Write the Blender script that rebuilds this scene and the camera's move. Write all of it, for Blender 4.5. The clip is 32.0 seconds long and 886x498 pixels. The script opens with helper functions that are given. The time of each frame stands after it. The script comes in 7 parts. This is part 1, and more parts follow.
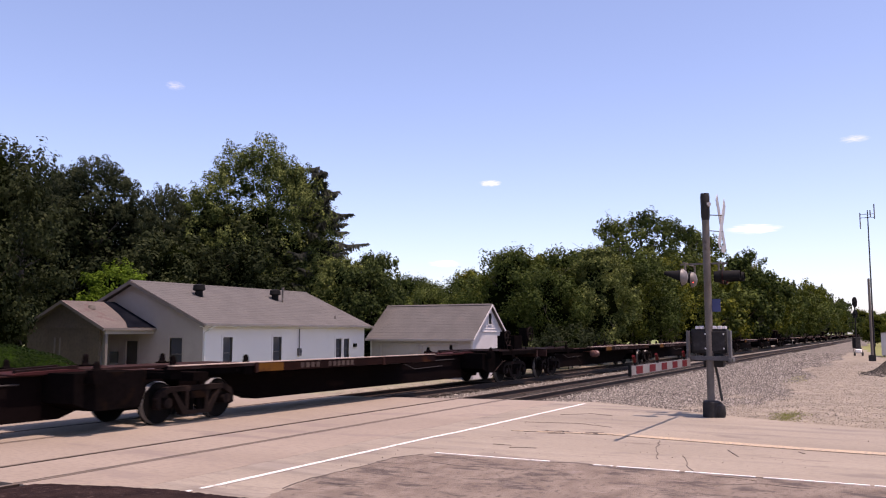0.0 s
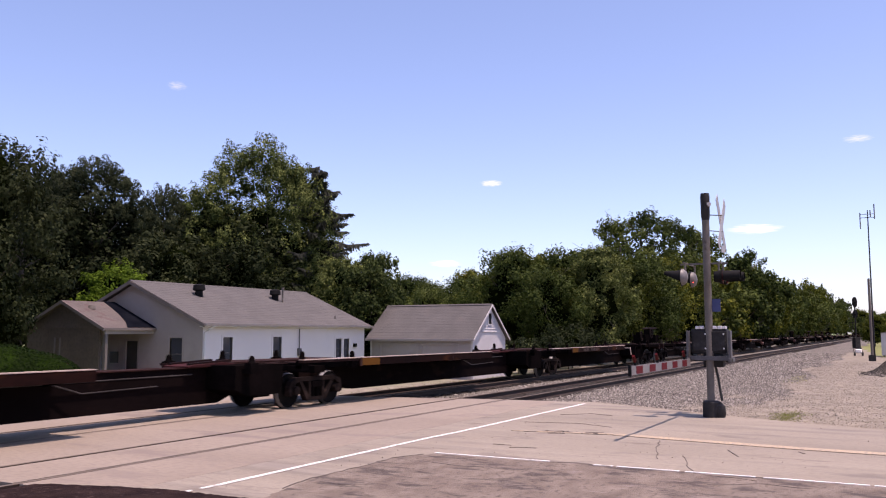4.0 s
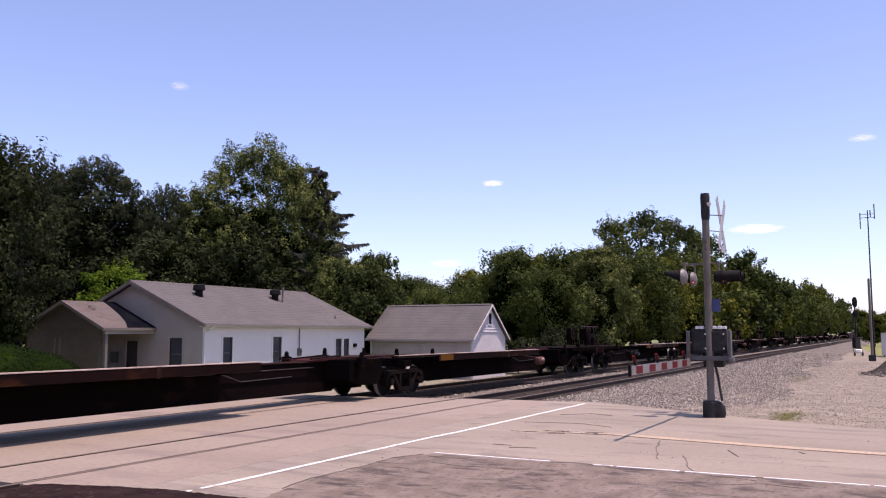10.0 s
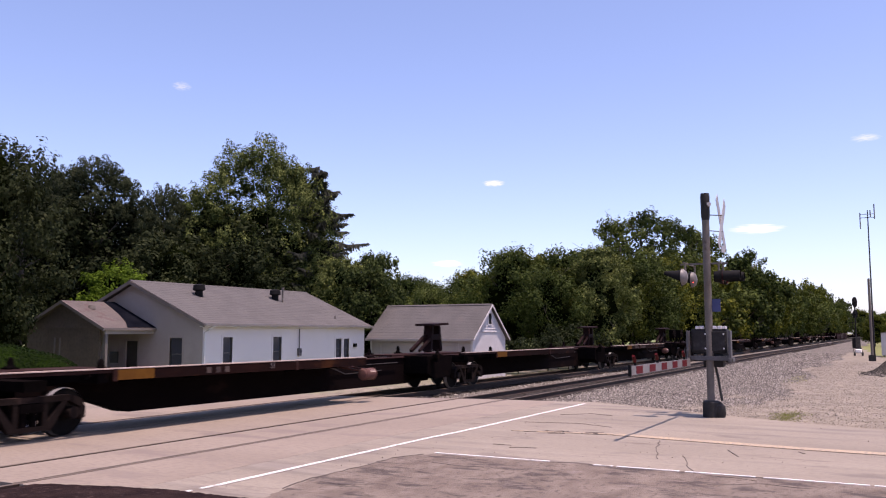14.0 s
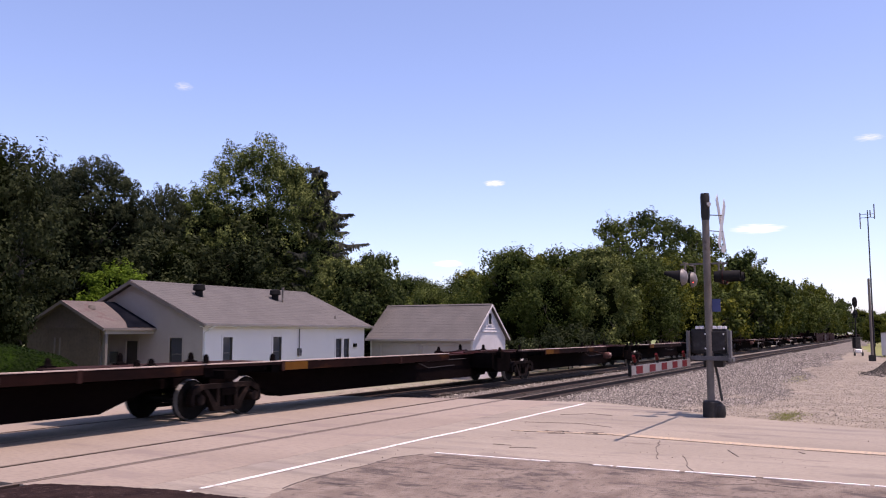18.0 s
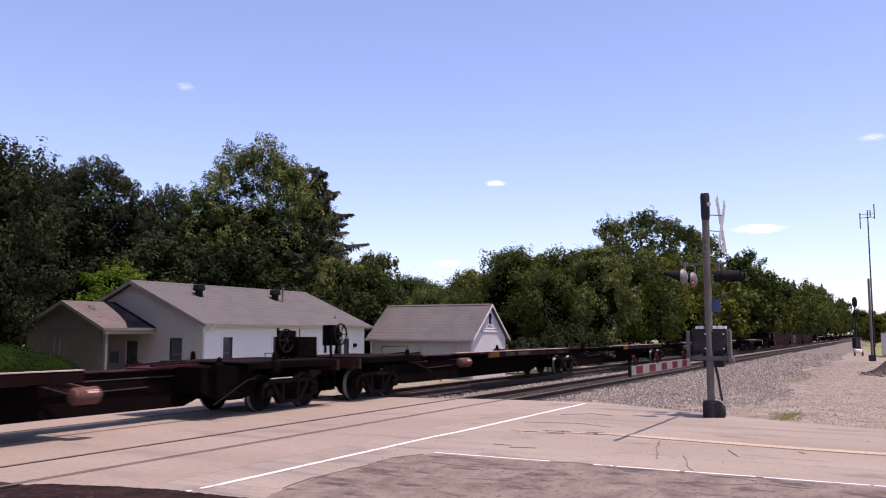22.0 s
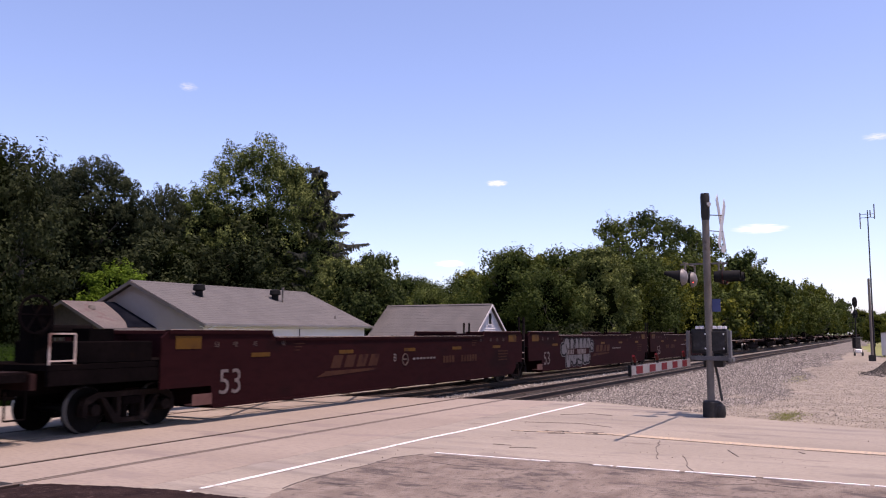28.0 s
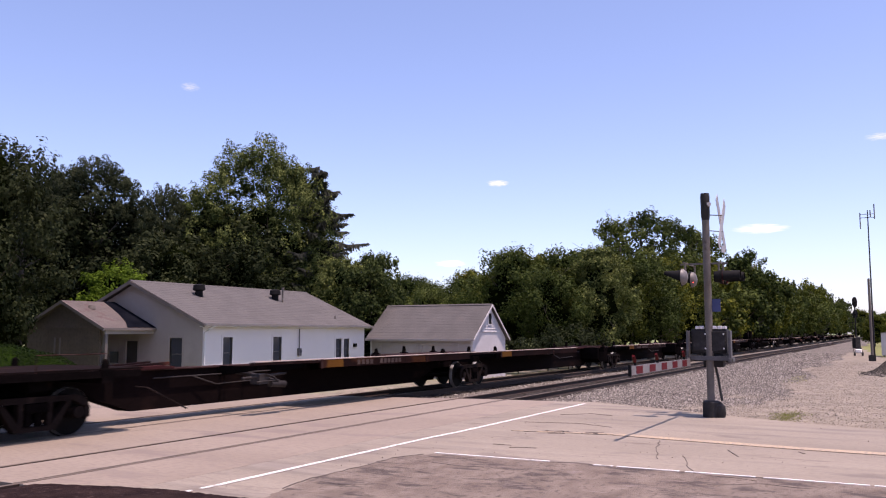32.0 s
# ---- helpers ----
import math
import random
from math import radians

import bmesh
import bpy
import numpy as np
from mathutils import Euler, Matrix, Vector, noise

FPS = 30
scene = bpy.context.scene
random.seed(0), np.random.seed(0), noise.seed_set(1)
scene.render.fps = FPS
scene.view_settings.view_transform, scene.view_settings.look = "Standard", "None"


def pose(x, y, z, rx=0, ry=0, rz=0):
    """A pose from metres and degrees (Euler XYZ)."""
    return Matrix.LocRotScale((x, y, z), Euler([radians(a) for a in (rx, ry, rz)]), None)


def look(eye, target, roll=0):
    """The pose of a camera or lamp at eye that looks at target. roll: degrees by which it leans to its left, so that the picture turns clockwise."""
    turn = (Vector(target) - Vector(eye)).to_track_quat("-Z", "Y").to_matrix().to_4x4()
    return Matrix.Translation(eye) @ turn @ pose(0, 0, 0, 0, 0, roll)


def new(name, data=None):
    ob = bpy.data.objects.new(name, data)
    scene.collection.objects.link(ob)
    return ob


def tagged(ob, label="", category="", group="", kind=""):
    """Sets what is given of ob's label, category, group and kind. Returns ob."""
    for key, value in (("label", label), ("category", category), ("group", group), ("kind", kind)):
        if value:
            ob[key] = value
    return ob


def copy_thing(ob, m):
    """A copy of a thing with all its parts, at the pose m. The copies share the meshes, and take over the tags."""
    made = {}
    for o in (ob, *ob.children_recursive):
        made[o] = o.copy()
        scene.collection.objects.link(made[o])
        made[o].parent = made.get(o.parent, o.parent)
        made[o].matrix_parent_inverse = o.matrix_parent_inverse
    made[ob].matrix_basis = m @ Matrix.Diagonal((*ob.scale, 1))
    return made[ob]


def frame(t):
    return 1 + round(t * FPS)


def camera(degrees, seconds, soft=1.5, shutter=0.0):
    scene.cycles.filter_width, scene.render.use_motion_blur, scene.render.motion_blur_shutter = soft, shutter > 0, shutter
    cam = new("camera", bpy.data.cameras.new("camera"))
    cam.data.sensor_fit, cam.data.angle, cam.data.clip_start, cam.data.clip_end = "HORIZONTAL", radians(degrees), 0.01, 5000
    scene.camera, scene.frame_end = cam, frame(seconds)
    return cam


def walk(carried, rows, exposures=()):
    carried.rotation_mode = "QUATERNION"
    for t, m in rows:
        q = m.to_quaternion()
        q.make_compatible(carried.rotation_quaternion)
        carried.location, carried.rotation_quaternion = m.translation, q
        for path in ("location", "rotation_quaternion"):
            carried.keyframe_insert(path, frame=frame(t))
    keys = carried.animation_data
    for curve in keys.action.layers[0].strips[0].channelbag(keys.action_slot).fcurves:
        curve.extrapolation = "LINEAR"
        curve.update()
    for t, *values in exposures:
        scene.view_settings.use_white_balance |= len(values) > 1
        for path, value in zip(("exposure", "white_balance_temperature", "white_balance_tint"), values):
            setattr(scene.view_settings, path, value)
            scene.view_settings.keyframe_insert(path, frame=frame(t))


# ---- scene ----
# ---- camera ----
cam = camera(55.5, 32.0, soft=1.15, shutter=0.12)
EYE = (0.0, 0.0, 1.96)
AIM = look(EYE, (math.cos(radians(27.994)), math.sin(radians(27.994)), 1.96 + math.tan(radians(5.7106))))
walk(cam, [(0.0, AIM), (32.0, AIM)], exposures=[(0.0, 0.82, 7450, 32.0), (2.5, 0.82, 7300, 32.0), (6.0, 0.80, 7050, 34.0), (32.0, 0.80, 7050, 34.0)])

# ---- world and sun ----
SUN_ELEV, SUN_AZ = 76.0, -94.0      # azimuth of the sun, counter-clockwise from +x
world = bpy.data.worlds.new("world")
scene.world = world
world.use_nodes = True
wn = world.node_tree.nodes
sky = wn.new("ShaderNodeTexSky")
sky.sky_type, sky.sun_disc = "NISHITA", False
sky.sun_elevation, sky.sun_rotation = radians(SUN_ELEV), radians(90 - SUN_AZ)
sky.air_density, sky.dust_density, sky.ozone_density = 0.75, 1.0, 4.1
wn["Background"].inputs["Strength"].default_value = 0.15
world.node_tree.links.new(sky.outputs["Color"], wn["Background"].inputs["Color"])
sun = new("sun", bpy.data.lights.new("sun", "SUN"))
sun.data.energy, sun.data.angle, sun.data.color = 3.35, radians(0.53), (1.0, 0.94, 0.86)
ce, se = math.cos(radians(SUN_ELEV)), math.sin(radians(SUN_ELEV))
sun.matrix_world = look((0, 0, 60), (-30 * ce * math.cos(radians(SUN_AZ)), -30 * ce * math.sin(radians(SUN_AZ)), 60 - 30 * se))

# ---- plan ----
NEAR_TRACK, FAR_TRACK = 10.98, 14.93        # track centre lines (y); x runs along the rails, z = 0 is the rail top
GAUGE = 0.7525                               # rail centre from the track centre
LAND = -0.8                                  # ground beyond the tracks


# ---- materials ----
def mat(name, c1, c2, scale=3.0, rough=0.8, metal=0.0, bump=0.15, c3=None, c3_at=0.62, c3_scale=1.0, fine=9.0, stretch=(1, 1, 1), world_space=False, spec=0.5, worn=0.28):
    """Two tones by a coarse noise, a fine grain with relief, and a third tone in patches."""
    m = bpy.data.materials.new(name)
    m.use_nodes = True
    n, l = m.node_tree.nodes, m.node_tree.links
    b = n["Principled BSDF"]
    b.inputs["Roughness"].default_value, b.inputs["Metallic"].default_value = rough, metal
    b.inputs["Specular IOR Level"].default_value = spec
    if world_space:
        src = n.new("ShaderNodeNewGeometry").outputs["Position"]
    else:
        tc, oi = n.new("ShaderNodeTexCoord"), n.new("ShaderNodeObjectInfo")
        add = n.new("ShaderNodeVectorMath")
        sc = n.new("ShaderNodeVectorMath")
        sc.operation = "SCALE"
        comb = n.new("ShaderNodeCombineXYZ")
        for i in range(3):
            l.new(oi.outputs["Random"], comb.inputs[i])
        l.new(comb.outputs[0], sc.inputs[0])
        sc.inputs["Scale"].default_value = 37.0
        l.new(tc.outputs["Object"], add.inputs[0])
        l.new(sc.outputs[0], add.inputs[1])
        src = add.outputs[0]
    mp = n.new("ShaderNodeMapping")
    mp.inputs["Scale"].default_value = stretch
    l.new(src, mp.inputs["Vector"])

    def noise_tex(s, detail):
        t = n.new("ShaderNodeTexNoise")
        t.inputs["Scale"].default_value, t.inputs["Detail"].default_value = s, detail
        l.new(mp.outputs[0], t.inputs["Vector"])
        return t.outputs["Fac"]

    def ramp(fac, a, z):
        r = n.new("ShaderNodeMapRange")
        r.inputs["From Min"].default_value, r.inputs["From Max"].default_value = a, z
        l.new(fac, r.inputs["Value"])
        return r.outputs[0]

    def mix(fac, a, z):
        x = n.new("ShaderNodeMix")
        x.data_type = "RGBA"
        l.new(fac, x.inputs[0])
        for v, k in ((a, 6), (z, 7)):
            if isinstance(v, tuple):
                x.inputs[k].default_value = (*v, 1)
            else:
                l.new(v, x.inputs[k])
        return x.outputs[2]

    coarse, grain = noise_tex(scale, 4.0), noise_tex(scale * fine, 3.0)
    col = mix(ramp(coarse, 0.33, 0.67), c1, c2)
    dark = tuple((1 - worn) * v for v in c1)
    col = mix(ramp(grain, 0.45, 0.95), col, dark)
    if c3:
        col = mix(ramp(noise_tex(scale * c3_scale, 5.0), c3_at, c3_at + 0.1), col, c3)
    l.new(col, b.inputs["Base Color"])
    if bump:
        bp = n.new("ShaderNodeBump")
        bp.inputs["Strength"].default_value, bp.inputs["Distance"].default_value = bump, 0.02
        l.new(grain, bp.inputs["Height"])
        l.new(bp.outputs[0], b.inputs["Normal"])
    return m


def leafy(name, c1, c2, c3, light=0.35, clump=0.9):
    """Leaves whose tone changes from twig clump to twig clump, and a little from leaf to leaf."""
    m = bpy.data.materials.new(name)
    m.use_nodes = True
    n, l = m.node_tree.nodes, m.node_tree.links
    b = n["Principled BSDF"]
    b.inputs["Roughness"].default_value = 0.6
    b.inputs["Specular IOR Level"].default_value = 0.04
    g, oi, tc, tex = n.new("ShaderNodeNewGeometry"), n.new("ShaderNodeObjectInfo"), n.new("ShaderNodeTexCoord"), n.new("ShaderNodeTexNoise")
    tex.inputs["Scale"].default_value, tex.inputs["Detail"].default_value = clump, 2.0
    l.new(tc.outputs["Object"], tex.inputs["Vector"])
    wide = n.new("ShaderNodeMapRange")
    wide.inputs["From Min"].default_value, wide.inputs["From Max"].default_value = 0.3, 0.7
    l.new(tex.outputs["Fac"], wide.inputs["Value"])
    both = n.new("ShaderNodeMix")
    both.inputs[0].default_value = 0.6
    l.new(wide.outputs[0], both.inputs[2])
    l.new(g.outputs["Random Per Island"], both.inputs[3])
    r = n.new("ShaderNodeValToRGB")
    r.color_ramp.elements[0].color, r.color_ramp.elements[1].color = (*c1, 1), (*c3, 1)
    r.color_ramp.elements.new(0.55).color = (*c2, 1)
    l.new(both.outputs[0], r.inputs["Fac"])
    hs = n.new("ShaderNodeHueSaturation")
    mr = n.new("ShaderNodeMapRange")
    mr.inputs["To Min"].default_value, mr.inputs["To Max"].default_value = 0.6, 1.6
    l.new(oi.outputs["Random"], mr.inputs["Value"])
    l.new(mr.outputs[0], hs.inputs["Value"])
    hu = n.new("ShaderNodeMapRange")
    hu.inputs["To Min"].default_value, hu.inputs["To Max"].default_value = 0.515, 0.485
    l.new(oi.outputs["Random"], hu.inputs["Value"])
    l.new(hu.outputs[0], hs.inputs["Hue"])
    l.new(r.outputs[0], hs.inputs["Color"])
    l.new(hs.outputs[0], b.inputs["Base Color"])
    tr, mx = n.new("ShaderNodeBsdfTranslucent"), n.new("ShaderNodeMixShader")
    l.new(hs.outputs[0], tr.inputs["Color"])
    mx.inputs[0].default_value = light
    l.new(b.outputs[0], mx.inputs[1])
    l.new(tr.outputs[0], mx.inputs[2])
    l.new(mx.outputs[0], n["Material Output"].inputs["Surface"])
    return m


def plain(name, c, rough=0.5, metal=0.0, glow=0.0):
    m = bpy.data.materials.new(name)
    m.use_nodes = True
    b = m.node_tree.nodes["Principled BSDF"]
    b.inputs["Base Color"].default_value = (*c, 1)
    b.inputs["Roughness"].default_value, b.inputs["Metallic"].default_value = rough, metal
    if glow:
        b.inputs["Emission Color"].default_value = (*c, 1)
        b.inputs["Emission Strength"].default_value = glow
    return m


M = dict(
    lawn=mat("lawn", (0.10, 0.13, 0.03), (0.15, 0.18, 0.05), 0.5, 0.95, bump=0.8, c3=(0.22, 0.19, 0.10), c3_at=0.62, fine=25, world_space=True),
    dirt=mat("dirt", (0.20, 0.165, 0.118), (0.25, 0.21, 0.155), 0.5, 0.95, bump=0.8, c3=(0.17, 0.135, 0.10), c3_at=0.58, c3_scale=6, fine=24, world_space=True),
    ballast=mat("ballast", (0.10, 0.084, 0.067), (0.17, 0.146, 0.119), 1.6, 0.95, bump=1.0, c3=(0.06, 0.05, 0.04), c3_at=0.54, c3_scale=9, fine=12, world_space=True),
    stone=None,
    concrete=mat("crossing_concrete", (0.205, 0.163, 0.125), (0.25, 0.202, 0.157), 0.45, 0.85, bump=0.25, c3=(0.175, 0.137, 0.112), c3_at=0.57, c3_scale=2.5, fine=40, stretch=(1.0, 0.35, 1), world_space=True),
    asphalt=mat("worn_asphalt", (0.205, 0.172, 0.133), (0.26, 0.22, 0.172), 0.4, 0.9, bump=0.4, c3=(0.155, 0.128, 0.104), c3_at=0.58, c3_scale=3.5, fine=60, stretch=(1, 0.4, 1), world_space=True),
    apron=mat("cracked_apron", (0.135, 0.100, 0.077), (0.235, 0.188, 0.148), 2.2, 0.95, bump=1.2, c3=(0.095, 0.071, 0.057), c3_at=0.56, c3_scale=5.5, fine=30, stretch=(0.75, 1.1, 1), world_space=True),
    tar=mat("tar", (0.10, 0.08, 0.068), (0.14, 0.114, 0.096), 2, 0.9, bump=0.6, world_space=True, c3=(0.18, 0.145, 0.12), c3_at=0.55, c3_scale=3),
    shoulder=mat("dark_shoulder", (0.014, 0.008, 0.008), (0.030, 0.018, 0.016), 2.5, 0.95, bump=1.0, fine=14, world_space=True, spec=0.05, c3=(0.055, 0.036, 0.032), c3_at=0.6, c3_scale=4),
    white_line=mat("white_road_paint", (0.62, 0.59, 0.55), (0.74, 0.71, 0.67), 4.0, 0.8, bump=0.1, c3=(0.46, 0.42, 0.38), c3_at=0.62, c3_scale=9, world_space=True),
    yellow_line=mat("worn_yellow_paint", (0.42, 0.315, 0.205), (0.33, 0.26, 0.185), 2.5, 0.85, bump=0.1, c3=(0.24, 0.20, 0.16), c3_at=0.5, c3_scale=7, world_space=True),
    rail=mat("rusty_rail", (0.022, 0.014, 0.012), (0.04, 0.024, 0.018), 3, 0.7, bump=0.2, spec=0.2, stretch=(0.2, 1, 1)),
    rail_top=mat("polished_rail_head", (0.12, 0.092, 0.072), (0.17, 0.135, 0.108), 2, 0.6, metal=0.0, spec=0.1, bump=0.05, stretch=(0.1, 1, 1)),
    tie=mat("creosoted_wood", (0.03, 0.023, 0.019), (0.06, 0.047, 0.038), 4, 0.95, bump=0.6, spec=0.1, stretch=(1, 0.2, 1)),
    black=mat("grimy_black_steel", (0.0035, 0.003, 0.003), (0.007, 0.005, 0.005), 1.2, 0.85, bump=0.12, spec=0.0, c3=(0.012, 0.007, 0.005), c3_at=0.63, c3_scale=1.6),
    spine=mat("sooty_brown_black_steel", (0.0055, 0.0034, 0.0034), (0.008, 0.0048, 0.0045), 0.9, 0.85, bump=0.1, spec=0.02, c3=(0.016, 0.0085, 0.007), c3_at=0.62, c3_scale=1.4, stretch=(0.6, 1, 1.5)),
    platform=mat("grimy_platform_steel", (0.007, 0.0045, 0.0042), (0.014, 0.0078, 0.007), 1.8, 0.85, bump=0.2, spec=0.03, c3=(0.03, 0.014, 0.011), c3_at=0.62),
    pipe=mat("grey_brake_pipe", (0.018, 0.014, 0.013), (0.045, 0.038, 0.035), 2, 0.7, bump=0.05, spec=0.2),
    redhitch=mat("dull_red_hitch", (0.048, 0.013, 0.013), (0.030, 0.009, 0.009), 2, 0.75, spec=0.08, bump=0.15, c3=(0.025, 0.010, 0.010), c3_at=0.58),
    oldyellow=mat("rust_yellow_patch", (0.13, 0.055, 0.010), (0.085, 0.034, 0.009), 1.6, 0.8, spec=0.05, bump=0.1, c3=(0.03, 0.012, 0.008), c3_at=0.56),
    chord=mat("rusted_yellow_chord", (0.0075, 0.0036, 0.0034), (0.017, 0.0062, 0.0048), 0.9, 0.8, spec=0.04, bump=0.2, c3=(0.05, 0.018, 0.007), c3_at=0.58, c3_scale=1.3, stretch=(0.55, 1, 1)),
    deckrust=mat("rusty_top_steel", (0.020, 0.009, 0.008), (0.038, 0.017, 0.014), 1.4, 0.8, spec=0.05, bump=0.25, c3=(0.045, 0.028, 0.025), c3_at=0.56),
    red=mat("oxide_red_paint", (0.0145, 0.0036, 0.0041), (0.020, 0.0052, 0.0056), 0.6, 0.75, spec=0.03, bump=0.06, c3=(0.011, 0.0038, 0.004), c3_at=0.56, stretch=(0.5, 1, 1.6)),
    hitch=mat("rusty_red_hitch", (0.018, 0.007, 0.0065), (0.010, 0.005, 0.0045), 1.6, 0.75, spec=0.08, bump=0.2, c3=(0.07, 0.024, 0.016), c3_at=0.62),
    tank=mat("pinkish_primer_tank", (0.125, 0.062, 0.052), (0.09, 0.042, 0.036), 2, 0.6, bump=0.1, c3=(0.05, 0.024, 0.02), c3_at=0.6, spec=0.2),
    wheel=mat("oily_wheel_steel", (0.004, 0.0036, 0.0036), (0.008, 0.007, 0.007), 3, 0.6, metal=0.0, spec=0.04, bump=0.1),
    tread=plain("bright_wheel_tread", (0.18, 0.168, 0.16), 0.4, 0.0),
    frame_steel=mat("brown_cast_steel", (0.010, 0.007, 0.0065), (0.018, 0.0125, 0.011), 2.5, 0.8, spec=0.03, bump=0.25, c3=(0.036, 0.023, 0.019), c3_at=0.6),
    yellow=mat("faded_yellow_panel", (0.085, 0.040, 0.005), (0.055, 0.023, 0.005), 2, 0.7, bump=0.05, c3=(0.028, 0.010, 0.006), c3_at=0.58, spec=0.1),
    stencil=mat("white_stencil_paint", (0.15, 0.125, 0.12), (0.085, 0.066, 0.062), 4, 0.8, bump=0.0, spec=0.1),
    faded=mat("faded_orange_lettering", (0.050, 0.022, 0.013), (0.030, 0.012, 0.009), 2, 0.8, bump=0.0, spec=0.05, c3=(0.02, 0.006, 0.006), c3_at=0.58),
    # pale bare rust; on deck and chord edges its brightness stands for sunlight
    lip=mat("sun_painted_bare_rust", (0.34, 0.25, 0.205), (0.46, 0.36, 0.30), 1.5, 0.8, bump=0.1, c3=(0.16, 0.08, 0.06), c3_at=0.60, stretch=(0.4, 1, 1)),
    dull=mat("dull_stencil", (0.085, 0.062, 0.054), (0.045, 0.030, 0.027), 4, 0.8, bump=0.0, spec=0.1),
    spray=mat("silver_spray_paint", (0.115, 0.105, 0.108), (0.085, 0.078, 0.08), 1, 0.7, bump=0.0, spec=0.1),
    spray_dark=mat("black_spray_paint", (0.005, 0.004, 0.0045), (0.009, 0.007, 0.007), 2, 0.7, bump=0.0, spec=0.05),
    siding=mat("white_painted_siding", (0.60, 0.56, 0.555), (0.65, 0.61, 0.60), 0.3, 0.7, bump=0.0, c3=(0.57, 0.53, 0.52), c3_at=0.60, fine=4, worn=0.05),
    # chalky white made darker than the side wall's, to carry the gable's shade
    gablewall=mat("chalky_white_shade_tone", (0.315, 0.268, 0.248), (0.36, 0.308, 0.286), 0.4, 0.75, bump=0.0, c3=(0.29, 0.245, 0.226), c3_at=0.60, fine=5, worn=0.06),
    rake=mat("dull_rake_paint", (0.15, 0.128, 0.118), (0.19, 0.165, 0.152), 2, 0.8, bump=0.05, spec=0.1),
    beige=mat("beige_siding", (0.10, 0.077, 0.062), (0.125, 0.098, 0.078), 0.8, 0.8, bump=0.05, spec=0.1),
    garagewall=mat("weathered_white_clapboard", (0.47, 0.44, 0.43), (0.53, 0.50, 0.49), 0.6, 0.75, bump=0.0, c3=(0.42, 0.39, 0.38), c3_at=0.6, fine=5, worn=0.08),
    trim=mat("white_trim_paint", (0.62, 0.60, 0.59), (0.68, 0.66, 0.65), 2, 0.6, bump=0.0),
    shingle=mat("grey_brown_shingles", (0.090, 0.084, 0.081), (0.110, 0.103, 0.099), 0.9, 0.95, bump=0.5, c3=(0.105, 0.095, 0.09), c3_at=0.58, c3_scale=2, fine=16, spec=0.2),
    redroof=mat("red_brown_shingles", (0.108, 0.090, 0.084), (0.135, 0.113, 0.104), 0.9, 0.95, bump=0.5, c3=(0.105, 0.075, 0.07), c3_at=0.55, c3_scale=2, fine=16, spec=0.2),
    darkroof=mat("dark_slate_patch", (0.004, 0.0048, 0.008), (0.008, 0.009, 0.013), 1.5, 0.9, spec=0.0, bump=0.3, fine=14),
    glass=plain("dark_window_glass", (0.055, 0.057, 0.068), 0.08),
    darkdoor=mat("dark_brown_door", (0.012, 0.007, 0.006), (0.02, 0.010, 0.009), 3, 0.5, bump=0.05),
    redstep=mat("red_painted_step", (0.20, 0.045, 0.04), (0.26, 0.06, 0.05), 3, 0.8, bump=0.1),
    galv=mat("galvanised_steel", (0.118, 0.102, 0.090), (0.155, 0.136, 0.12), 4, 0.7, metal=0.0, spec=0.2, bump=0.08, c3=(0.085, 0.07, 0.058), c3_at=0.6),
    cabinet=mat("grimy_grey_cabinet", (0.018, 0.016, 0.016), (0.032, 0.029, 0.029), 4, 0.7, bump=0.1, c3=(0.055, 0.05, 0.05), c3_at=0.6, spec=0.2),
    lampback=mat("pale_lamp_housing", (0.13, 0.12, 0.115), (0.17, 0.157, 0.15), 3, 0.5, bump=0.03),
    debris=mat("dry_leaf_litter", (0.035, 0.024, 0.016), (0.07, 0.048, 0.03), 6, 0.9, bump=0.2),
    stonedark=None,
    field=mat("sunlit_grass", (0.13, 0.145, 0.035), (0.20, 0.20, 0.06), 0.6, 0.95, bump=0.6, c3=(0.24, 0.20, 0.11), c3_at=0.6, fine=20, world_space=True),
    grey=mat("grey_enamel", (0.06, 0.055, 0.056), (0.085, 0.078, 0.08), 2.5, 0.55, bump=0.05, c3=(0.045, 0.04, 0.04), c3_at=0.6),
    darkgrey=mat("dark_grey_cast_iron", (0.018, 0.016, 0.016), (0.032, 0.029, 0.029), 4, 0.7, bump=0.3, spec=0.2),
    blackpaint=mat("matt_black_paint", (0.006, 0.006, 0.0065), (0.011, 0.0105, 0.0105), 3, 0.7, spec=0.1, bump=0.05),
    signwhite=plain("white_reflective_sheet", (0.30, 0.285, 0.285), 0.5),
    signred=plain("red_reflective_sheet", (0.11, 0.012, 0.016), 0.6),
    armwhite=mat("dusty_white_gate_arm", (0.15, 0.138, 0.135), (0.19, 0.178, 0.172), 3, 0.6, bump=0.0),
    redlens=plain("red_lamp_lens", (0.06, 0.007, 0.008), 0.25),
    litlens=plain("lit_red_lamp", (1.0, 0.10, 0.06), 0.3, glow=0.7),
    wood=mat("weathered_pole_wood", (0.12, 0.10, 0.085), (0.18, 0.15, 0.125), 2, 0.9, bump=0.4, stretch=(1, 1, 0.15)),
    bark=mat("tree_bark", (0.055, 0.045, 0.035), (0.10, 0.082, 0.065), 3, 0.95, bump=0.8, stretch=(1, 1, 0.25)),
    rubber=plain("black_rubber", (0.02, 0.02, 0.02), 0.8),
    blue=plain("blue_sign", (0.030, 0.042, 0.13), 0.6),
    # near-black green: the shade deep in a crown, put into the colour
    core=mat("painted_crown_shade", (0.003, 0.0045, 0.0012), (0.006, 0.009, 0.002), 2.5, 0.9, bump=0.6, spec=0.0),
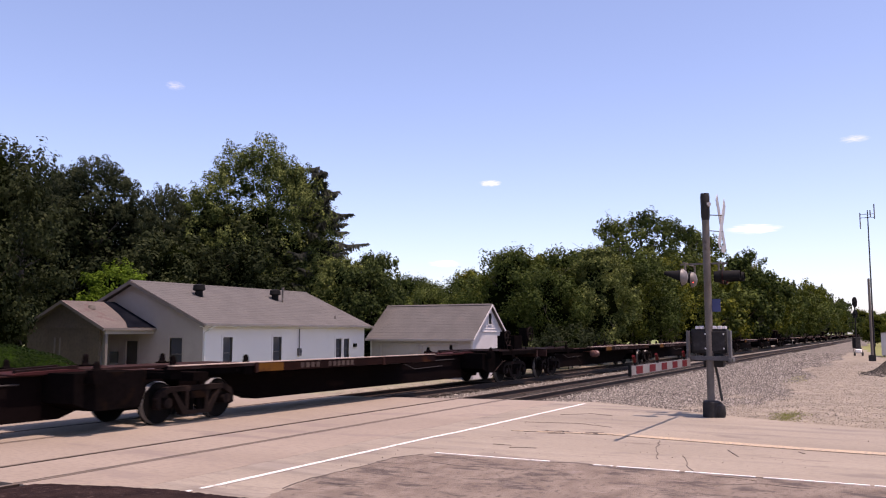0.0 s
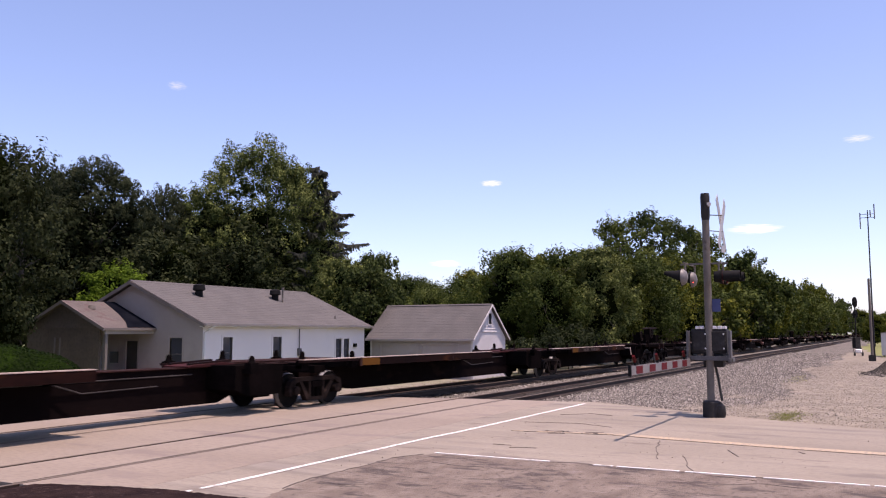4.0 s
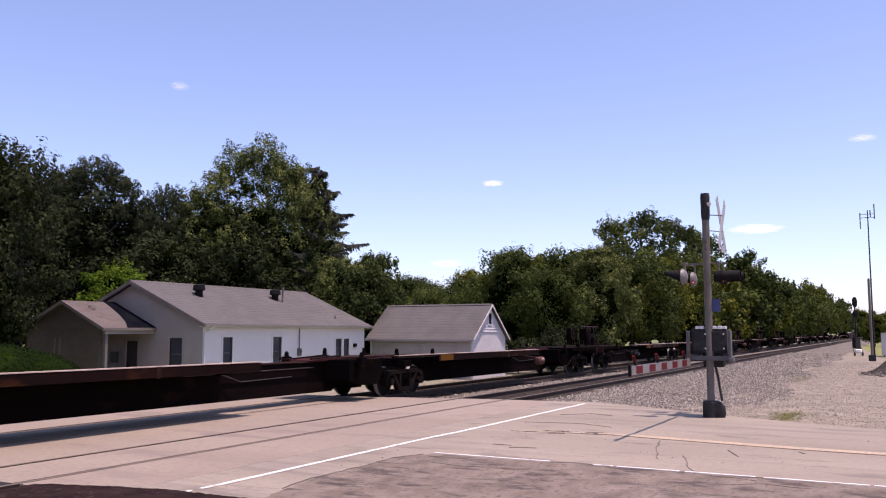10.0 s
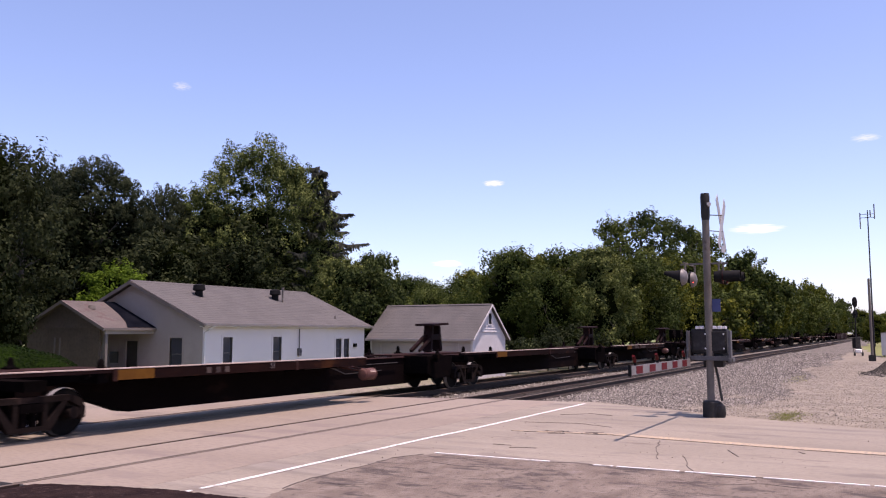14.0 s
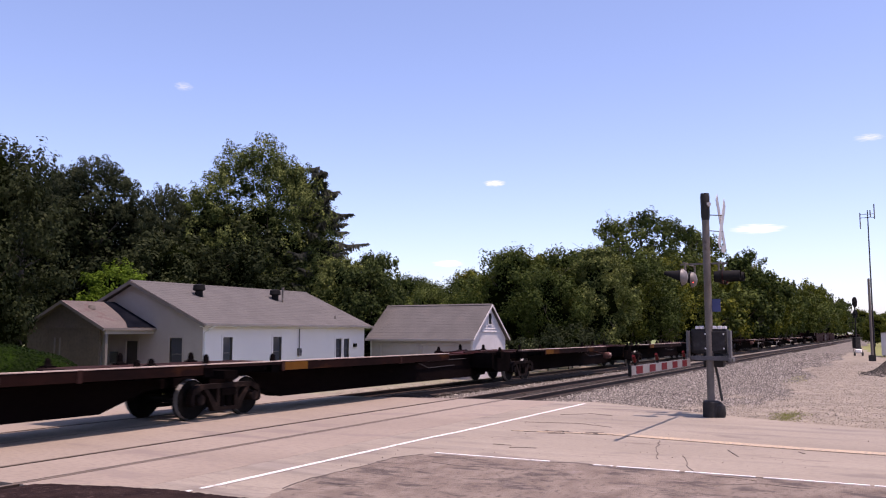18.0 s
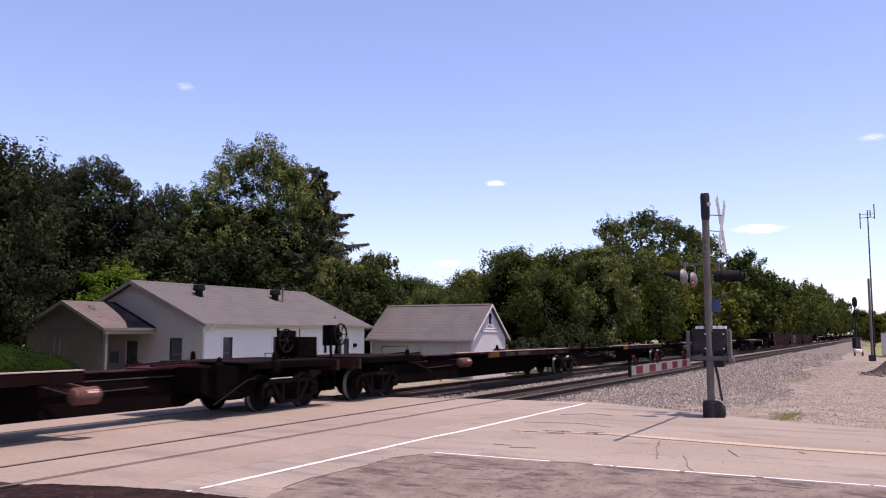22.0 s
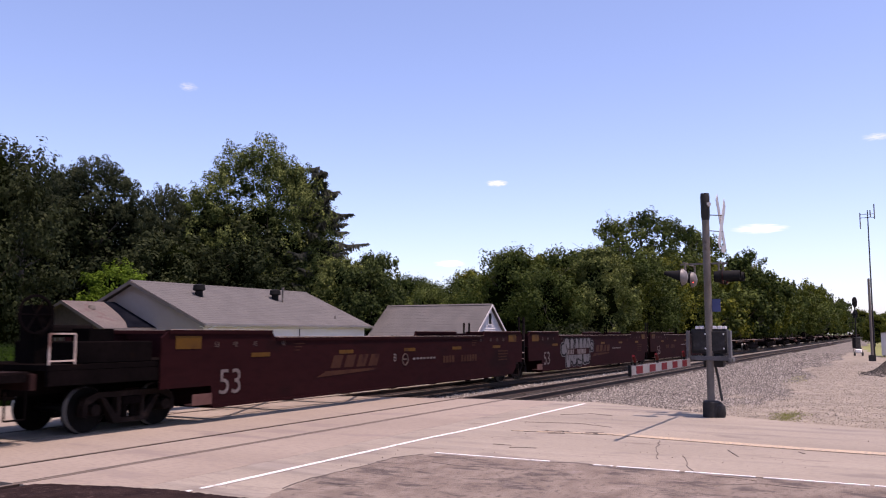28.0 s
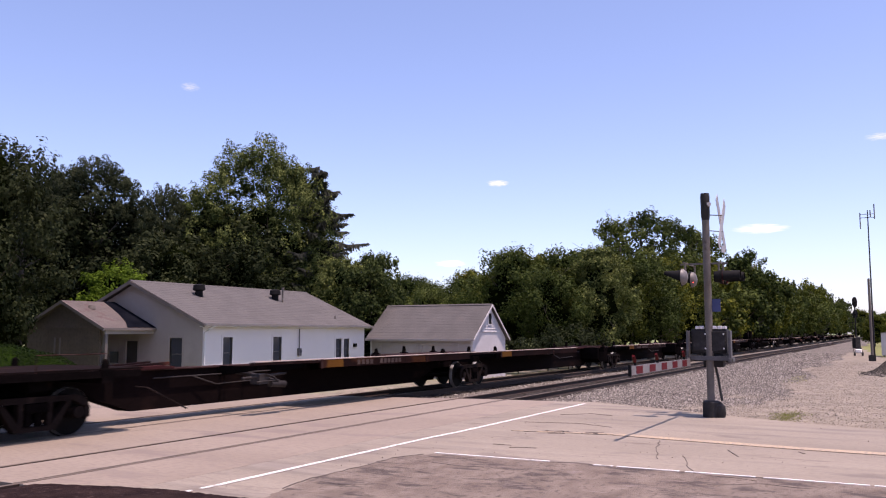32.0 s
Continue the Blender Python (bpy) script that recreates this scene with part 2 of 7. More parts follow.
    hedge_core=mat("hedge_inner_leaves", (0.010, 0.022, 0.003), (0.014, 0.030, 0.004), 3, 0.9, bump=0.6, spec=0.0),
    leaf=leafy("green_leaves", (0.0161, 0.0245, 0.0055), (0.046, 0.064, 0.016), (0.128, 0.162, 0.043), 0.28),
    leaf_maple=leafy("maple_leaves", (0.016, 0.024, 0.0065), (0.050, 0.068, 0.020), (0.215, 0.25, 0.078), 0.3),
    leaf_dark=leafy("dark_leaves", (0.008, 0.012, 0.0045), (0.014, 0.020, 0.0075), (0.038, 0.047, 0.021), 0.2),
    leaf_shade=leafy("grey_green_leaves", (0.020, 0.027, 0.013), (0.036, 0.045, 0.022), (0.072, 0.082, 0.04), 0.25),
    leaf_light=leafy("yellow_green_leaves", (0.0372, 0.062, 0.0062), (0.1, 0.16, 0.016), (0.21, 0.308, 0.035), 0.4),
    leaf_olive=leafy("olive_leaves", (0.0211, 0.0273, 0.0037), (0.058, 0.07, 0.01), (0.14, 0.1512, 0.0252), 0.28),
    needles=leafy("spruce_needles", (0.038, 0.042, 0.034), (0.052, 0.056, 0.044), (0.085, 0.088, 0.07), 0.3),
    hedge=leafy("hedge_leaves", (0.010, 0.020, 0.003), (0.014, 0.028, 0.004), (0.022, 0.040, 0.006), 0.25),
    weed=leafy("weeds", (0.13, 0.14, 0.04), (0.18, 0.185, 0.06), (0.26, 0.25, 0.10), 0.45),
)


def stain(m, col, scale, at, stretch=(1, 1, 1), amount=0.8, soft=0.05, detail=9.0):
    """Dirty marks with broken edges over a surface's colour."""
    n, l = m.node_tree.nodes, m.node_tree.links
    b = n["Principled BSDF"]
    old = b.inputs["Base Color"].links[0].from_socket
    geo, mp, tex, rng, mx = n.new("ShaderNodeNewGeometry"), n.new("ShaderNodeMapping"), n.new("ShaderNodeTexNoise"), n.new("ShaderNodeMapRange"), n.new("ShaderNodeMix")
    mp.inputs["Scale"].default_value = stretch
    mp.inputs["Rotation"].default_value = (0, 0, 0.06)
    tex.inputs["Scale"].default_value, tex.inputs["Detail"].default_value, tex.inputs["Roughness"].default_value = scale, detail, 0.65
    rng.inputs["From Min"].default_value, rng.inputs["From Max"].default_value, rng.inputs["To Max"].default_value = at, at + soft, amount
    mx.data_type = "RGBA"
    mx.inputs[7].default_value = (*col, 1)
    l.new(geo.outputs["Position"], mp.inputs["Vector"])
    l.new(mp.outputs[0], tex.inputs["Vector"])
    l.new(tex.outputs["Fac"], rng.inputs["Value"])
    l.new(rng.outputs[0], mx.inputs[0])
    l.new(old, mx.inputs[6])
    l.new(mx.outputs[2], b.inputs["Base Color"])


stain(M["asphalt"], (0.085, 0.062, 0.05), 1.0, 0.60, (2.0, 0.45, 1), 0.6, 0.08, 12.0)
stain(M["asphalt"], (0.125, 0.105, 0.086), 0.8, 0.52, (1.6, 0.10, 1), 0.5, 0.18, 4.0)
stain(M["asphalt"], (0.30, 0.26, 0.215), 0.7, 0.56, (1.8, 0.12, 1), 0.4, 0.15, 4.0)
stain(M["apron"], (0.05, 0.036, 0.03), 1.6, 0.52, (1.3, 0.6, 1), 0.85, 0.08, 12.0)
stain(M["apron"], (0.26, 0.21, 0.18), 1.8, 0.58, (1.6, 0.5, 1), 0.5, 0.08)
stain(M["concrete"], (0.13, 0.105, 0.088), 0.5, 0.58, (0.3, 2.0, 1), 0.5, 0.15)
stain(M["dirt"], (0.10, 0.08, 0.062), 2.2, 0.58, (1, 1, 1), 0.7, 0.06)
stain(M["dirt"], (0.36, 0.31, 0.25), 5.0, 0.60, (1, 1, 1), 0.7, 0.05)
stain(M["ballast"], (0.02, 0.016, 0.013), 7.0, 0.55, (1, 1, 1), 0.85, 0.05)
stain(M["ballast"], (0.42, 0.39, 0.34), 9.0, 0.60, (1, 1, 1), 0.85, 0.05)
stain(M["white_line"], (0.30, 0.26, 0.22), 4.0, 0.58, (1, 1, 1), 0.9, 0.04)


for key in ("signred", "redlens", "tank"):
    M[key].node_tree.nodes["Principled BSDF"].inputs["Specular IOR Level"].default_value = 0.06


def stone_mat(lo, mid, hi):
    m = plain("ballast_stones", (0.4, 0.38, 0.37), 0.9)
    n, l = m.node_tree.nodes, m.node_tree.links
    g, r = n.new("ShaderNodeNewGeometry"), n.new("ShaderNodeValToRGB")
    r.color_ramp.elements[0].color, r.color_ramp.elements[1].color = (*lo, 1), (*hi, 1)
    r.color_ramp.elements.new(0.5).color = (*mid, 1)
    l.new(g.outputs["Random Per Island"], r.inputs["Fac"])
    l.new(r.outputs[0], n["Principled BSDF"].inputs["Base Color"])
    return m


M["stone"] = stone_mat((0.026, 0.021, 0.017), (0.125, 0.107, 0.088), (0.43, 0.385, 0.335))
M["gravel"] = stone_mat((0.07, 0.057, 0.045), (0.19, 0.158, 0.125), (0.38, 0.335, 0.285))
M["stonedark"] = stone_mat((0.006, 0.005, 0.004), (0.022, 0.018, 0.015), (0.085, 0.07, 0.058))


# ---- mesh tools ----
class Shape:
    """Collects simple solids into one mesh."""

    def __init__(self):
        self.v, self.f = [], []

    def add(self, verts, faces):
        k = len(self.v)
        self.v += [tuple(p) for p in verts]
        self.f += [tuple(i + k for i in q) for q in faces]
        return self

    def box(self, x0, x1, y0, y1, z0, z1):
        return self.add([(x, y, z) for z in (z0, z1) for y in (y0, y1) for x in (x0, x1)],
                        [(0, 2, 3, 1), (4, 5, 7, 6), (0, 1, 5, 4), (2, 6, 7, 3), (0, 4, 6, 2), (1, 3, 7, 5)])

    def bar(self, a, b, w, h):
        """A square bar from a to b."""
        a, b = Vector(a), Vector(b)
        d = (b - a).normalized()
        up = Vector((0, 0, 1)) if abs(d.z) < 0.95 else Vector((1, 0, 0))
        s = d.cross(up).normalized()
        u = s.cross(d)
        q = [s * sx * w / 2 + u * sz * h / 2 for sx, sz in ((-1, -1), (1, -1), (1, 1), (-1, 1))]
        return self.add([a + o for o in q] + [b + o for o in q],
                        [(0, 1, 2, 3), (7, 6, 5, 4), (0, 4, 5, 1), (1, 5, 6, 2), (2, 6, 7, 3), (3, 7, 4, 0)])

    def tube(self, pts, radii, seg=10, caps=True):
        """A round tube through pts."""
        pts = [Vector(p) for p in pts]
        if not isinstance(radii, (list, tuple)):
            radii = [radii] * len(pts)
        rings = []
        for i, p in enumerate(pts):
            d = (pts[min(i + 1, len(pts) - 1)] - pts[max(i - 1, 0)]).normalized()
            ref = Vector((0, 0, 1)) if abs(d.z) < 0.9 else Vector((1, 0, 0))
            s = d.cross(ref).normalized()
            u = s.cross(d)
            rings.append([p + radii[i] * (math.cos(2 * math.pi * k / seg) * s + math.sin(2 * math.pi * k / seg) * u) for k in range(seg)])
        f = []
        for i in range(len(pts) - 1):
            for k in range(seg):
                k2 = (k + 1) % seg
                f.append((i * seg + k, (i + 1) * seg + k, (i + 1) * seg + k2, i * seg + k2))
        if caps:
            f.append(tuple(range(seg)))
            f.append(tuple((len(pts) - 1) * seg + k for k in reversed(range(seg))))
        return self.add([p for r in rings for p in r], f)

    def prism(self, outline, axis, a, b):
        """An outline of 2D points pushed along an axis from a to b."""
        def place(p, w):
            return {"x": (w, p[0], p[1]), "y": (p[0], w, p[1]), "z": (p[0], p[1], w)}[axis]
        n = len(outline)
        return self.add([place(p, a) for p in outline] + [place(p, b) for p in outline],
                        [tuple(range(n)), tuple(range(2 * n - 1, n - 1, -1))] + [(i, i + n, (i + 1) % n + n, (i + 1) % n) for i in range(n)])

    def ring(self, centre, axis, r, thick, seg=20):
        """A torus of square section about an axis ('x', 'y' or 'z')."""
        e = {"x": (Vector((0, 1, 0)), Vector((0, 0, 1)), Vector((1, 0, 0))), "y": (Vector((1, 0, 0)), Vector((0, 0, 1)), Vector((0, 1, 0))),
             "z": (Vector((1, 0, 0)), Vector((0, 1, 0)), Vector((0, 0, 1)))}[axis]
        c, t = Vector(centre), thick / 2
        v, f = [], []
        for k in range(seg):
            o = math.cos(2 * math.pi * k / seg) * e[0] + math.sin(2 * math.pi * k / seg) * e[1]
            v += [c + o * (r - t) - e[2] * t, c + o * (r + t) - e[2] * t, c + o * (r + t) + e[2] * t, c + o * (r - t) + e[2] * t]
            a, b = 4 * k, 4 * ((k + 1) % seg)
            f += [(a + i, a + (i + 1) % 4, b + (i + 1) % 4, b + i) for i in range(4)]
        return self.add(v, f)

    def mesh(self, name, smooth=False):
        me = bpy.data.meshes.new(name)
        me.from_pydata(self.v, [], self.f)
        bm = bmesh.new()
        bm.from_mesh(me)
        bmesh.ops.recalc_face_normals(bm, faces=bm.faces)
        bm.to_mesh(me)
        bm.free()
        if smooth:
            me.shade_smooth()
            me.set_sharp_from_angle(angle=radians(40))
        return me


def thing(name, label, category, m=None, group="", kind=""):
    ob = new(name)
    ob.empty_display_size = 0.2
    if m is not None:
        ob.matrix_world = m
    return tagged(ob, label, category, group, kind)


def part(name, shape, material, parent, label="", bevel=0.0, smooth=False, loc=(0, 0, 0)):
    me = shape if isinstance(shape, bpy.types.Mesh) else shape.mesh(name, smooth)
    if not me.materials:
        me.materials.append(material)
    ob = new(name, me)
    ob.parent = parent
    ob.location = loc
    if label:
        ob["label"] = label
    if bevel:
        b = ob.modifiers.new("bevel", "BEVEL")
        b.width, b.segments, b.limit_method, b.angle_limit = bevel, 2, "ANGLE", radians(40)
    return ob


def solid(name, shape, material, label, category, group="", kind="", bevel=0.0, smooth=False, m=None):
    ob = part(name, shape, material, None, "", bevel, smooth)
    if m is not None:
        ob.matrix_world = m
    return tagged(ob, label, category, group, kind)


def weld(ob):
    """Joins the touching corners of a built-up shape."""
    bm = bmesh.new()
    bm.from_mesh(ob.data)
    bmesh.ops.remove_doubles(bm, verts=bm.verts, dist=0.0005)
    bm.to_mesh(ob.data)
    bm.free()
    return ob


def lettering(text, size, material, parent, loc, name="lettering"):
    """Letters on a face that looks towards -y."""
    cu = bpy.data.curves.new(name, "FONT")
    cu.body, cu.size, cu.extrude, cu.align_x, cu.align_y = text, size, 0.001, "LEFT", "BOTTOM"
    cu.materials.append(material)
    ob = new(name, cu)
    ob.parent, ob.location = parent, loc
    ob.rotation_euler = (radians(90), 0, 0)
    return ob


# ---- ground ----
def smooth(a, b, x):
    t = np.clip((x - a) / (b - a), 0, 1)
    return t * t * (3 - 2 * t)


def fbm(x, y, s, seed=0):
    """A cheap sum of waves, as rolling unevenness."""
    r = np.random.RandomState(seed)
    out = np.zeros_like(x)
    for k in range(7):
        a, ph, f = r.uniform(0, 6.28), r.uniform(0, 6.28), s * r.uniform(0.6, 1.9)
        out = out + np.sin(f * (x * np.cos(a) + y * np.sin(a)) + ph)
    return out / 7


def land_height(x, y):
    z = -0.26 - 0.10 * smooth(24, 60, x) + 0.03 * fbm(x, y, 1.1, 3)
    z = z + (-0.55 - z) * smooth(8.6, 10.5, y)
    z = z + (LAND - z) * smooth(17.0, 21.0, y)
    z = z + 0.10 * fbm(x, y, 0.12, 5) * smooth(20, 30, y)
    near = smooth(26, 22, x) * smooth(7.0, 8.5, x + 1.5)
    return z + (-0.34 - z) * near * smooth(22, 18, y) * smooth(40, 20, np.abs(x - 15))


def grid_mesh(name, xs, ys, height):
    X, Y = np.meshgrid(xs, ys)
    Z = height(X, Y)
    v = np.stack([X, Y, Z], -1).reshape(-1, 3)
    nx, ny = len(xs), len(ys)
    i = (np.arange(ny - 1)[:, None] * nx + np.arange(nx - 1)[None, :]).reshape(-1)
    f = np.stack([i, i + 1, i + 1 + nx, i + nx], -1)
    me = bpy.data.meshes.new(name)
    me.from_pydata(v.tolist(), [], f.tolist())
    me.shade_smooth()
    return me


def spread(*runs):
    """Grid lines: runs of (start, end, step)."""
    return np.concatenate([np.arange(a, b, s) for a, b, s in runs])


gx = spread((-2500, -200, 230), (-200, -20, 12), (-20, 80, 0.8), (80, 200, 4), (200, 700, 25), (700, 3200, 250))
gy = spread((-2500, -200, 230), (-200, -20, 12), (-20, 45, 0.7), (45, 120, 5), (120, 400, 28), (400, 3200, 280))
ground = new("ground", grid_mesh("ground", gx, gy, land_height))
tagged(ground, "dry tan soil with patches of weeds beside the railway", "ground", kind="structure")


def ground_mat():
    """Tan soil on the near side of the tracks, lawn beyond them."""
    m = M["lawn"].copy()
    m.name = "soil_and_lawn"
    n, l = m.node_tree.nodes, m.node_tree.links
    b = n["Principled BSDF"]
    lawn_col = b.inputs["Base Color"].links[0].from_socket
    geo, sep = n.new("ShaderNodeNewGeometry"), n.new("ShaderNodeSeparateXYZ")
    l.new(geo.outputs["Position"], sep.inputs[0])
    tex = n.new("ShaderNodeTexNoise")
    tex.inputs["Scale"].default_value = 0.4
    l.new(geo.outputs["Position"], tex.inputs["Vector"])
    wob = n.new("ShaderNodeMath")
    wob.operation = "MULTIPLY_ADD"
    wob.inputs[1].default_value = 6.0
    l.new(tex.outputs["Fac"], wob.inputs[0])
    l.new(sep.outputs["Y"], wob.inputs[2])
    edge = n.new("ShaderNodeMapRange")
    edge.inputs["From Min"].default_value, edge.inputs["From Max"].default_value = 26.0, 30.0
    l.new(wob.outputs[0], edge.inputs["Value"])
    tone = n.new("ShaderNodeTexNoise")
    tone.inputs["Scale"].default_value, tone.inputs["Detail"].default_value = 1.6, 8.0
    l.new(geo.outputs["Position"], tone.inputs["Vector"])
    ramp = n.new("ShaderNodeValToRGB")
    ramp.color_ramp.elements[0].position, ramp.color_ramp.elements[0].color = 0.3, (0.13, 0.107, 0.079, 1)
    ramp.color_ramp.elements[1].position, ramp.color_ramp.elements[1].color = 0.7, (0.25, 0.212, 0.158, 1)
    l.new(tone.outputs["Fac"], ramp.inputs["Fac"])
    mx = n.new("ShaderNodeMix")
    mx.data_type = "RGBA"
    l.new(edge.outputs[0], mx.inputs[0])
    l.new(ramp.outputs[0], mx.inputs[6])
    l.new(lawn_col, mx.inputs[7])
    l.new(mx.outputs[2], b.inputs["Base Color"])
    return m


ground.data.materials.append(ground_mat())


# ---- road and crossing ----
ROAD_EDGE = [(-60, 19.2), (0.3, 19.6), (3.0, 20.7), (5.5, 22.3), (7.65, 23.5), (11.0, 23.2), (14.0, 22.4), (18.6, 21.8), (60, 21.5)]


def road_right(y):
    return float(np.interp(y, [p[0] for p in ROAD_EDGE], [p[1] for p in ROAD_EDGE]))


def slab(y0, y1, left, top, depth, step=1.5):
    s = Shape()
    n = max(1, int((y1 - y0) / step))
    ys = [y0 + (y1 - y0) * i / n for i in range(n + 1)]
    v, f = [], []
    for y in ys:
        lo = left(y) if callable(left) else left
        v += [(lo, y, top), (road_right(y), y, top), (road_right(y), y, top - depth), (lo, y, top - depth)]
    for i in range(n):
        a, b = 4 * i, 4 * i + 4
        f += [(a + k, a + (k + 1) % 4, b + (k + 1) % 4, b + k) for k in range(4)]
    f += [(0, 1, 2, 3), (4 * n + 3, 4 * n + 2, 4 * n + 1, 4 * n)]
    return s.add(v, f)


def road_left(y):
    return float(np.interp(y, [-60, 5.4, 5.6, 7.3, 9.6], [12.2, 12.2, 7.85, 7.85, 7.35]))


road = solid("road", slab(-60, 8.6, road_left, -0.006, 0.4, 0.5), M["asphalt"], "sun-bleached two-lane asphalt road with worn paint", "road", kind="structure")
crossing = thing("pavement", "pale pinkish concrete level crossing surface between the rails", "level crossing", kind="structure")
H = 0.0375
cuts = [8.6, NEAR_TRACK - GAUGE - H - 0.01, NEAR_TRACK - GAUGE + H + 0.075, NEAR_TRACK + GAUGE - H - 0.075, NEAR_TRACK + GAUGE + H + 0.01,
        FAR_TRACK - GAUGE - H - 0.01, FAR_TRACK - GAUGE + H + 0.075, FAR_TRACK + GAUGE - H - 0.075, FAR_TRACK + GAUGE + H + 0.01, 18.6]
for a, b in zip(cuts[0::2], cuts[1::2]):
    part("panel", slab(a, b, 7.35, -0.004, 0.4), M["concrete"], crossing)
solid("road", slab(18.6, 60, 9.0, -0.35, 0.5), M["asphalt"], "asphalt road going on beyond the tracks", "road", kind="structure")
def ragged(pts, closed_from, amount, step, seed):
    """The first edges of an outline broken into uneven short pieces, the rest left straight."""
    r, out = random.Random(seed), []
    for i, (p, q) in enumerate(zip(pts, pts[1:] + pts[:1])):
        n = max(1, int(math.dist(p, q) / step)) if i < closed_from else 1
        for k in range(n):
            w = amount if k or i else 0.0
            out.append((p[0] + (q[0] - p[0]) * k / n + r.uniform(-w, w) * (i < closed_from), p[1] + (q[1] - p[1]) * k / n + r.uniform(-w, w) * (i < closed_from)))
    return out


apron = Shape().prism(ragged([(8.0, 6.72), (8.63, 6.88), (9.47, 7.06), (10.58, 7.03), (11.66, 7.05), (12.33, 6.75), (12.44, 6.3), (12.44, -20), (5.0, -20), (5.0, 5.0), (7.9, 6.68)], 6, 0.03, 0.12, 3), "z", -0.4, -0.002)
solid("pavement", apron, M["apron"], "rough cracked asphalt apron beside the road", "apron", kind="structure")
shoulder = Shape().prism(ragged([(7.40, 9.95), (7.52, 9.7), (7.62, 9.3), (7.75, 8.9), (7.93, 8.1), (7.94, 7.3), (7.97, 6.85), (6.6, 6.6), (-30, 6.8), (-30, 9.95)], 6, 0.025, 0.06, 4), "z", -0.4, 0.012)
solid("pavement", shoulder, M["shoulder"], "dark broken asphalt at the crossing's edge", "shoulder", kind="structure")
kerb = Shape()
ky = np.linspace(-20, 8.4, 40)
for a, b in zip(ky[:-1], ky[1:]):
    kerb.bar((road_right(a) + 0.14, a, -0.145), (road_right(b) + 0.14, b, -0.145), 0.30, 0.26)
solid("kerb", kerb, M["dirt"], "low crumbling kerb along the road's edge", "kerb", kind="structure")


def strip(pts, w, name, material, label, z=0.006):
    """A painted strip along a polyline on the road."""
    s = Shape()
    for a, b in zip(pts[:-1], pts[1:]):
        d = Vector((b[0] - a[0], b[1] - a[1], 0)).normalized()
        o = Vector((-d.y, d.x, 0)) * w / 2
        A, B = Vector((a[0], a[1], z - 0.008)), Vector((b[0], b[1], z - 0.008))
        s.add([A - o, B - o, B + o, A + o, *(p + Vector((0, 0, 0.008)) for p in (A - o, B - o, B + o, A + o))],
              [(0, 3, 2, 1), (4, 5, 6, 7), (0, 1, 5, 4), (1, 2, 6, 5), (2, 3, 7, 6), (3, 0, 4, 7)])
    return solid(name, s, material, label, "road marking", kind="structure")


strip([(8.45, 7.82), (14.2, 7.80), (15.2, 7.74), (22.9, 7.70)], 0.085, "trim", M["white_line"], "white painted stop line parallel to the rails")
strip([(7.75, 7.86), (8.05, 7.85)], 0.05, "trim", M["white_line"], "worn end of the white stop line")
strip([(8.2, 7.84), (8.46, 7.82)], 0.06, "trim", M["white_line"], "worn end of the white stop line")
for y0, y1 in ((6.75, 4.75), (4.05, 3.75), (3.7, 2.78), (2.70, 1.75), (1.65, 0.35), (0.30, -2.5)):
    strip([(12.42, y0), (12.42, y1)], 0.055, "trim", M["white_line"], "thin white edge line, broken in places")
for y0, y1, w in ((6.9, 6.55, 0.06), (6.4, 5.9, 0.1), (5.85, 5.3, 0.12), (5.2, 4.9, 0.14)):
    strip([(15.95 + (6.9 - y0) * 0.17, y0), (15.95 + (6.9 - y1) * 0.17, y1)], w, "trim", M["yellow_line"], "badly worn yellow centre line")
strip([(16.3, 4.85), (16.0, 3.0), (15.8, 1.6), (15.72, 0.3), (15.7, -12)], 0.32, "trim", M["yellow_line"], "worn yellow centre line")


def crack(pts, w, seed):
    r = random.Random(seed)
    out = []
    for a, b in zip(pts[:-1], pts[1:]):
        n = max(2, int(math.dist(a, b) / 0.18))
        out += [(a[0] + (b[0] - a[0]) * i / n + r.uniform(-0.03, 0.03), a[1] + (b[1] - a[1]) * i / n + r.uniform(-0.03, 0.03)) for i in range(n)]
    return strip(out + [pts[-1]], w, "trim", M["tar"], "dark crack in the road surface", z=0.0035)


crack([(12.38, 4.75), (12.5, 4.3), (12.42, 4.05)], 0.06, 1)
crack([(16.3, 6.3), (16.2, 5.7), (16.3, 5.1)], 0.035, 2)
crack([(8.7, 6.92), (9.47, 7.08), (10.6, 7.05), (11.6, 7.07), (12.2, 6.85)], 0.018, 5)
crack([(11.5, 6.3), (11.4, 5.8), (11.45, 5.4)], 0.02, 6)
crack([(15.9, 6.6), (16.4, 6.0), (16.1, 5.4), (16.35, 4.6)], 0.012, 19)
crack([(17.6, 7.3), (17.9, 6.2), (17.5, 5.3)], 0.007, 20)
crack([(11.5, 2.2), (11.9, 1.6), (11.8, 1.0)], 0.015, 8)
crack([(19.6, 7.2), (20.2, 6.6), (19.9, 6.0)], 0.012, 9)
crack([(15.97, 6.92), (16.01, 6.63)], 0.06, 30)
crack([(15.94, 6.14), (16.02, 5.79)], 0.084, 31)
crack([(16.38, 5.51), (16.47, 5.15)], 0.06, 32)
crack([(15.36, 1.45), (15.18, 1.37)], 0.042, 35)
crack([(13.62, 5.91), (13.76, 5.49)], 0.027, 36)
crack([(13.87, 6.39), (13.89, 6.02)], 0.018, 37)
crack([(12.28, 2.46), (12.21, 1.99), (12.08, 1.69)], 0.0063, 41)
crack([(9.32, 6.86), (9.26, 6.45), (9.5, 6.09)], 0.009, 52)
crack([(15.75, 3.87), (14.44, 3.61), (13.49, 3.35)], 0.009, 33)
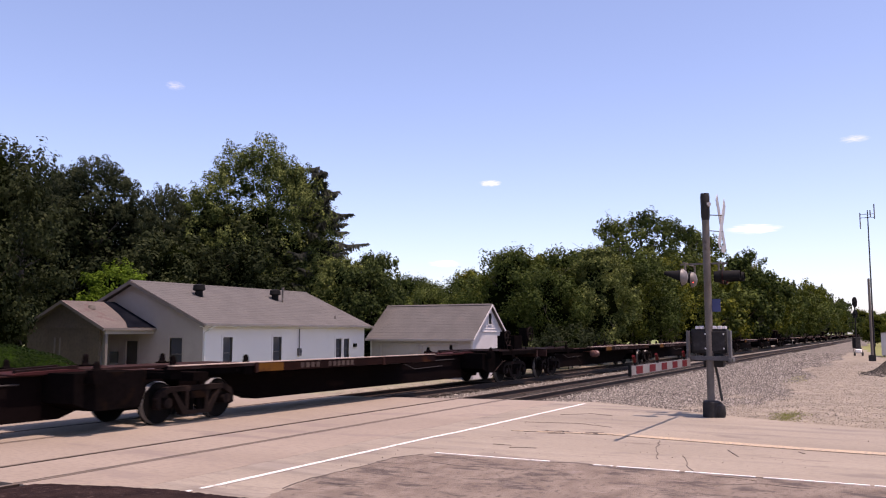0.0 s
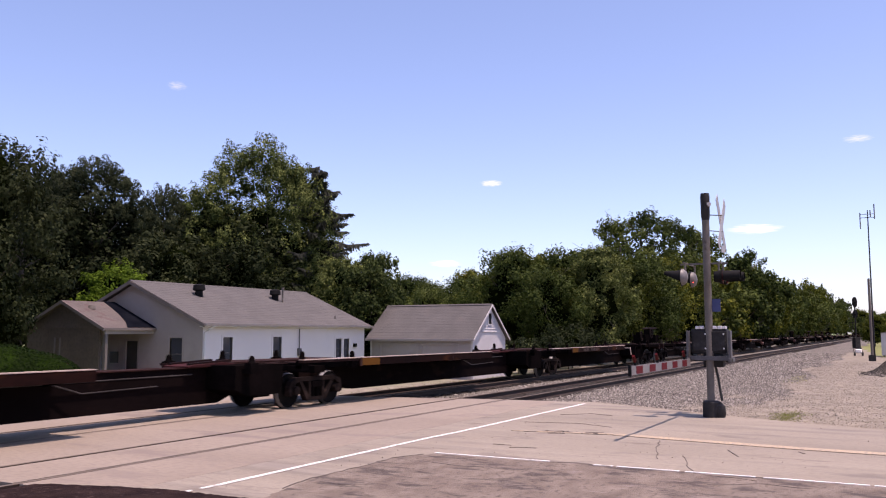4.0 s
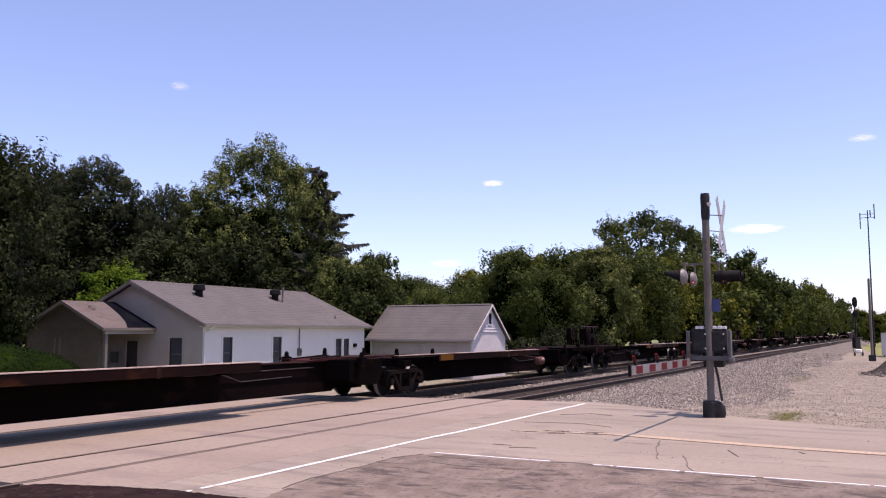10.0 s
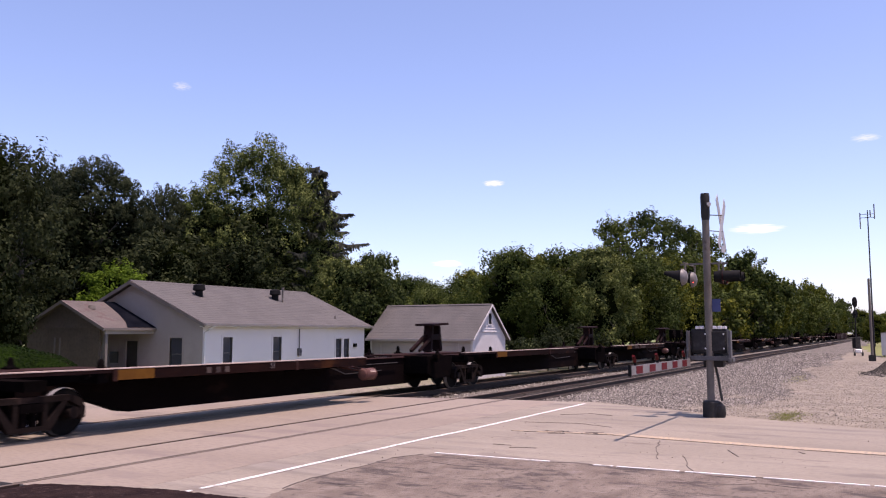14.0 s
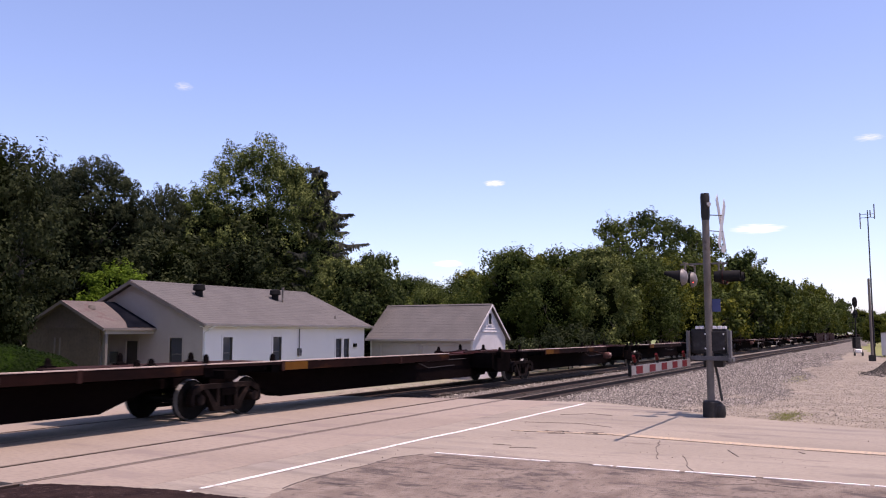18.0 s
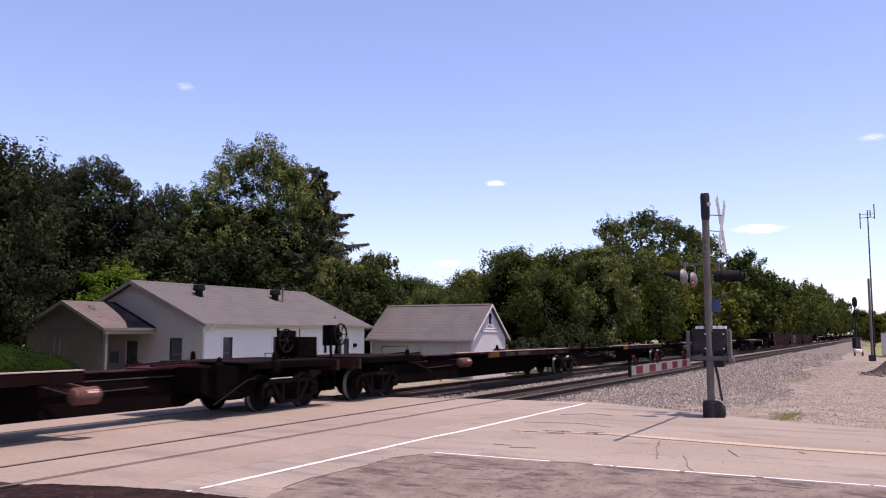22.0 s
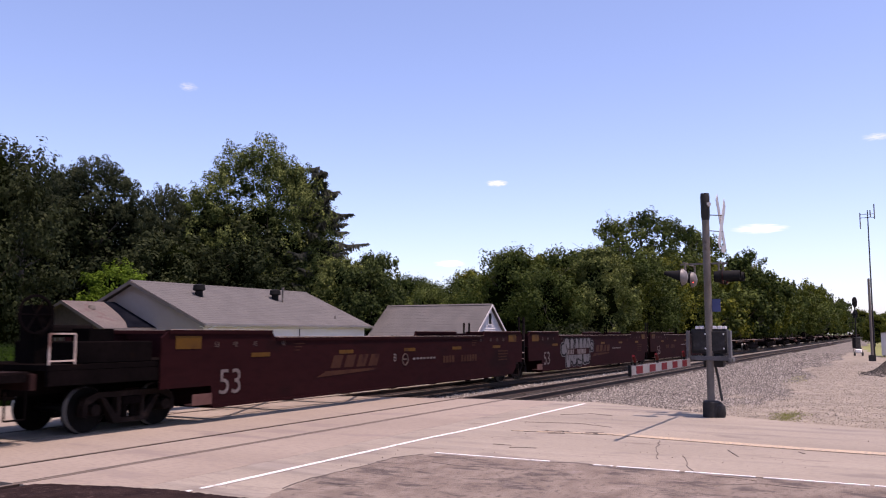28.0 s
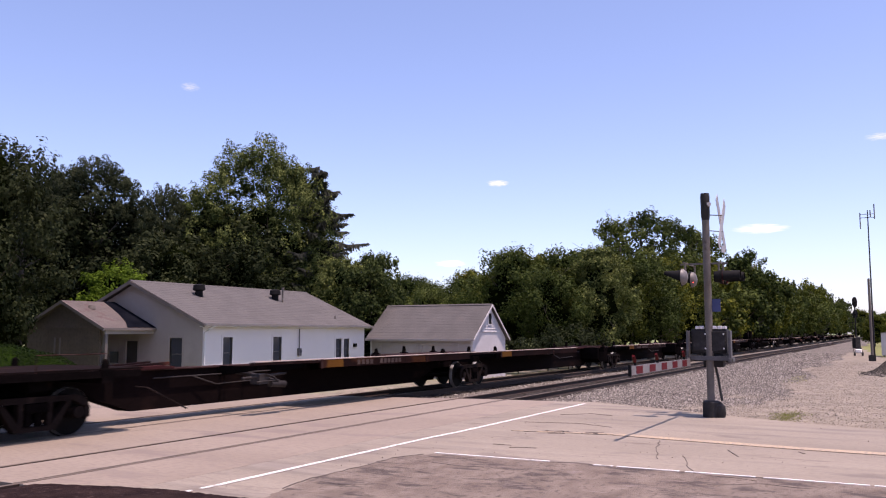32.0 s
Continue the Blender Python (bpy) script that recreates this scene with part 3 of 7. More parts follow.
crack([(14.12, 3.09), (13.01, 2.8), (12.34, 2.55)], 0.011, 34)
crack([(15.02, 2.53), (14.71, 2.39), (14.34, 2.28)], 0.02, 35)


# ---- ballast and track ----
def ballast_height(x, y):
    top = -0.17
    z = np.where(y < 9.2, top - 0.06 * smooth(9.2, 4.2, y) - 0.04 * smooth(9.4, 8.2, y), top)
    z = np.where(y > 16.7, top - 0.75 * smooth(16.7, 18.6, y), z)
    dip = 0.06 * np.exp(-((y - 12.95) / 0.7) ** 2)
    return z - dip + 0.028 * fbm(x, y, 6.0, 8) + 0.02 * fbm(x, y, 14.0, 9) - 0.35 * smooth(4.2, 2.6, y + 0.9 * fbm(x, y, 0.5, 31) + 0.6 * fbm(x, y, 2.2, 32) - 0.35 * np.sin(x * 0.35) - 0.9 * smooth(26, 60, x))


by = spread((1.6, 9.2, 0.22), (9.2, 16.8, 0.3), (16.8, 19.0, 0.3))
def oiled(m):
    """Ballast darkened by oil and brake dust in a band along each track."""
    m = m.copy()
    n, l = m.node_tree.nodes, m.node_tree.links
    b = n["Principled BSDF"]
    old = b.inputs["Base Color"].links[0].from_socket
    geo, sep, tex, fac = n.new("ShaderNodeNewGeometry"), n.new("ShaderNodeSeparateXYZ"), n.new("ShaderNodeTexNoise"), []
    tex.inputs["Scale"].default_value = 0.8
    l.new(geo.outputs["Position"], sep.inputs[0])
    l.new(geo.outputs["Position"], tex.inputs["Vector"])
    wob = n.new("ShaderNodeMath")
    wob.operation = "MULTIPLY_ADD"
    wob.inputs[1].default_value = 0.6
    l.new(tex.outputs["Fac"], wob.inputs[0])
    l.new(sep.outputs["Y"], wob.inputs[2])
    for t in (NEAR_TRACK, FAR_TRACK):
        c = n.new("ShaderNodeMath")
        c.operation = "COMPARE"
        c.inputs[1].default_value, c.inputs[2].default_value = t + 0.3, 1.15
        l.new(wob.outputs[0], c.inputs[0])
        fac.append(c)
    add, mx = n.new("ShaderNodeMath"), n.new("ShaderNodeMix")
    add.operation = "MAXIMUM"
    l.new(fac[0].outputs[0], add.inputs[0])
    l.new(fac[1].outputs[0], add.inputs[1])
    mul = n.new("ShaderNodeMath")
    mul.operation = "MULTIPLY"
    mul.inputs[1].default_value = 0.92
    l.new(add.outputs[0], mul.inputs[0])
    mx.data_type = "RGBA"
    mx.inputs[7].default_value = (0.018, 0.014, 0.012, 1)
    l.new(mul.outputs[0], mx.inputs[0])
    l.new(old, mx.inputs[6])
    l.new(mx.outputs[2], b.inputs["Base Color"])
    return m


M["bed"] = oiled(M["ballast"])
bed = new("ballast", grid_mesh("ballast", spread((19.8, 70, 0.22), (70, 140, 1.0), (140, 620, 12)), by, ballast_height))
bed.data.materials.append(M["bed"])
tagged(bed, "pale grey crushed stone ballast under the two tracks", "ballast", kind="structure")
bed2 = new("ballast", grid_mesh("ballast", spread((-160, 7.4, 1.0)), spread((9.97, 19.0, 0.4)), ballast_height))
bed2.data.materials.append(M["ballast"])
tagged(bed2, "crushed stone ballast under the two tracks", "ballast", kind="structure")


def pebbles(name, n, area, height, size, material, label, seed=1):
    """Loose angular stones lying on a surface."""
    r = np.random.RandomState(seed)
    x, y = area(r, n)
    keep = np.ones(len(x), bool)
    for t in (NEAR_TRACK, FAR_TRACK):
        for s in (-GAUGE, GAUGE):
            keep &= np.abs(y - t - s) > 0.09
    x, y = x[keep], y[keep]
    n = len(x)
    z = height(x, y)
    base = np.array([(1, 0, -0.4), (-1, 0, -0.4), (0, 1, -0.4), (0, -1, -0.4), (0, 0, 1)], float)
    tri = np.array([(0, 2, 4), (2, 1, 4), (1, 3, 4), (3, 0, 4)])
    s = size * r.uniform(0.5, 1.3, (n, 1, 1)) * r.uniform(0.6, 1.2, (n, 5, 1))
    a = r.uniform(0, 6.28, n)
    rot = np.zeros((n, 3, 3))
    rot[:, 0, 0], rot[:, 0, 1], rot[:, 1, 0], rot[:, 1, 1], rot[:, 2, 2] = np.cos(a), -np.sin(a), np.sin(a), np.cos(a), 0.8
    v = np.einsum("nij,nkj->nki", rot, base[None] * s) + np.stack([x, y, z + 0.25 * size], -1)[:, None]
    f = (tri[None] + 5 * np.arange(n)[:, None, None]).reshape(-1, 3)
    me = bpy.data.meshes.new(name)
    me.from_pydata(v.reshape(-1, 3).tolist(), [], f.tolist())
    me.materials.append(material)
    return tagged(new(name, me), label, "stones", kind="stuff")


def shoulder_area(r, n):
    x = 19.6 + 36 * r.uniform(0, 1, n) ** 1.4
    y = 9.9 - r.uniform(0, 1, n) ** 0.95 * (6.6 - 0.35 * np.sin(x * 0.35) - 0.9 * smooth(26, 60, x)) * (1 + 0.36 * np.abs(r.normal(size=n)) * (r.uniform(0, 1, n) < 0.4))
    keep = x > np.interp(y, [p[0] for p in ROAD_EDGE], [p[1] for p in ROAD_EDGE]) + 0.2
    return x[keep], y[keep]


def between_area(r, n):
    x, y = 23.0 + 40 * r.uniform(0, 1, n) ** 1.4, r.uniform(9.2, 17.2, n)
    keep = (np.abs(y - NEAR_TRACK) > 0.95) & (np.abs(y - FAR_TRACK) > 0.95)
    return x[keep], y[keep]


def track_area(r, n):
    return 23.0 + 45 * r.uniform(0, 1, n) ** 1.4, r.choice([NEAR_TRACK, FAR_TRACK], n) + r.uniform(-1.1, 1.1, n)


def road_area(r, n):
    x, y = r.uniform(8.5, 19.5, n), 8.2 - 9 * r.uniform(0, 1, n) ** 1.3
    keep = r.uniform(0, 1, n) < np.where(x < 12.5, 1.0, 0.45)
    return x[keep], y[keep]


def far_area(r, n):
    x = 44.0 + 56 * r.uniform(0, 1, n) ** 1.2
    return x, 9.9 - r.uniform(0, 1, n) * 5.4


def dirt_area(r, n):
    x, y = 20.2 + 55 * r.uniform(0, 1, n) ** 1.4, 4.7 - 7.6 * r.uniform(0, 1, n) ** 1.5
    keep = x > np.interp(y, [p[0] for p in ROAD_EDGE], [p[1] for p in ROAD_EDGE]) + 0.2
    return x[keep], y[keep]


pebbles("ballast_stones", 60000, shoulder_area, ballast_height, 0.029, M["stone"], "loose angular ballast stones on the shoulder", 1)
pebbles("ballast_stones", 22000, between_area, ballast_height, 0.032, M["stone"], "loose angular ballast stones beside the rails", 2)
pebbles("ballast_stones", 16000, track_area, ballast_height, 0.032, M["stonedark"], "oil-darkened ballast stones between the rails", 7)
pebbles("leaf_litter", 420, road_area, lambda x, y: 0 * x - 0.012, 0.016, M["debris"], "specks of dry leaf litter on the road", 8)
pebbles("ballast_stones", 16000, far_area, ballast_height, 0.05, M["stone"], "loose ballast stones farther along the shoulder", 9)
pebbles("gravel", 30000, dirt_area, land_height, 0.022, M["gravel"], "scattered gravel on the dirt track", 3)


def rail_shape(x0, x1):
    """Flat-bottomed rail, 172 mm high, top at z = 0."""
    out = [(-0.075, -0.172), (0.075, -0.172), (0.075, -0.158), (0.012, -0.135), (0.012, -0.045), (0.0365, -0.035), (0.0365, -0.006),
           (-0.0365, -0.006), (-0.0365, -0.035), (-0.012, -0.045), (-0.012, -0.135), (-0.075, -0.158)]
    return Shape().prism(out, "x", x0, x1)


for t in (NEAR_TRACK, FAR_TRACK):
    which = "near" if t == NEAR_TRACK else "far"
    for s in (-GAUGE, GAUGE):
        rl = thing("rail", "rusty steel rail with a worn bright head" if t == NEAR_TRACK else "steel rail polished by traffic", "rail", pose(0, t + s, 0), group="rails of the two tracks", kind="structure")
        part("rail_body", rail_shape(-160, 620), M["rail"], rl)
        part("rail_head", Shape().box(-160, 620, -0.034, 0.034, -0.0055, 0.0), M["rail_top"], rl, "bright worn running surface")
tie_mesh = Shape().box(-0.11, 0.11, -1.28, 1.28, -0.36, -0.155).mesh("tie")
tie_mesh.materials.append(M["tie"])
plate_mesh = Shape().box(-0.1, 0.1, -0.17, 0.17, -0.158, -0.148).mesh("tie_plate")
plate_mesh.materials.append(M["rail"])
for t in (NEAR_TRACK, FAR_TRACK):
    track = thing("track", "wooden ties half buried in the ballast", "railway ties", pose(0, t, 0), kind="structure")
    for i in range(110):
        part("tie", tie_mesh, M["tie"], track, loc=(23.7 + 0.53 * i, 0, 0))
    rest = Shape()
    for i in range(110, 420):
        x = 23.7 + 0.53 * i
        rest.box(x - 0.11, x + 0.11, -1.28, 1.28, -0.36, -0.155)
    tagged(part("ties", rest, M["tie"], track, "rows of distant ties"), kind="stuff")


# ---- trees ----
def crown_mesh(name, blobs, n, leaf, seed, droop=0.0, thin=1.0):
    """Leaves set round many upright twig sprays, which cover a few large masses."""
    r = np.random.RandomState(seed)
    area = np.array([(b[3] * b[4] * b[5]) ** 0.6 for b in blobs])
    pts, outs = [], []
    for b, share in zip(blobs, area / area.sum()):
        k = int(n * share)
        radii = np.array(b[3:6])
        m = max(16, int(thin * 26 * (b[3] * b[4] * b[5]) ** 0.42))
        d = r.normal(size=(m, 3))
        d /= np.linalg.norm(d, axis=1)[:, None]
        d[:, 2] = np.where(d[:, 2] < -0.75, -d[:, 2] * 0.5, d[:, 2])
        centre = d * (r.uniform(0.45, 1.0, m))[:, None] * radii + np.array(b[:3])
        size = r.uniform(0.24, 0.54, m) * np.mean(radii) ** 0.7
        axis = 0.8 * d + np.array([0, 0, 0.75]) + 0.35 * r.normal(size=(m, 3))
        axis /= np.linalg.norm(axis, axis=1)[:, None]
        pick = r.randint(0, m, k)
        along = r.uniform(-0.45, 1.0, k)
        q = r.normal(size=(k, 3))
        q -= axis[pick] * np.sum(q * axis[pick], 1)[:, None]
        q /= np.linalg.norm(q, axis=1)[:, None]
        wide = np.sqrt(np.clip(1.05 - along, 0.03, 1)) * np.where(r.rand(k) < 0.1, 1.5, r.uniform(0.5, 1.0, k))
        pts.append(centre[pick] + axis[pick] * (along * 1.25 * size[pick])[:, None] + q * (size[pick] * 0.72 * wide)[:, None])
        outs.append(q + axis[pick] * (0.5 + 0.8 * along)[:, None] + 0.5 * d[pick] + np.array([0, 0, 0.2]) + 0.3 * r.normal(size=(k, 3)))
    c, o = np.concatenate(pts), np.concatenate(outs)
    n = len(c)
    o /= np.linalg.norm(o, axis=1)[:, None]
    t = np.cross(o, r.normal(size=(n, 3)))
    t /= np.linalg.norm(t, axis=1)[:, None]
    w = np.cross(o, t)
    s = leaf * r.uniform(0.6, 1.35, (n, 1))
    v = np.stack([c - t * s, c + w * s * 0.6 + o * s * 0.12, c + t * s - np.array([0, 0, droop]) * s, c - w * s * 0.6 + o * s * 0.12], 1)
    return quads(name, v)


def quads(name, v):
    n = len(v)
    me = bpy.data.meshes.new(name)
    me.vertices.add(4 * n)
    me.vertices.foreach_set("co", v.reshape(-1).astype(np.float32))
    me.loops.add(4 * n)
    me.loops.foreach_set("vertex_index", np.arange(4 * n, dtype=np.int32))
    me.polygons.add(n)
    me.polygons.foreach_set("loop_start", np.arange(0, 4 * n, 4, dtype=np.int32))
    me.update(calc_edges=True)
    return me


def core_mesh(blobs, share, seed, lump=0.34):
    """Lumpy masses added inside the crown; near-black on trees, in place of its shade."""
    bm = bmesh.new()
    for i, b in enumerate(blobs):
        made = bmesh.ops.create_icosphere(bm, subdivisions=2 if lump > 0.2 else 4, radius=1.0)["verts"]
        for v in made:
            k = share * (1 - lump / 2 + lump * noise.noise(v.co * 2.3 + Vector((seed, i, 0))))
            v.co = Vector((b[0] + v.co.x * b[3] * k, b[1] + v.co.y * b[4] * k, b[2] + v.co.z * b[5] * k))
    me = bpy.data.meshes.new("inner_foliage")
    bm.to_mesh(me)
    bm.free()
    return me


def clipped_leaves(blobs, n, leaf, seed):
    """A close skin of small leaves on smoothly clipped forms."""
    r = np.random.RandomState(seed)
    d = r.normal(size=(n, 3))
    d[:, 2] = np.abs(d[:, 2]) - 0.1
    d /= np.linalg.norm(d, axis=1)[:, None]
    b = np.array(blobs)[r.randint(0, len(blobs), n)]
    c = b[:, :3] + d * b[:, 3:] * r.uniform(0.965, 1.02, (n, 1))
    o = d + 0.35 * r.normal(size=(n, 3))
    o /= np.linalg.norm(o, axis=1)[:, None]
    t = np.cross(o, r.normal(size=(n, 3)))
    t /= np.linalg.norm(t, axis=1)[:, None]
    w = np.cross(o, t)
    s = leaf * r.uniform(0.7, 1.3, (n, 1))
    return quads("crown", np.stack([c - t * s, c + w * s * 0.6, c + t * s, c - w * s * 0.6], 1))


def limbs(height, spread_r, first, seed, n=9, lean=0.0, thick=0.024):
    r = random.Random(seed)
    s = Shape()
    top = height * 0.86
    stem = [(0, 0, -0.4)] + [(lean * z + r.uniform(-0.12, 0.12), r.uniform(-0.12, 0.12), z) for z in [top * k / 6 for k in range(1, 7)]]
    rad = [height * thick * (1 - 0.85 * i / 6) for i in range(7)]
    s.tube(stem, rad, 8)
    for i in range(n):
        z = first + (top - first) * (i + r.random()) / n
        a = r.uniform(0, 6.28)
        reach = spread_r * r.uniform(0.55, 0.95) * (1.15 - 0.55 * z / top)
        p = Vector((lean * z, 0, z))
        e = p + Vector((math.cos(a) * reach, math.sin(a) * reach, reach * r.uniform(0.35, 0.8)))
        mid = (p + e) / 2 + Vector((r.uniform(-0.2, 0.2), r.uniform(-0.2, 0.2), -0.1 * reach))
        base = height * thick * (1 - 0.8 * z / top) * 0.55
        s.tube([p, mid, e], [base, base * 0.6, 0.015], 6)
        for _ in range(2):
            b = mid.lerp(e, r.uniform(0.1, 0.7))
            s.tube([b, b + Vector((r.uniform(-1, 1), r.uniform(-1, 1), r.uniform(0.3, 1.1))) * reach * 0.3], [base * 0.35, 0.01], 5)
    return s


def make_tree(name, label, blobs, n, leaf, material, height, spread_r, first, seed, category="tree", lean=0.0, core=0.92, thin=1.0, inner=slice(0, 3), boughs=9):
    t = thing(name, label, category)
    part("trunk", limbs(height, spread_r, first, seed, boughs, lean), M["bark"], t, smooth=True)
    part("crown", crown_mesh("crown", blobs, n, leaf, seed, thin=thin), material, t)
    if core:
        part("inner_foliage", core_mesh(blobs[inner], core, seed), M["core"], t, "near-black core that stands for the shade inside the crown")
    return t


def random_blobs(height, radius, low, seed, n=16, body=0.60, shoots=0, squat=1.0):
    """Three stacked masses, a skin of lobes round them and a few upright shoots on top."""
    r = random.Random(seed)
    half, mid = (height - low) / 2, (height + low) / 2
    out = []
    for u, k in ((-0.38, 0.92), (0.05, 1.0), (0.46, 0.72)):
        out.append((r.uniform(-0.1, 0.1) * radius, r.uniform(-0.1, 0.1) * radius, mid + u * half, radius * body * k, radius * body * k, half * 0.46))
    for i in range(n):
        dz = 1 - 1.75 * (i + 0.5) / n
        a = 2.4 * i + r.uniform(-0.5, 0.5)
        dr = math.sqrt(max(0.0, 1 - dz * dz)) * (1.0 - 0.22 * max(0.0, dz) - 0.35 * max(0.0, -dz)) * squat
        far = r.uniform(0.66, 1.06)
        q = radius * r.uniform(0.20, 0.38)
        z = min(mid + dz * half * r.uniform(0.72, 0.90), height - q * 0.9)
        out.append((radius * far * dr * math.cos(a), radius * far * dr * math.sin(a), z, q, q, q * r.uniform(0.75, 1.15)))
    for i in range(shoots):
        a, d = r.uniform(0, 6.28), radius * r.uniform(0.1, 0.5)
        q = radius * r.uniform(0.12, 0.17)
        out.append((d * math.cos(a), d * math.sin(a), height - q * 1.7 - d * 0.45, q, q, q * 1.9))
    return out


def spruce(name, label, height, radius, seed):
    """Long uneven boughs that sag and lift at the tip, with hanging needles."""
    r = np.random.RandomState(seed)
    t = thing(name, label, "spruce tree")
    part("trunk", Shape().tube([(0, 0, -0.4), (0.05, 0, height * 0.5), (0, 0, height)], [0.24, 0.15, 0.02], 8), M["bark"], t, smooth=True)
    cards = []
    for z in np.arange(1.2, height - 0.2, 0.85):
        reach = radius * (1 - z / height) ** 0.62 + 0.1
        for a in np.arange(0, 6.28, 6.28 / 5) + r.uniform(0, 1.2) + r.uniform(-0.3, 0.3, 6)[:len(np.arange(0, 6.28, 6.28 / 5))]:
            ln = reach * r.uniform(0.55, 1.1)
            dr = Vector((math.cos(a), math.sin(a), 0))
            zz = z + r.uniform(-0.45, 0.45)
            sag = r.uniform(0.15, 0.38)
            p0, p1, p2 = Vector((0, 0, zz)), Vector((0, 0, zz - sag * ln * 0.9)) + dr * ln * 0.6, Vector((0, 0, zz - sag * ln * 0.75)) + dr * ln
            part("branch", Shape().tube([p0, p1, p2], [0.045, 0.03, 0.01], 5), M["bark"], t)
            for u in np.arange(0.15, 1.0, 0.04):
                p = p0.lerp(p1, u / 0.6) if u < 0.6 else p1.lerp(p2, (u - 0.6) / 0.4)
                for _ in range(9):
                    side = dr.cross(Vector((0, 0, 1))) * r.uniform(-0.30, 0.30) * (1.15 - u) * min(ln, 2.5) * 0.5
                    hang = Vector((0, 0, -r.uniform(0.10, 0.62) * min(1.0, 2.2 * (1.12 - u))))
                    tilt = Vector((r.uniform(-1, 1), r.uniform(-1, 1), 0)) * 0.22 + dr * 0.1
                    c = p + side + Vector((0, 0, r.uniform(-0.02, 0.06)))
                    w = dr * 0.06 + Vector((r.uniform(-1, 1), r.uniform(-1, 1), 0)) * 0.035
                    cards.append([c - w, c + w, c + w * 0.5 + hang + side * 0.6 + tilt, c - w * 0.5 + hang + side * 0.6 + tilt])
    part("crown", quads("crown", np.array([[tuple(p) for p in q] for q in cards])), M["needles"], t)
    return t


def at(ob, x, y, rz=0.0, s=1.0, sz=None):
    ob.matrix_world = pose(x, y, LAND, 0, 0, rz) @ Matrix.Diagonal((s, s, sz or s, 1))
    return ob


def again(ob, x, y, rz, s=1.0, sz=None, label=""):
    c = copy_thing(ob, pose(x, y, LAND, 0, 0, rz))
    c.scale = (s, s, sz or s)
    if label:
        c["label"] = label
    return c


MAPLE = [(-0.2, 0, 16.1, 1.6, 1.8, 1.6), (0.6, 0.3, 14.5, 2.1, 2.2, 1.5), (1.9, -0.2, 14.9, 1.4, 1.6, 1.2), (3.0, 0, 13.5, 1.5, 1.8, 1.3), (4.0, 0, 11.5, 1.4, 1.8, 1.4), (2.0, -0.8, 12.5, 1.7, 1.8, 1.4),
         (-2.7, 0, 15.8, 1.1, 1.3, 1.4), (-3.6, 0.3, 14.2, 1.4, 1.6, 1.3), (-5.2, 0, 12.8, 1.3, 1.6, 1.2), (-3.9, -0.3, 12.0, 1.1, 1.3, 1.0), (-0.6, -0.8, 11.6, 1.8, 1.6, 1.3), (-5.6, 0, 10.5, 1.4, 1.6, 1.4),
         (4.2, 0.2, 9.3, 1.7, 1.8, 1.5), (1.5, -1.0, 9.5, 2.1, 1.8, 1.6), (-2.2, -1.0, 9.1, 2.2, 1.8, 1.6), (-4.8, -0.4, 7.9, 1.9, 1.8, 1.6), (3.6, -0.4, 7.1, 2.1, 2.0, 1.6), (0.0, -1.2, 6.9, 2.5, 2.0, 1.7), (-2.5, -0.8, 5.4, 2.5, 2.0, 1.7), (3.5, 0, 4.9, 2.3, 2.0, 1.7), (-1.6, 0.5, 13.9, 0.7, 0.8, 0.6), (1.6, 0, 11.2, 1.4, 1.5, 1.1), (2.9, 0.3, 12.0, 1.0, 1.2, 0.9)]
UMBRELLA = [(0.3, 0, 14.4, 1.5, 1.6, 0.9), (-1.3, 0, 13.9, 1.1, 1.3, 0.8), (2.0, 0, 13.5, 1.2, 1.4, 0.9), (3.1, 0, 12.1, 0.9, 1.2, 0.8), (-2.4, 0, 12.6, 1.0, 1.2, 0.8), (0.2, -0.6, 12.5, 1.6, 1.4, 0.8),
            (1.7, -0.3, 11.5, 1.1, 1.2, 0.7), (-1.5, -0.3, 11.3, 1.1, 1.2, 0.7), (2.9, 0.2, 10.1, 0.8, 1.0, 0.7), (-2.7, 0, 10.1, 1.0, 1.0, 0.9)]
MAPLE = [(*b[:3], b[3] * 1.2, b[4] * 1.2, b[5] * 1.18) for b in MAPLE]
UMBRELLA = [(*b[:3], b[3] * 1.25, b[4] * 1.25, b[5] * 1.35) for b in UMBRELLA]
big = at(make_tree("maple_tree", "tall broad maple with dense green leaves behind the white house", MAPLE, 125000, 0.08, M["leaf_maple"], 16.5, 5.0, 4.5, 11, core=0.62, inner=slice(10, 20), boughs=22), 51.5, 43.0, -50)
again(big, 60.5, 46.0, 260, 0.70, 0.62, "maple tree standing close to a spruce")
dark = at(make_tree("shade_tree", "dark-leaved shade tree with a thin flat crown and visible limbs", UMBRELLA, 32000, 0.08, M["leaf_shade"], 14.5, 3.6, 6.5, 23, core=0, thin=0.8, boughs=14), 42.4, 52.0, -39)
again(dark, 41.1, 54.1, 60, 0.95, 0.93)
again(dark, 45.5, 47.8, -20, 0.60, 0.88, "dark shade tree in the gap between taller trees")
again(dark, 36.5, 51.5, 10, 0.95, 0.86, "dark shade tree at the edge of the lot")
near_left = at(make_tree("oak_tree", "dark dense oak with low hanging branches by the porch", random_blobs(10.6, 4.4, 0.3, 37, 26, shoots=3, squat=1.02), 38000, 0.085, M["leaf_dark"], 10.4, 4.0, 1.5, 37), 21.2, 33.3, 10, 0.92, 1.08)
again(near_left, 18.2, 37.5, 130, 1.12, 1.2, "dark oak at the edge of the yard")
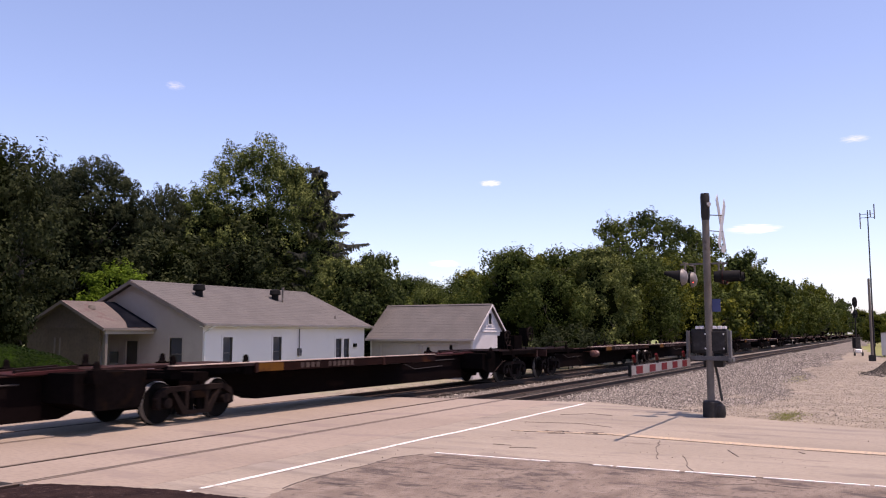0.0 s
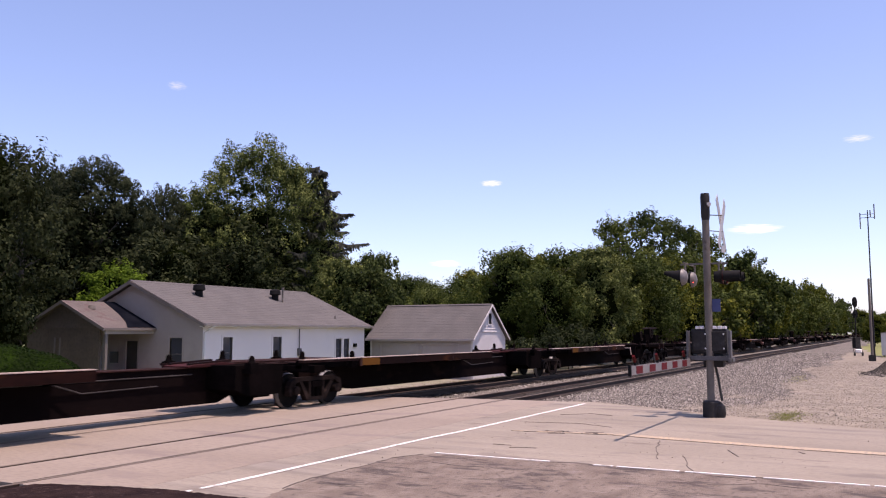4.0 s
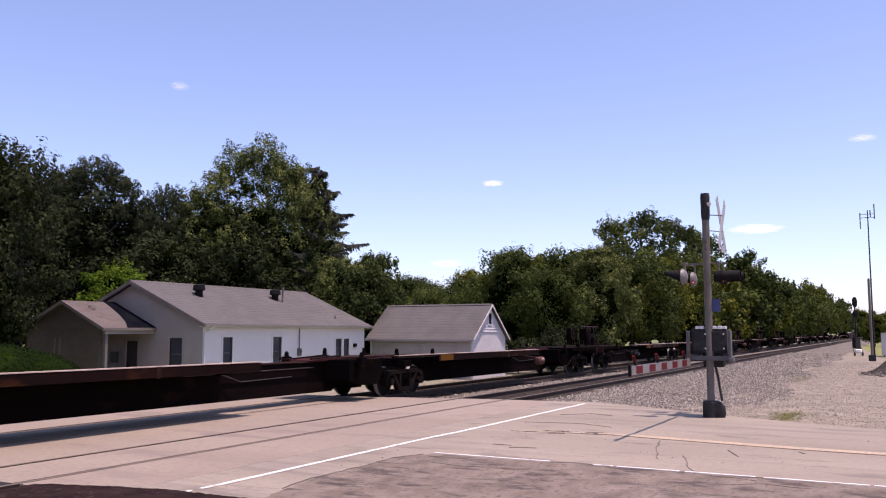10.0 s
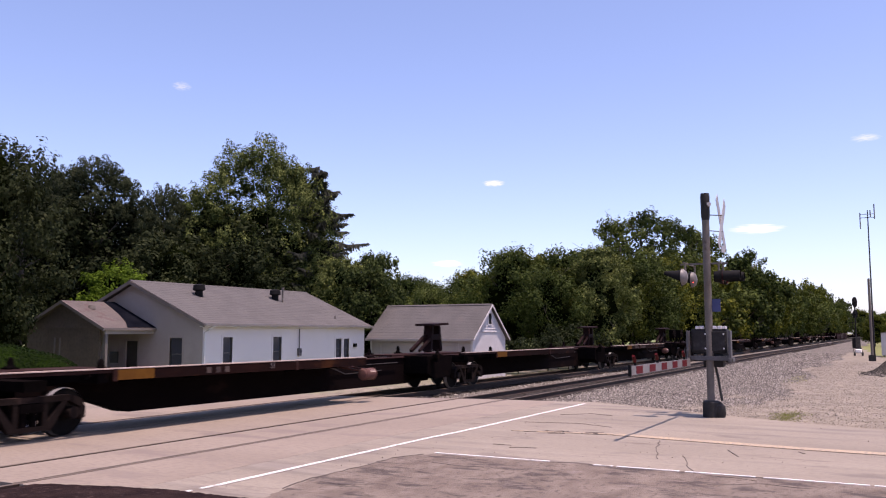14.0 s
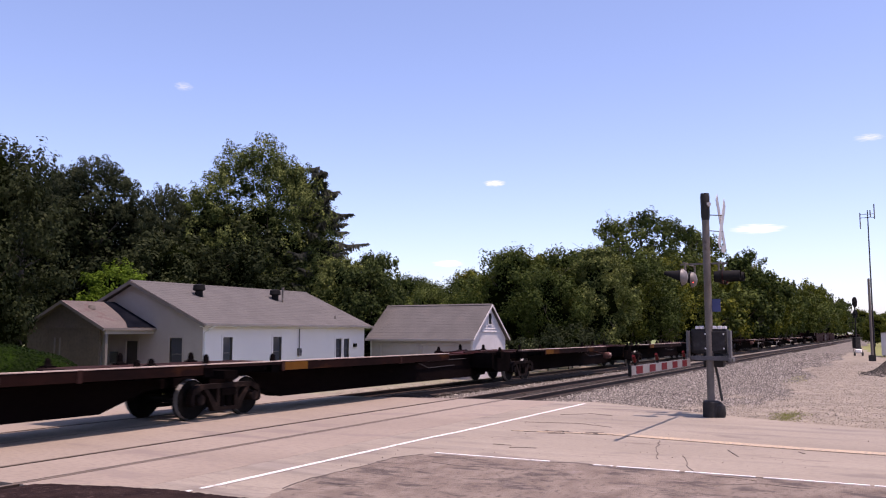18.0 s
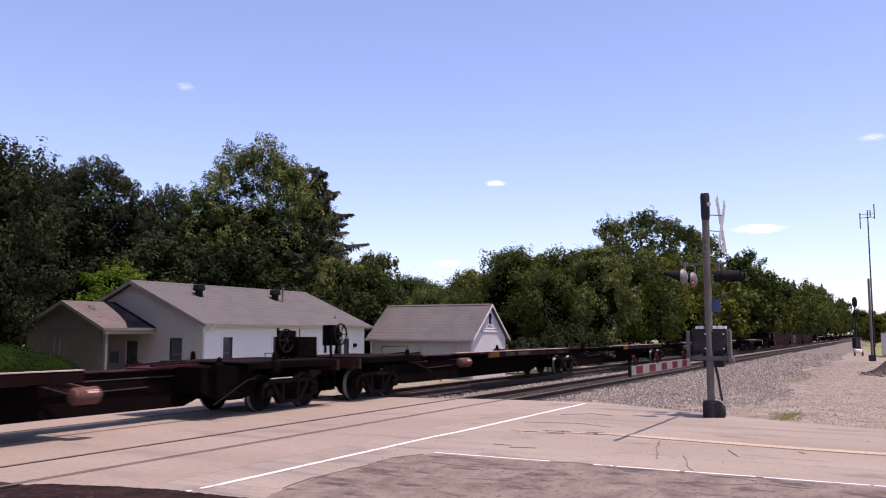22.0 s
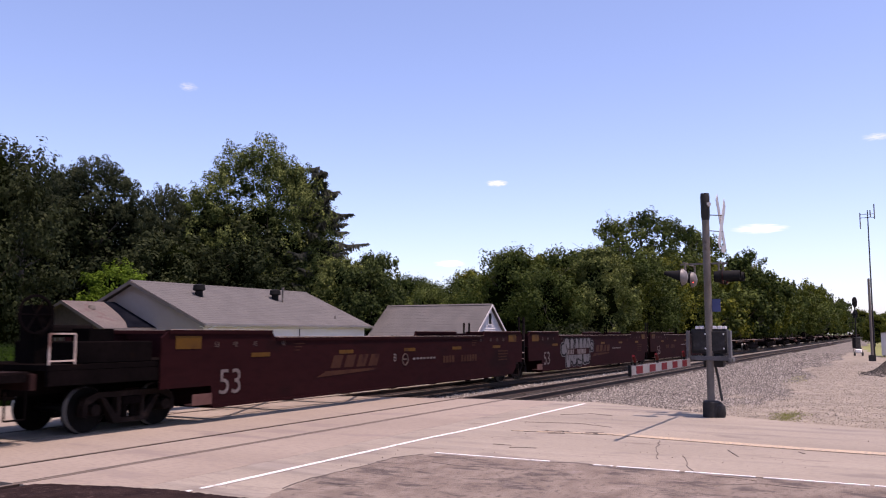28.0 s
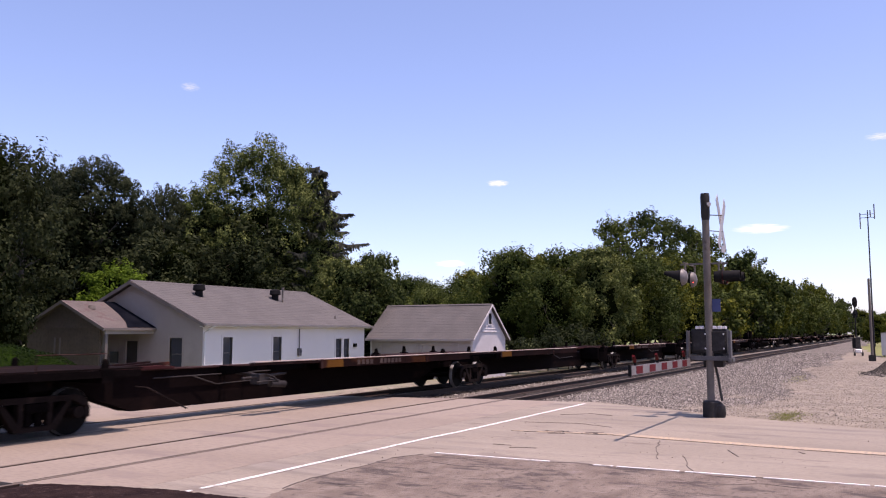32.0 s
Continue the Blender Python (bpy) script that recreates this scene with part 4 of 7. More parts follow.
back = at(make_tree("shade_tree", "dark dense tree at the back of the yard", random_blobs(10.6, 4.4, 0.3, 38, 24, shoots=3), 13500, 0.12, M["leaf_dark"], 10.4, 4.0, 1.5, 38), 38.5, 55.0)
for x, y, rz, k in ((46.0, 57.0, 30, 1.0), (41.0, 59.0, 100, 1.05), (36.5, 57.0, 170, 0.95), (30.0, 48.0, 240, 0.8), (51.0, 55.0, 300, 1.0), (33.0, 52.5, 60, 0.9), (43.0, 44.5, 20, 0.92), (47.5, 42.0, 80, 0.9), (47.5, 51.8, 10, 1.22), (52.0, 49.0, 200, 1.3), (40.0, 53.5, 130, 1.15), (43.6, 54.5, 250, 1.25), (50.5, 45.6, 310, 1.2)):
    again(back, x, y, rz, 1.15 * k, k)
at(spruce("spruce_tree", "grey-green spruce with drooping branches", 16.0, 7.4, 5), 53.9, 39.8)
shrub = at(make_tree("shrub", "bright yellow-green young tree behind the porch roof", random_blobs(6.6, 2.4, 1.0, 41, 14, shoots=5), 14000, 0.085, M["leaf_light"], 6.2, 2.0, 1.2, 41, "small tree"), 35.2, 40.9, 0, 1.05)
small = at(make_tree("young_maple", "young green maple between the two white buildings", random_blobs(8.6, 2.8, 0.6, 53, 17, shoots=6), 17000, 0.10, M["leaf_maple"], 8.4, 2.6, 1.5, 53), 47.3, 31.2, 0, 0.86)
again(small, 52.2, 33.2, 140, 0.86, 1.05)
again(small, 50.4, 35.0, 220, 0.9, 1.0)
again(small, 48.8, 33.2, 30, 0.7)

wood_a = at(make_tree("roadside_tree", "broad green tree in the belt of woods along the track", random_blobs(11.0, 4.4, 0.4, 61, 24, shoots=7), 15000, 0.125, M["leaf"], 11.5, 4.0, 1.2, 61), 76.4, 26.6, 0)
wood_b = at(make_tree("roadside_tree", "olive-green tree with browning leaves along the track", random_blobs(11.0, 4.1, 0.4, 67, 22, shoots=8), 15000, 0.125, M["leaf_olive"], 11.3, 3.6, 1.2, 67), 75.5, 32.2, 0)
wood_c = at(make_tree("roadside_tree", "tall thin-crowned tree with sky showing through", random_blobs(14.8, 4.0, 6.0, 71, 12, body=0.34, shoots=2), 8000, 0.125, M["leaf"], 15.5, 3.6, 5.0, 71, core=0, thin=0.6, boughs=14), 93.0, 26.8, 0, 1.07)
SUNNY = random_blobs(10.6, 3.5, 0.3, 77, 26, shoots=9)
at(make_tree("roadside_maple", "full light-green maple standing forward of the woods", SUNNY, 42000, 0.088, M["leaf_maple"], 10.5, 3.2, 1.0, 77), 71.8, 22.6, 30)
PLACES = [
    ("a", 67.0, 25.3, 40, 0.74), ("a", 71.5, 31.0, 90, 0.98), ("b", 80.5, 31.0, 60, 1.02), ("a", 74.0, 23.6, 200, 0.82), ("b", 71.0, 26.2, 280, 0.80),
    ("a", 84.0, 23.2, 310, 0.95), ("b", 80.0, 23.8, 130, 0.98), ("a", 90.0, 23.0, 20, 1.02), ("b", 97.0, 23.4, 240, 1.08), ("a", 104.0, 22.6, 100, 1.15),
    ("b", 111.0, 22.0, 330, 1.18), ("a", 118.0, 21.6, 50, 1.08), ("a", 98.0, 31.5, 170, 1.22), ("c", 101.0, 26.6, 80, 1.2), ("c", 107.0, 25.0, 200, 1.2),
    ("c", 114.5, 23.0, 300, 1.16), ("b", 126.0, 21.4, 10, 1.05), ("a", 134.0, 21.0, 120, 1.12), ("a", 137.5, 20.5, 60, 1.34), ("a", 143.0, 21.5, 210, 0.98),
    ("c", 158.0, 21.8, 20, 0.95), ("c", 121.0, 23.5, 140, 1.12), ("b", 152.0, 21.0, 260, 0.98), ("a", 162.0, 21.0, 30, 1.0), ("b", 172.0, 20.8, 70, 0.98), ("a", 183.0, 20.6, 160, 1.02), ("b", 195.0, 20.6, 280, 0.98),
    ("a", 208.0, 20.4, 330, 1.02), ("b", 222.0, 20.2, 140, 0.98), ("a", 238.0, 20.2, 20, 1.02), ("b", 256.0, 20.0, 220, 0.98), ("a", 276.0, 20.0, 90, 1.05),
    ("b", 300.0, 19.8, 180, 1.0), ("a", 330.0, 19.6, 310, 1.05), ("b", 365.0, 19.4, 45, 1.0), ("a", 405.0, 18.5, 145, 1.0), ("a", 455.0, 15.0, 255, 0.95), ("b", 470.0, 8.0, 25, 0.9),
    ("b", 300.0, 24.0, 70, 1.4), ("a", 345.0, 23.0, 20, 1.45), ("a", 420.0, 20.5, 200, 1.3), ("b", 500.0, 15.0, 100, 1.4), ("a", 570.0, 10.0, 50, 1.5), ("b", 640.0, 4.0, 10, 1.5), ("a", 84.0, 45.8, 20, 0.78), ("b", 91.0, 50.5, 60, 0.82), ("a", 79.0, 44.0, 130, 0.70), ("a", 96.0, 55.0, 15, 0.95), ("b", 101.0, 49.5, 115, 1.05), ("a", 108.0, 52.0, 215, 1.0), ("a", 92.0, 46.0, 315, 0.88), ("b", 87.0, 41.5, 35, 0.86), ("a", 83.0, 37.5, 65, 0.9),
    ("a", 101.0, 60.0, 95, 0.95), ("b", 60.0, 48.0, 165, 0.9), ("a", 64.0, 41.0, 275, 0.72), ("a", 124.0, 27.0, 240, 1.15), ("b", 146.0, 27.0, 330, 1.1), ("a", 170.0, 26.5, 120, 1.1),
    ("b", 165.0, 2.8, 100, 0.55), ("a", 185.0, 3.6, 200, 0.6), ("a", 127.0, -2.8, 80, 0.50), ("b", 140.0, -3.5, 190, 0.55), ("a", 230.0, 1.5, 10, 0.52), ("b", 250.0, 4.0, 60, 0.52), ("a", 280.0, 6.5, 130, 0.6), ("b", 330.0, 4.0, 200, 0.7), ("a", 390.0, 6.0, 280, 0.8),
]
far_a = at(make_tree("distant_tree", "distant green tree in the woods along the track", random_blobs(11.0, 4.4, 0.4, 62, 16, shoots=3), 6500, 0.24, M["leaf"], 11.5, 4.0, 1.2, 62), 150.0, 21.2, 20)
far_b = at(make_tree("distant_tree", "distant olive tree in the woods along the track", random_blobs(11.0, 4.2, 0.4, 68, 16, shoots=3), 6500, 0.24, M["leaf_olive"], 11.3, 3.6, 1.2, 68), 156.0, 21.0, 50)
for kind_of, x, y, rz, s in PLACES:
    tall = 1.27 if x > 140 and y > 18.4 else 1.0
    again(({"a": far_a, "b": far_b, "c": wood_c} if x > 106 else {"a": wood_a, "b": wood_b, "c": wood_c})[kind_of], x, y, rz, s, s * tall)

dead = thing("dead_tree", "bare grey dead branches standing above the woods", "dead tree")
part("trunk", limbs(19.4, 2.4, 12.5, 303, 12, thick=0.008), M["wood"], dead, "bare weathered trunk and branches")
at(dead, 97.0, 29.0)

# undergrowth that closes the foot of the woods
brush = make_tree("bush", "tangled green undergrowth at the foot of the woods", random_blobs(3.4, 2.8, 0.1, 83, 9), 3600, 0.12, M["leaf_dark"], 2.6, 1.8, 0.3, 83, "bush")
at(brush, 64.0, 22.4)
again(brush, 54.0, 22.8, 40, 0.7)
again(brush, 57.5, 22.0, 90, 0.75)
again(brush, 60.5, 21.6, 190, 0.85)
rb = random.Random(12)
for x in (106, 112, 118, 125, 132, 140, 149, 159, 170, 182, 196, 212, 230, 250, 275, 305, 340):
    again(brush, x, 22.4 + rb.uniform(-0.5, 0.8), rb.uniform(0, 360), rb.uniform(0.8, 1.1))
for x, y in ((88, 43), (94, 50), (100, 46), (56, 38), (60, 36.5), (58, 42), (38, 47), (34, 45), (30, 47), (26, 45), (48, 42), (44, 41)):
    again(brush, x, y, rb.uniform(0, 360), rb.uniform(1.0, 1.5))
hedge = thing("hedge_bush", "rounded clipped green bush in the front yard", "bush")
hb = [(0.0, 0, 0.75, 2.6, 1.9, 1.75), (0.9, -0.1, 0.7, 2.3, 1.7, 1.6), (-1.0, 0.1, 0.7, 2.4, 1.7, 1.65)]
part("trunk", limbs(1.6, 1.2, 0.2, 91, 7, thick=0.05), M["bark"], hedge)
part("inner_foliage", core_mesh(hb, 0.97, 91, 0.08), M["hedge_core"], hedge)
part("crown", clipped_leaves(hb, 42000, 0.035, 92), M["hedge"], hedge)
at(hedge, 18.15, 26.7, -42, 0.95)


# ---- white house ----
def wall_shape(axis, fixed, thick, a0, a1, z0, z1, holes):
    """A wall along 'x' or 'y' with rectangular openings (a0, a1, z0, z1)."""
    s = Shape()
    cuts = sorted({a0, a1, *[h[0] for h in holes], *[h[1] for h in holes]})
    for p, q in zip(cuts[:-1], cuts[1:]):
        mid = (p + q) / 2
        zs = [z0]
        for h in sorted(holes, key=lambda h: h[2]):
            if h[0] < mid < h[1]:
                zs += [h[2], h[3]]
        zs.append(z1)
        for b, t in zip(zs[0::2], zs[1::2]):
            if t - b > 1e-4:
                if axis == "x":
                    s.box(p, q, fixed, fixed + thick, b, t)
                else:
                    s.box(fixed, fixed + thick, p, q, b, t)
    return s


def window(parent, axis, face, a0, a1, z0, z1, name="window"):
    """A sash window in an opening; the outer face of the wall lies at face (towards -x or -y)."""
    def bx(s, p, q, d0, d1, b, t):
        return s.box(p, q, face + d0, face + d1, b, t) if axis == "x" else s.box(face + d0, face + d1, p, q, b, t)
    # casings on the gable end take the white with shade in its colour
    w = part(name, bx(bx(bx(bx(Shape(), a0 - 0.1, a0, -0.025, 0.06, z0 - 0.02, z1 + 0.1), a1, a1 + 0.1, -0.025, 0.06, z0 - 0.02, z1 + 0.1), a0, a1, -0.025, 0.06, z1, z1 + 0.1), a0 - 0.0, a1, 0.0, 0.06, z0, z0 + 0.04), M["siding"] if axis == "x" else M["gablewall"], parent, "white painted window casing")
    part("sill", bx(Shape(), a0 - 0.13, a1 + 0.13, -0.06, 0.02, z0 - 0.08, z0 - 0.025), M["siding"] if axis == "x" else M["gablewall"], w)
    mid = (z0 + z1) / 2
    part("sash", bx(bx(bx(Shape(), a0, a1, 0.05, 0.085, mid - 0.025, mid + 0.025), a0, a0 + 0.04, 0.06, 0.09, z0 + 0.04, z1), a1 - 0.04, a1, 0.06, 0.09, z0 + 0.04, z1), M["grey"], w)
    part("pane", bx(Shape(), a0 + 0.041, a1 - 0.041, 0.095, 0.10, z0 + 0.04, mid - 0.026), M["glass"], w)
    part("pane", bx(Shape(), a0 + 0.041, a1 - 0.041, 0.088, 0.093, mid + 0.026, z1), M["glass"], w)
    return w


def clapboards(parent, axis, face, a_of_z, z0, z1, material, step=0.20, name="siding", d=0.022):
    """Lapped boards on a wall face; a_of_z gives the ends at a height."""
    s = Shape()
    z = z0
    while z < z1 - 0.02:
        t = min(z + step, z1)
        for a0, a1 in a_of_z(t):
            if axis == "x":
                s.add([(a0, face - d, z), (a1, face - d, z), (a1, face - 0.004, t), (a0, face - 0.004, t), (a0, face, z), (a1, face, z), (a1, face, t), (a0, face, t)],
                      [(0, 1, 2, 3), (0, 4, 5, 1), (3, 2, 6, 7), (0, 3, 7, 4), (1, 5, 6, 2)])
            else:
                s.add([(face - d, a0, z), (face - d, a1, z), (face - 0.004, a1, t), (face - 0.004, a0, t), (face, a0, z), (face, a1, z), (face, a1, t), (face, a0, t)],
                      [(0, 3, 2, 1), (0, 1, 5, 4), (3, 7, 6, 2), (0, 4, 7, 3), (1, 2, 6, 5)])
        z = t
    return part(name, s, material, parent)


def roof_slab(parent, x0, x1, y_eave, z_eave, y_ridge, z_ridge, thick=0.1, name="roof", material=None, axis="x"):
    """One pitched roof plane with its courses of shingles."""
    n = 22
    pr = [(y_eave, z_eave - thick), (y_ridge, z_ridge - thick), (y_ridge, z_ridge)]
    for i in reversed(range(n)):
        u0, u1 = i / n, (i + 1) / n
        ya, yb = y_eave + (y_ridge - y_eave) * u0, y_eave + (y_ridge - y_eave) * u1
        za, zb = z_eave + (z_ridge - z_eave) * u0, z_eave + (z_ridge - z_eave) * u1
        pr += [(yb, zb), (ya, za + 0.006)]
    s = Shape().prism(pr, axis, x0, x1)
    return part(name, s, material or M["shingle"], parent)


def build_house():
    h = thing("house", "single-storey white house with grey shingle roof and gabled porch", "house", kind="")
    X0, X1, Y0, Y1, Z0, ZT, YR, ZR = 29.65, 43.3, 28.45, 37.75, LAND - 0.1, 2.36, 33.1, 4.50
    wins_x = [(30.98, 31.64, 0.25, 1.77), (34.70, 35.38, 0.25, 1.77), (40.30, 40.86, 0.52, 1.64), (41.10, 41.64, 0.52, 1.64)]
    weld(part("wall", wall_shape("x", Y0, 0.18, X0, X1, Z0, ZT, wins_x), M["siding"], h, "smooth white painted side wall"))
    weld(part("wall", wall_shape("x", Y1 - 0.18, 0.18, X0, X1, Z0, ZT, []), M["siding"], h))
    gw, door = (29.74, 30.54, 0.15, 1.77), (32.66, 33.56, -0.42, 1.63)
    # the gable end's shade is painted by using the darker white
    weld(part("wall", wall_shape("y", X0, 0.18, Y0 + 0.181, Y1 - 0.181, Z0, ZT, [gw, door]), M["gablewall"], h, "chalky white gable-end wall with shade put into its colour"))
    weld(part("wall", wall_shape("y", X1 - 0.18, 0.18, Y0 + 0.181, Y1 - 0.181, Z0, ZT, []), M["siding"], h))
    for xa in (X0, X1 - 0.18):
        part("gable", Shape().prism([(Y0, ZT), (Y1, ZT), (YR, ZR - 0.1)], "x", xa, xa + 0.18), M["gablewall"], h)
    part("ceiling", Shape().box(X0 + 0.2, X1 - 0.2, Y0 + 0.2, Y1 - 0.2, ZT - 0.08, ZT - 0.02), M["trim"], h)
    part("foundation", Shape().box(X0 - 0.03, X1 + 0.03, Y0 - 0.03, Y1 + 0.03, Z0 - 0.2, -0.55), M["dirt"], h)

    def ends(z):
        w = (Y1 - Y0) / 2 * max(0.0, 1 - max(0.0, z - ZT) / (ZR - 0.1 - ZT))
        a0, a1 = YR - w + 0.02, YR + w - 0.02
        out, gaps = [(a0, a1)], [g for g in (gw, door) if g[2] - 0.1 < z < g[3] + 0.1]
        for g in gaps:
            nxt = []
            for p, q in out:
                nxt += [(p, g[0] - 0.1), (g[1] + 0.1, q)] if p < g[0] < q else [(p, q)]
            out = nxt
        return out
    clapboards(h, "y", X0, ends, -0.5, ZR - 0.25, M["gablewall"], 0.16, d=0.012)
    for a in wins_x:
        window(h, "x", Y0, *a)
    window(h, "y", X0, *gw)
    d = part("door", Shape().box(X0 + 0.06, X0 + 0.11, door[0] + 0.05, door[1] - 0.05, door[2] + 0.02, door[3] - 0.05), M["darkdoor"], h, "dark brown front door behind the porch")
    part("door_frame", Shape().box(X0 - 0.02, X0 + 0.12, door[0] - 0.08, door[0] + 0.04, door[2], door[3] + 0.06).box(X0 - 0.02, X0 + 0.12, door[1] - 0.04, door[1] + 0.08, door[2], door[3] + 0.06)
         .box(X0 - 0.02, X0 + 0.12, door[0] + 0.041, door[1] - 0.041, door[3] - 0.04, door[3] + 0.06), M["gablewall"], d)
    part("handle", Shape().tube([(X0 + 0.03, door[0] + 0.14, 0.55), (X0 + 0.06, door[0] + 0.14, 0.55)], 0.03, 8), M["galv"], d)
    part("house_sign", Shape().box(X0 - 0.06, X0 - 0.03, 34.0, 34.55, 0.5, 1.05), M["darkdoor"], h, "small dark wall hanging beside the door")
    # roof planes, fascia and gutter
    roof_slab(h, X0 - 0.28, X1 + 0.28, Y0 - 0.35, ZT + 0.05, YR, ZR + 0.06)
    roof_slab(h, X0 - 0.28, X1 + 0.28, Y1 + 0.35, ZT + 0.05, YR, ZR + 0.06)
    part("ridge_cap", Shape().prism([(YR - 0.15, ZR + 0.01), (YR, ZR + 0.09), (YR + 0.15, ZR + 0.01)], "x", X0 - 0.28, X1 + 0.28), M["shingle"], h)
    for xa in (X0 - 0.31, X1 + 0.285):
        f = Shape()
        for sgn, ye in ((1, Y0 - 0.35), (-1, Y1 + 0.35)):
            f.prism([(ye, ZT - 0.13), (ye, ZT + 0.04), (YR, ZR + 0.05), (YR, ZR - 0.13)], "x", xa, xa + 0.026)
        part("bargeboard", f, M["rake"], h)
    part("soffit", Shape().box(X0 - 0.25, X1 + 0.25, Y0 - 0.33, Y0 - 0.002, ZT - 0.10, ZT - 0.065), M["trim"], h)
    part("gutter", Shape().prism([(Y0 - 0.47, ZT + 0.045), (Y0 - 0.45, ZT - 0.05), (Y0 - 0.36, ZT - 0.07), (Y0 - 0.352, ZT + 0.03)], "x", X0 - 0.28, X1 + 0.28), M["gablewall"], h, "dull white gutter")
    part("downspout", Shape().tube([(X0 + 0.35, Y0 - 0.4, ZT - 0.05), (X0 + 0.10, Y0 - 0.25, ZT - 0.22), (X0 + 0.06, Y0 - 0.06, ZT - 0.36), (X0 + 0.06, Y0 - 0.06, -0.7)], 0.045, 8), M["trim"], h, "white downspout at the corner", smooth=True)
    # roof vents
    for x, y in ((32.5, 31.55), (38.6, 31.55)):
        z = ZT + 0.05 + (ZR - ZT) * (y - Y0 + 0.35) / (YR - Y0 + 0.35)
        v = part("roof_vent", Shape().tube([(x, y, z - 0.1), (x, y, z + 0.26)], 0.20, 12), M["blackpaint"], h, "black mushroom roof vent", smooth=True)
        part("cap", Shape().tube([(x, y, z + 0.26), (x, y, z + 0.30), (x, y, z + 0.54), (x, y, z + 0.60)], [0.24, 0.33, 0.30, 0.12], 12), M["blackpaint"], v, smooth=True)
    z = ZT + 0.05 + (ZR - ZT) * 0.62
    part("flue", Shape().tube([(38.85, 31.2, z - 0.2), (38.85, 31.2, z + 0.75)], 0.05, 8).tube([(38.85, 31.2, z + 0.75), (38.85, 31.2, z + 0.86)], 0.09, 8), M["galv"], h, "metal flue pipe", smooth=True)
    part("flue", Shape().tube([(41.0, 29.0, 2.55), (41.0, 29.0, 2.98)], 0.035, 8).tube([(41.0, 29.0, 2.62), (41.0, 29.0, 2.70)], [0.15, 0.05], 8), M["galv"], h, "short plumbing vent with a bright flashing", smooth=True)
    # meter and lamp on the side wall
    mt = part("electric_meter", Shape().box(36.75, 36.97, Y0 - 0.13, Y0 - 0.001, 0.75, 1.15), M["grey"], h, "grey electric meter box on the wall")
    part("conduit", Shape().tube([(36.85, Y0 - 0.06, 1.15), (36.85, Y0 - 0.06, 2.2)], 0.028, 8), M["grey"], mt)
    part("meter_glass", Shape().tube([(36.86, Y0 - 0.18, 0.98), (36.86, Y0 - 0.13, 0.98)], 0.08, 10), M["glass"], mt)
    part("wall_lamp", Shape().box(42.1, 42.35, Y0 - 0.12, Y0 - 0.001, 1.15, 1.35), M["blackpaint"], h, "small black lamp on the wall")
    part("vent_cover", Shape().box(42.55, 42.75, Y0 - 0.05, Y0 - 0.001, 0.3, 0.5), M["darkgrey"], h)
    # porch
    PX, PE, PR, PZE, PZR = 26.75, 31.45, 34.4, 2.20, 3.50
    roof_slab(h, PX - 0.22, X0 - 0.032, PE, PZE, PR, PZR, 0.1, "porch_roof", M["redroof"])
    roof_slab(h, PX - 0.22, X0 - 0.032, 2 * PR - PE, PZE, PR, PZR, 0.1, "porch_roof", M["redroof"])
    part("porch_gable", Shape().prism([(PE + 0.2, PZE - 0.02), (2 * PR - PE - 0.2, PZE - 0.02), (PR, PZR - 0.12)], "x", PX, PX + 0.12), M["beige"], h, "beige sided porch gable")
    clapboards(h, "y", PX, lambda z: [(PE + 0.25 + (PR - PE - 0.2) * max(0, (z - PZE)) / (PZR - 0.12 - PZE), 2 * PR - PE - 0.25 - (PR - PE - 0.2) * max(0, (z - PZE)) / (PZR - 0.12 - PZE))], PZE, PZR - 0.2, M["beige"], 0.13)
    weld(part("porch_wall", wall_shape("y", PX + 0.01, 0.1, PE + 0.55, 2 * PR - PE - 0.3, Z0, PZE - 0.02, []), M["beige"], h, "beige porch wall"))
    pf = Shape()
    for ye in (PE, 2 * PR - PE):
        pf.prism([(ye, PZE - 0.15), (ye, PZE + 0.01), (PR, PZR + 0.01), (PR, PZR - 0.15)], "x", PX - 0.25, PX - 0.222)
    part("bargeboard", pf, M["rake"], h)
    part("fascia", Shape().box(PX - 0.25, X0 - 0.033, PE - 0.03, PE - 0.002, PZE - 0.11, PZE + 0.0), M["rake"], h, "dull white fascia along the porch eave")
    part("beam", Shape().box(PX, X0 - 0.033, PE + 0.12, PE + 0.26, PZE - 0.28, PZE - 0.10), M["gablewall"], h)
    part("post", Shape().box(PX + 0.01, PX + 0.14, PE + 0.12, PE + 0.26, -0.45, PZE - 0.281), M["rake"], h, "dull white porch post", bevel=0.008)
    part("porch_floor", Shape().box(PX - 0.1, X0 - 0.025, PE, 2 * PR - PE, Z0, -0.45), M["redstep"], h, "red painted porch floor")
    part("soil_pipe_cap", Shape().tube([(27.6, 33.6, 3.1), (27.6, 33.6, 3.28)], [0.2, 0.14], 10), M["galv"], h, "low metal roof cap", smooth=True)
    part("corner_trim", Shape().box(PX - 0.03, PX + 0.009, 34.94, 35.04, 0.9, 1.75).box(PX - 0.03, PX + 0.009, 34.60, 34.67, 0.9, 1.75), M["rake"], h, "narrow pale trims on the porch wall")
    # dark curved patch on the porch roof where it meets the gable wall
    k = (PZR - PZE) / (PR - PE)
    curve = [(X0 - 1.75, PE + 0.02), (X0 - 1.3, PE + 0.7), (X0 - 1.0, PE + 1.5), (X0 - 0.82, PE + 2.3), (X0 - 0.70, PR - 0.02), (X0 - 0.04, PR - 0.02), (X0 - 0.04, PE + 0.02)]
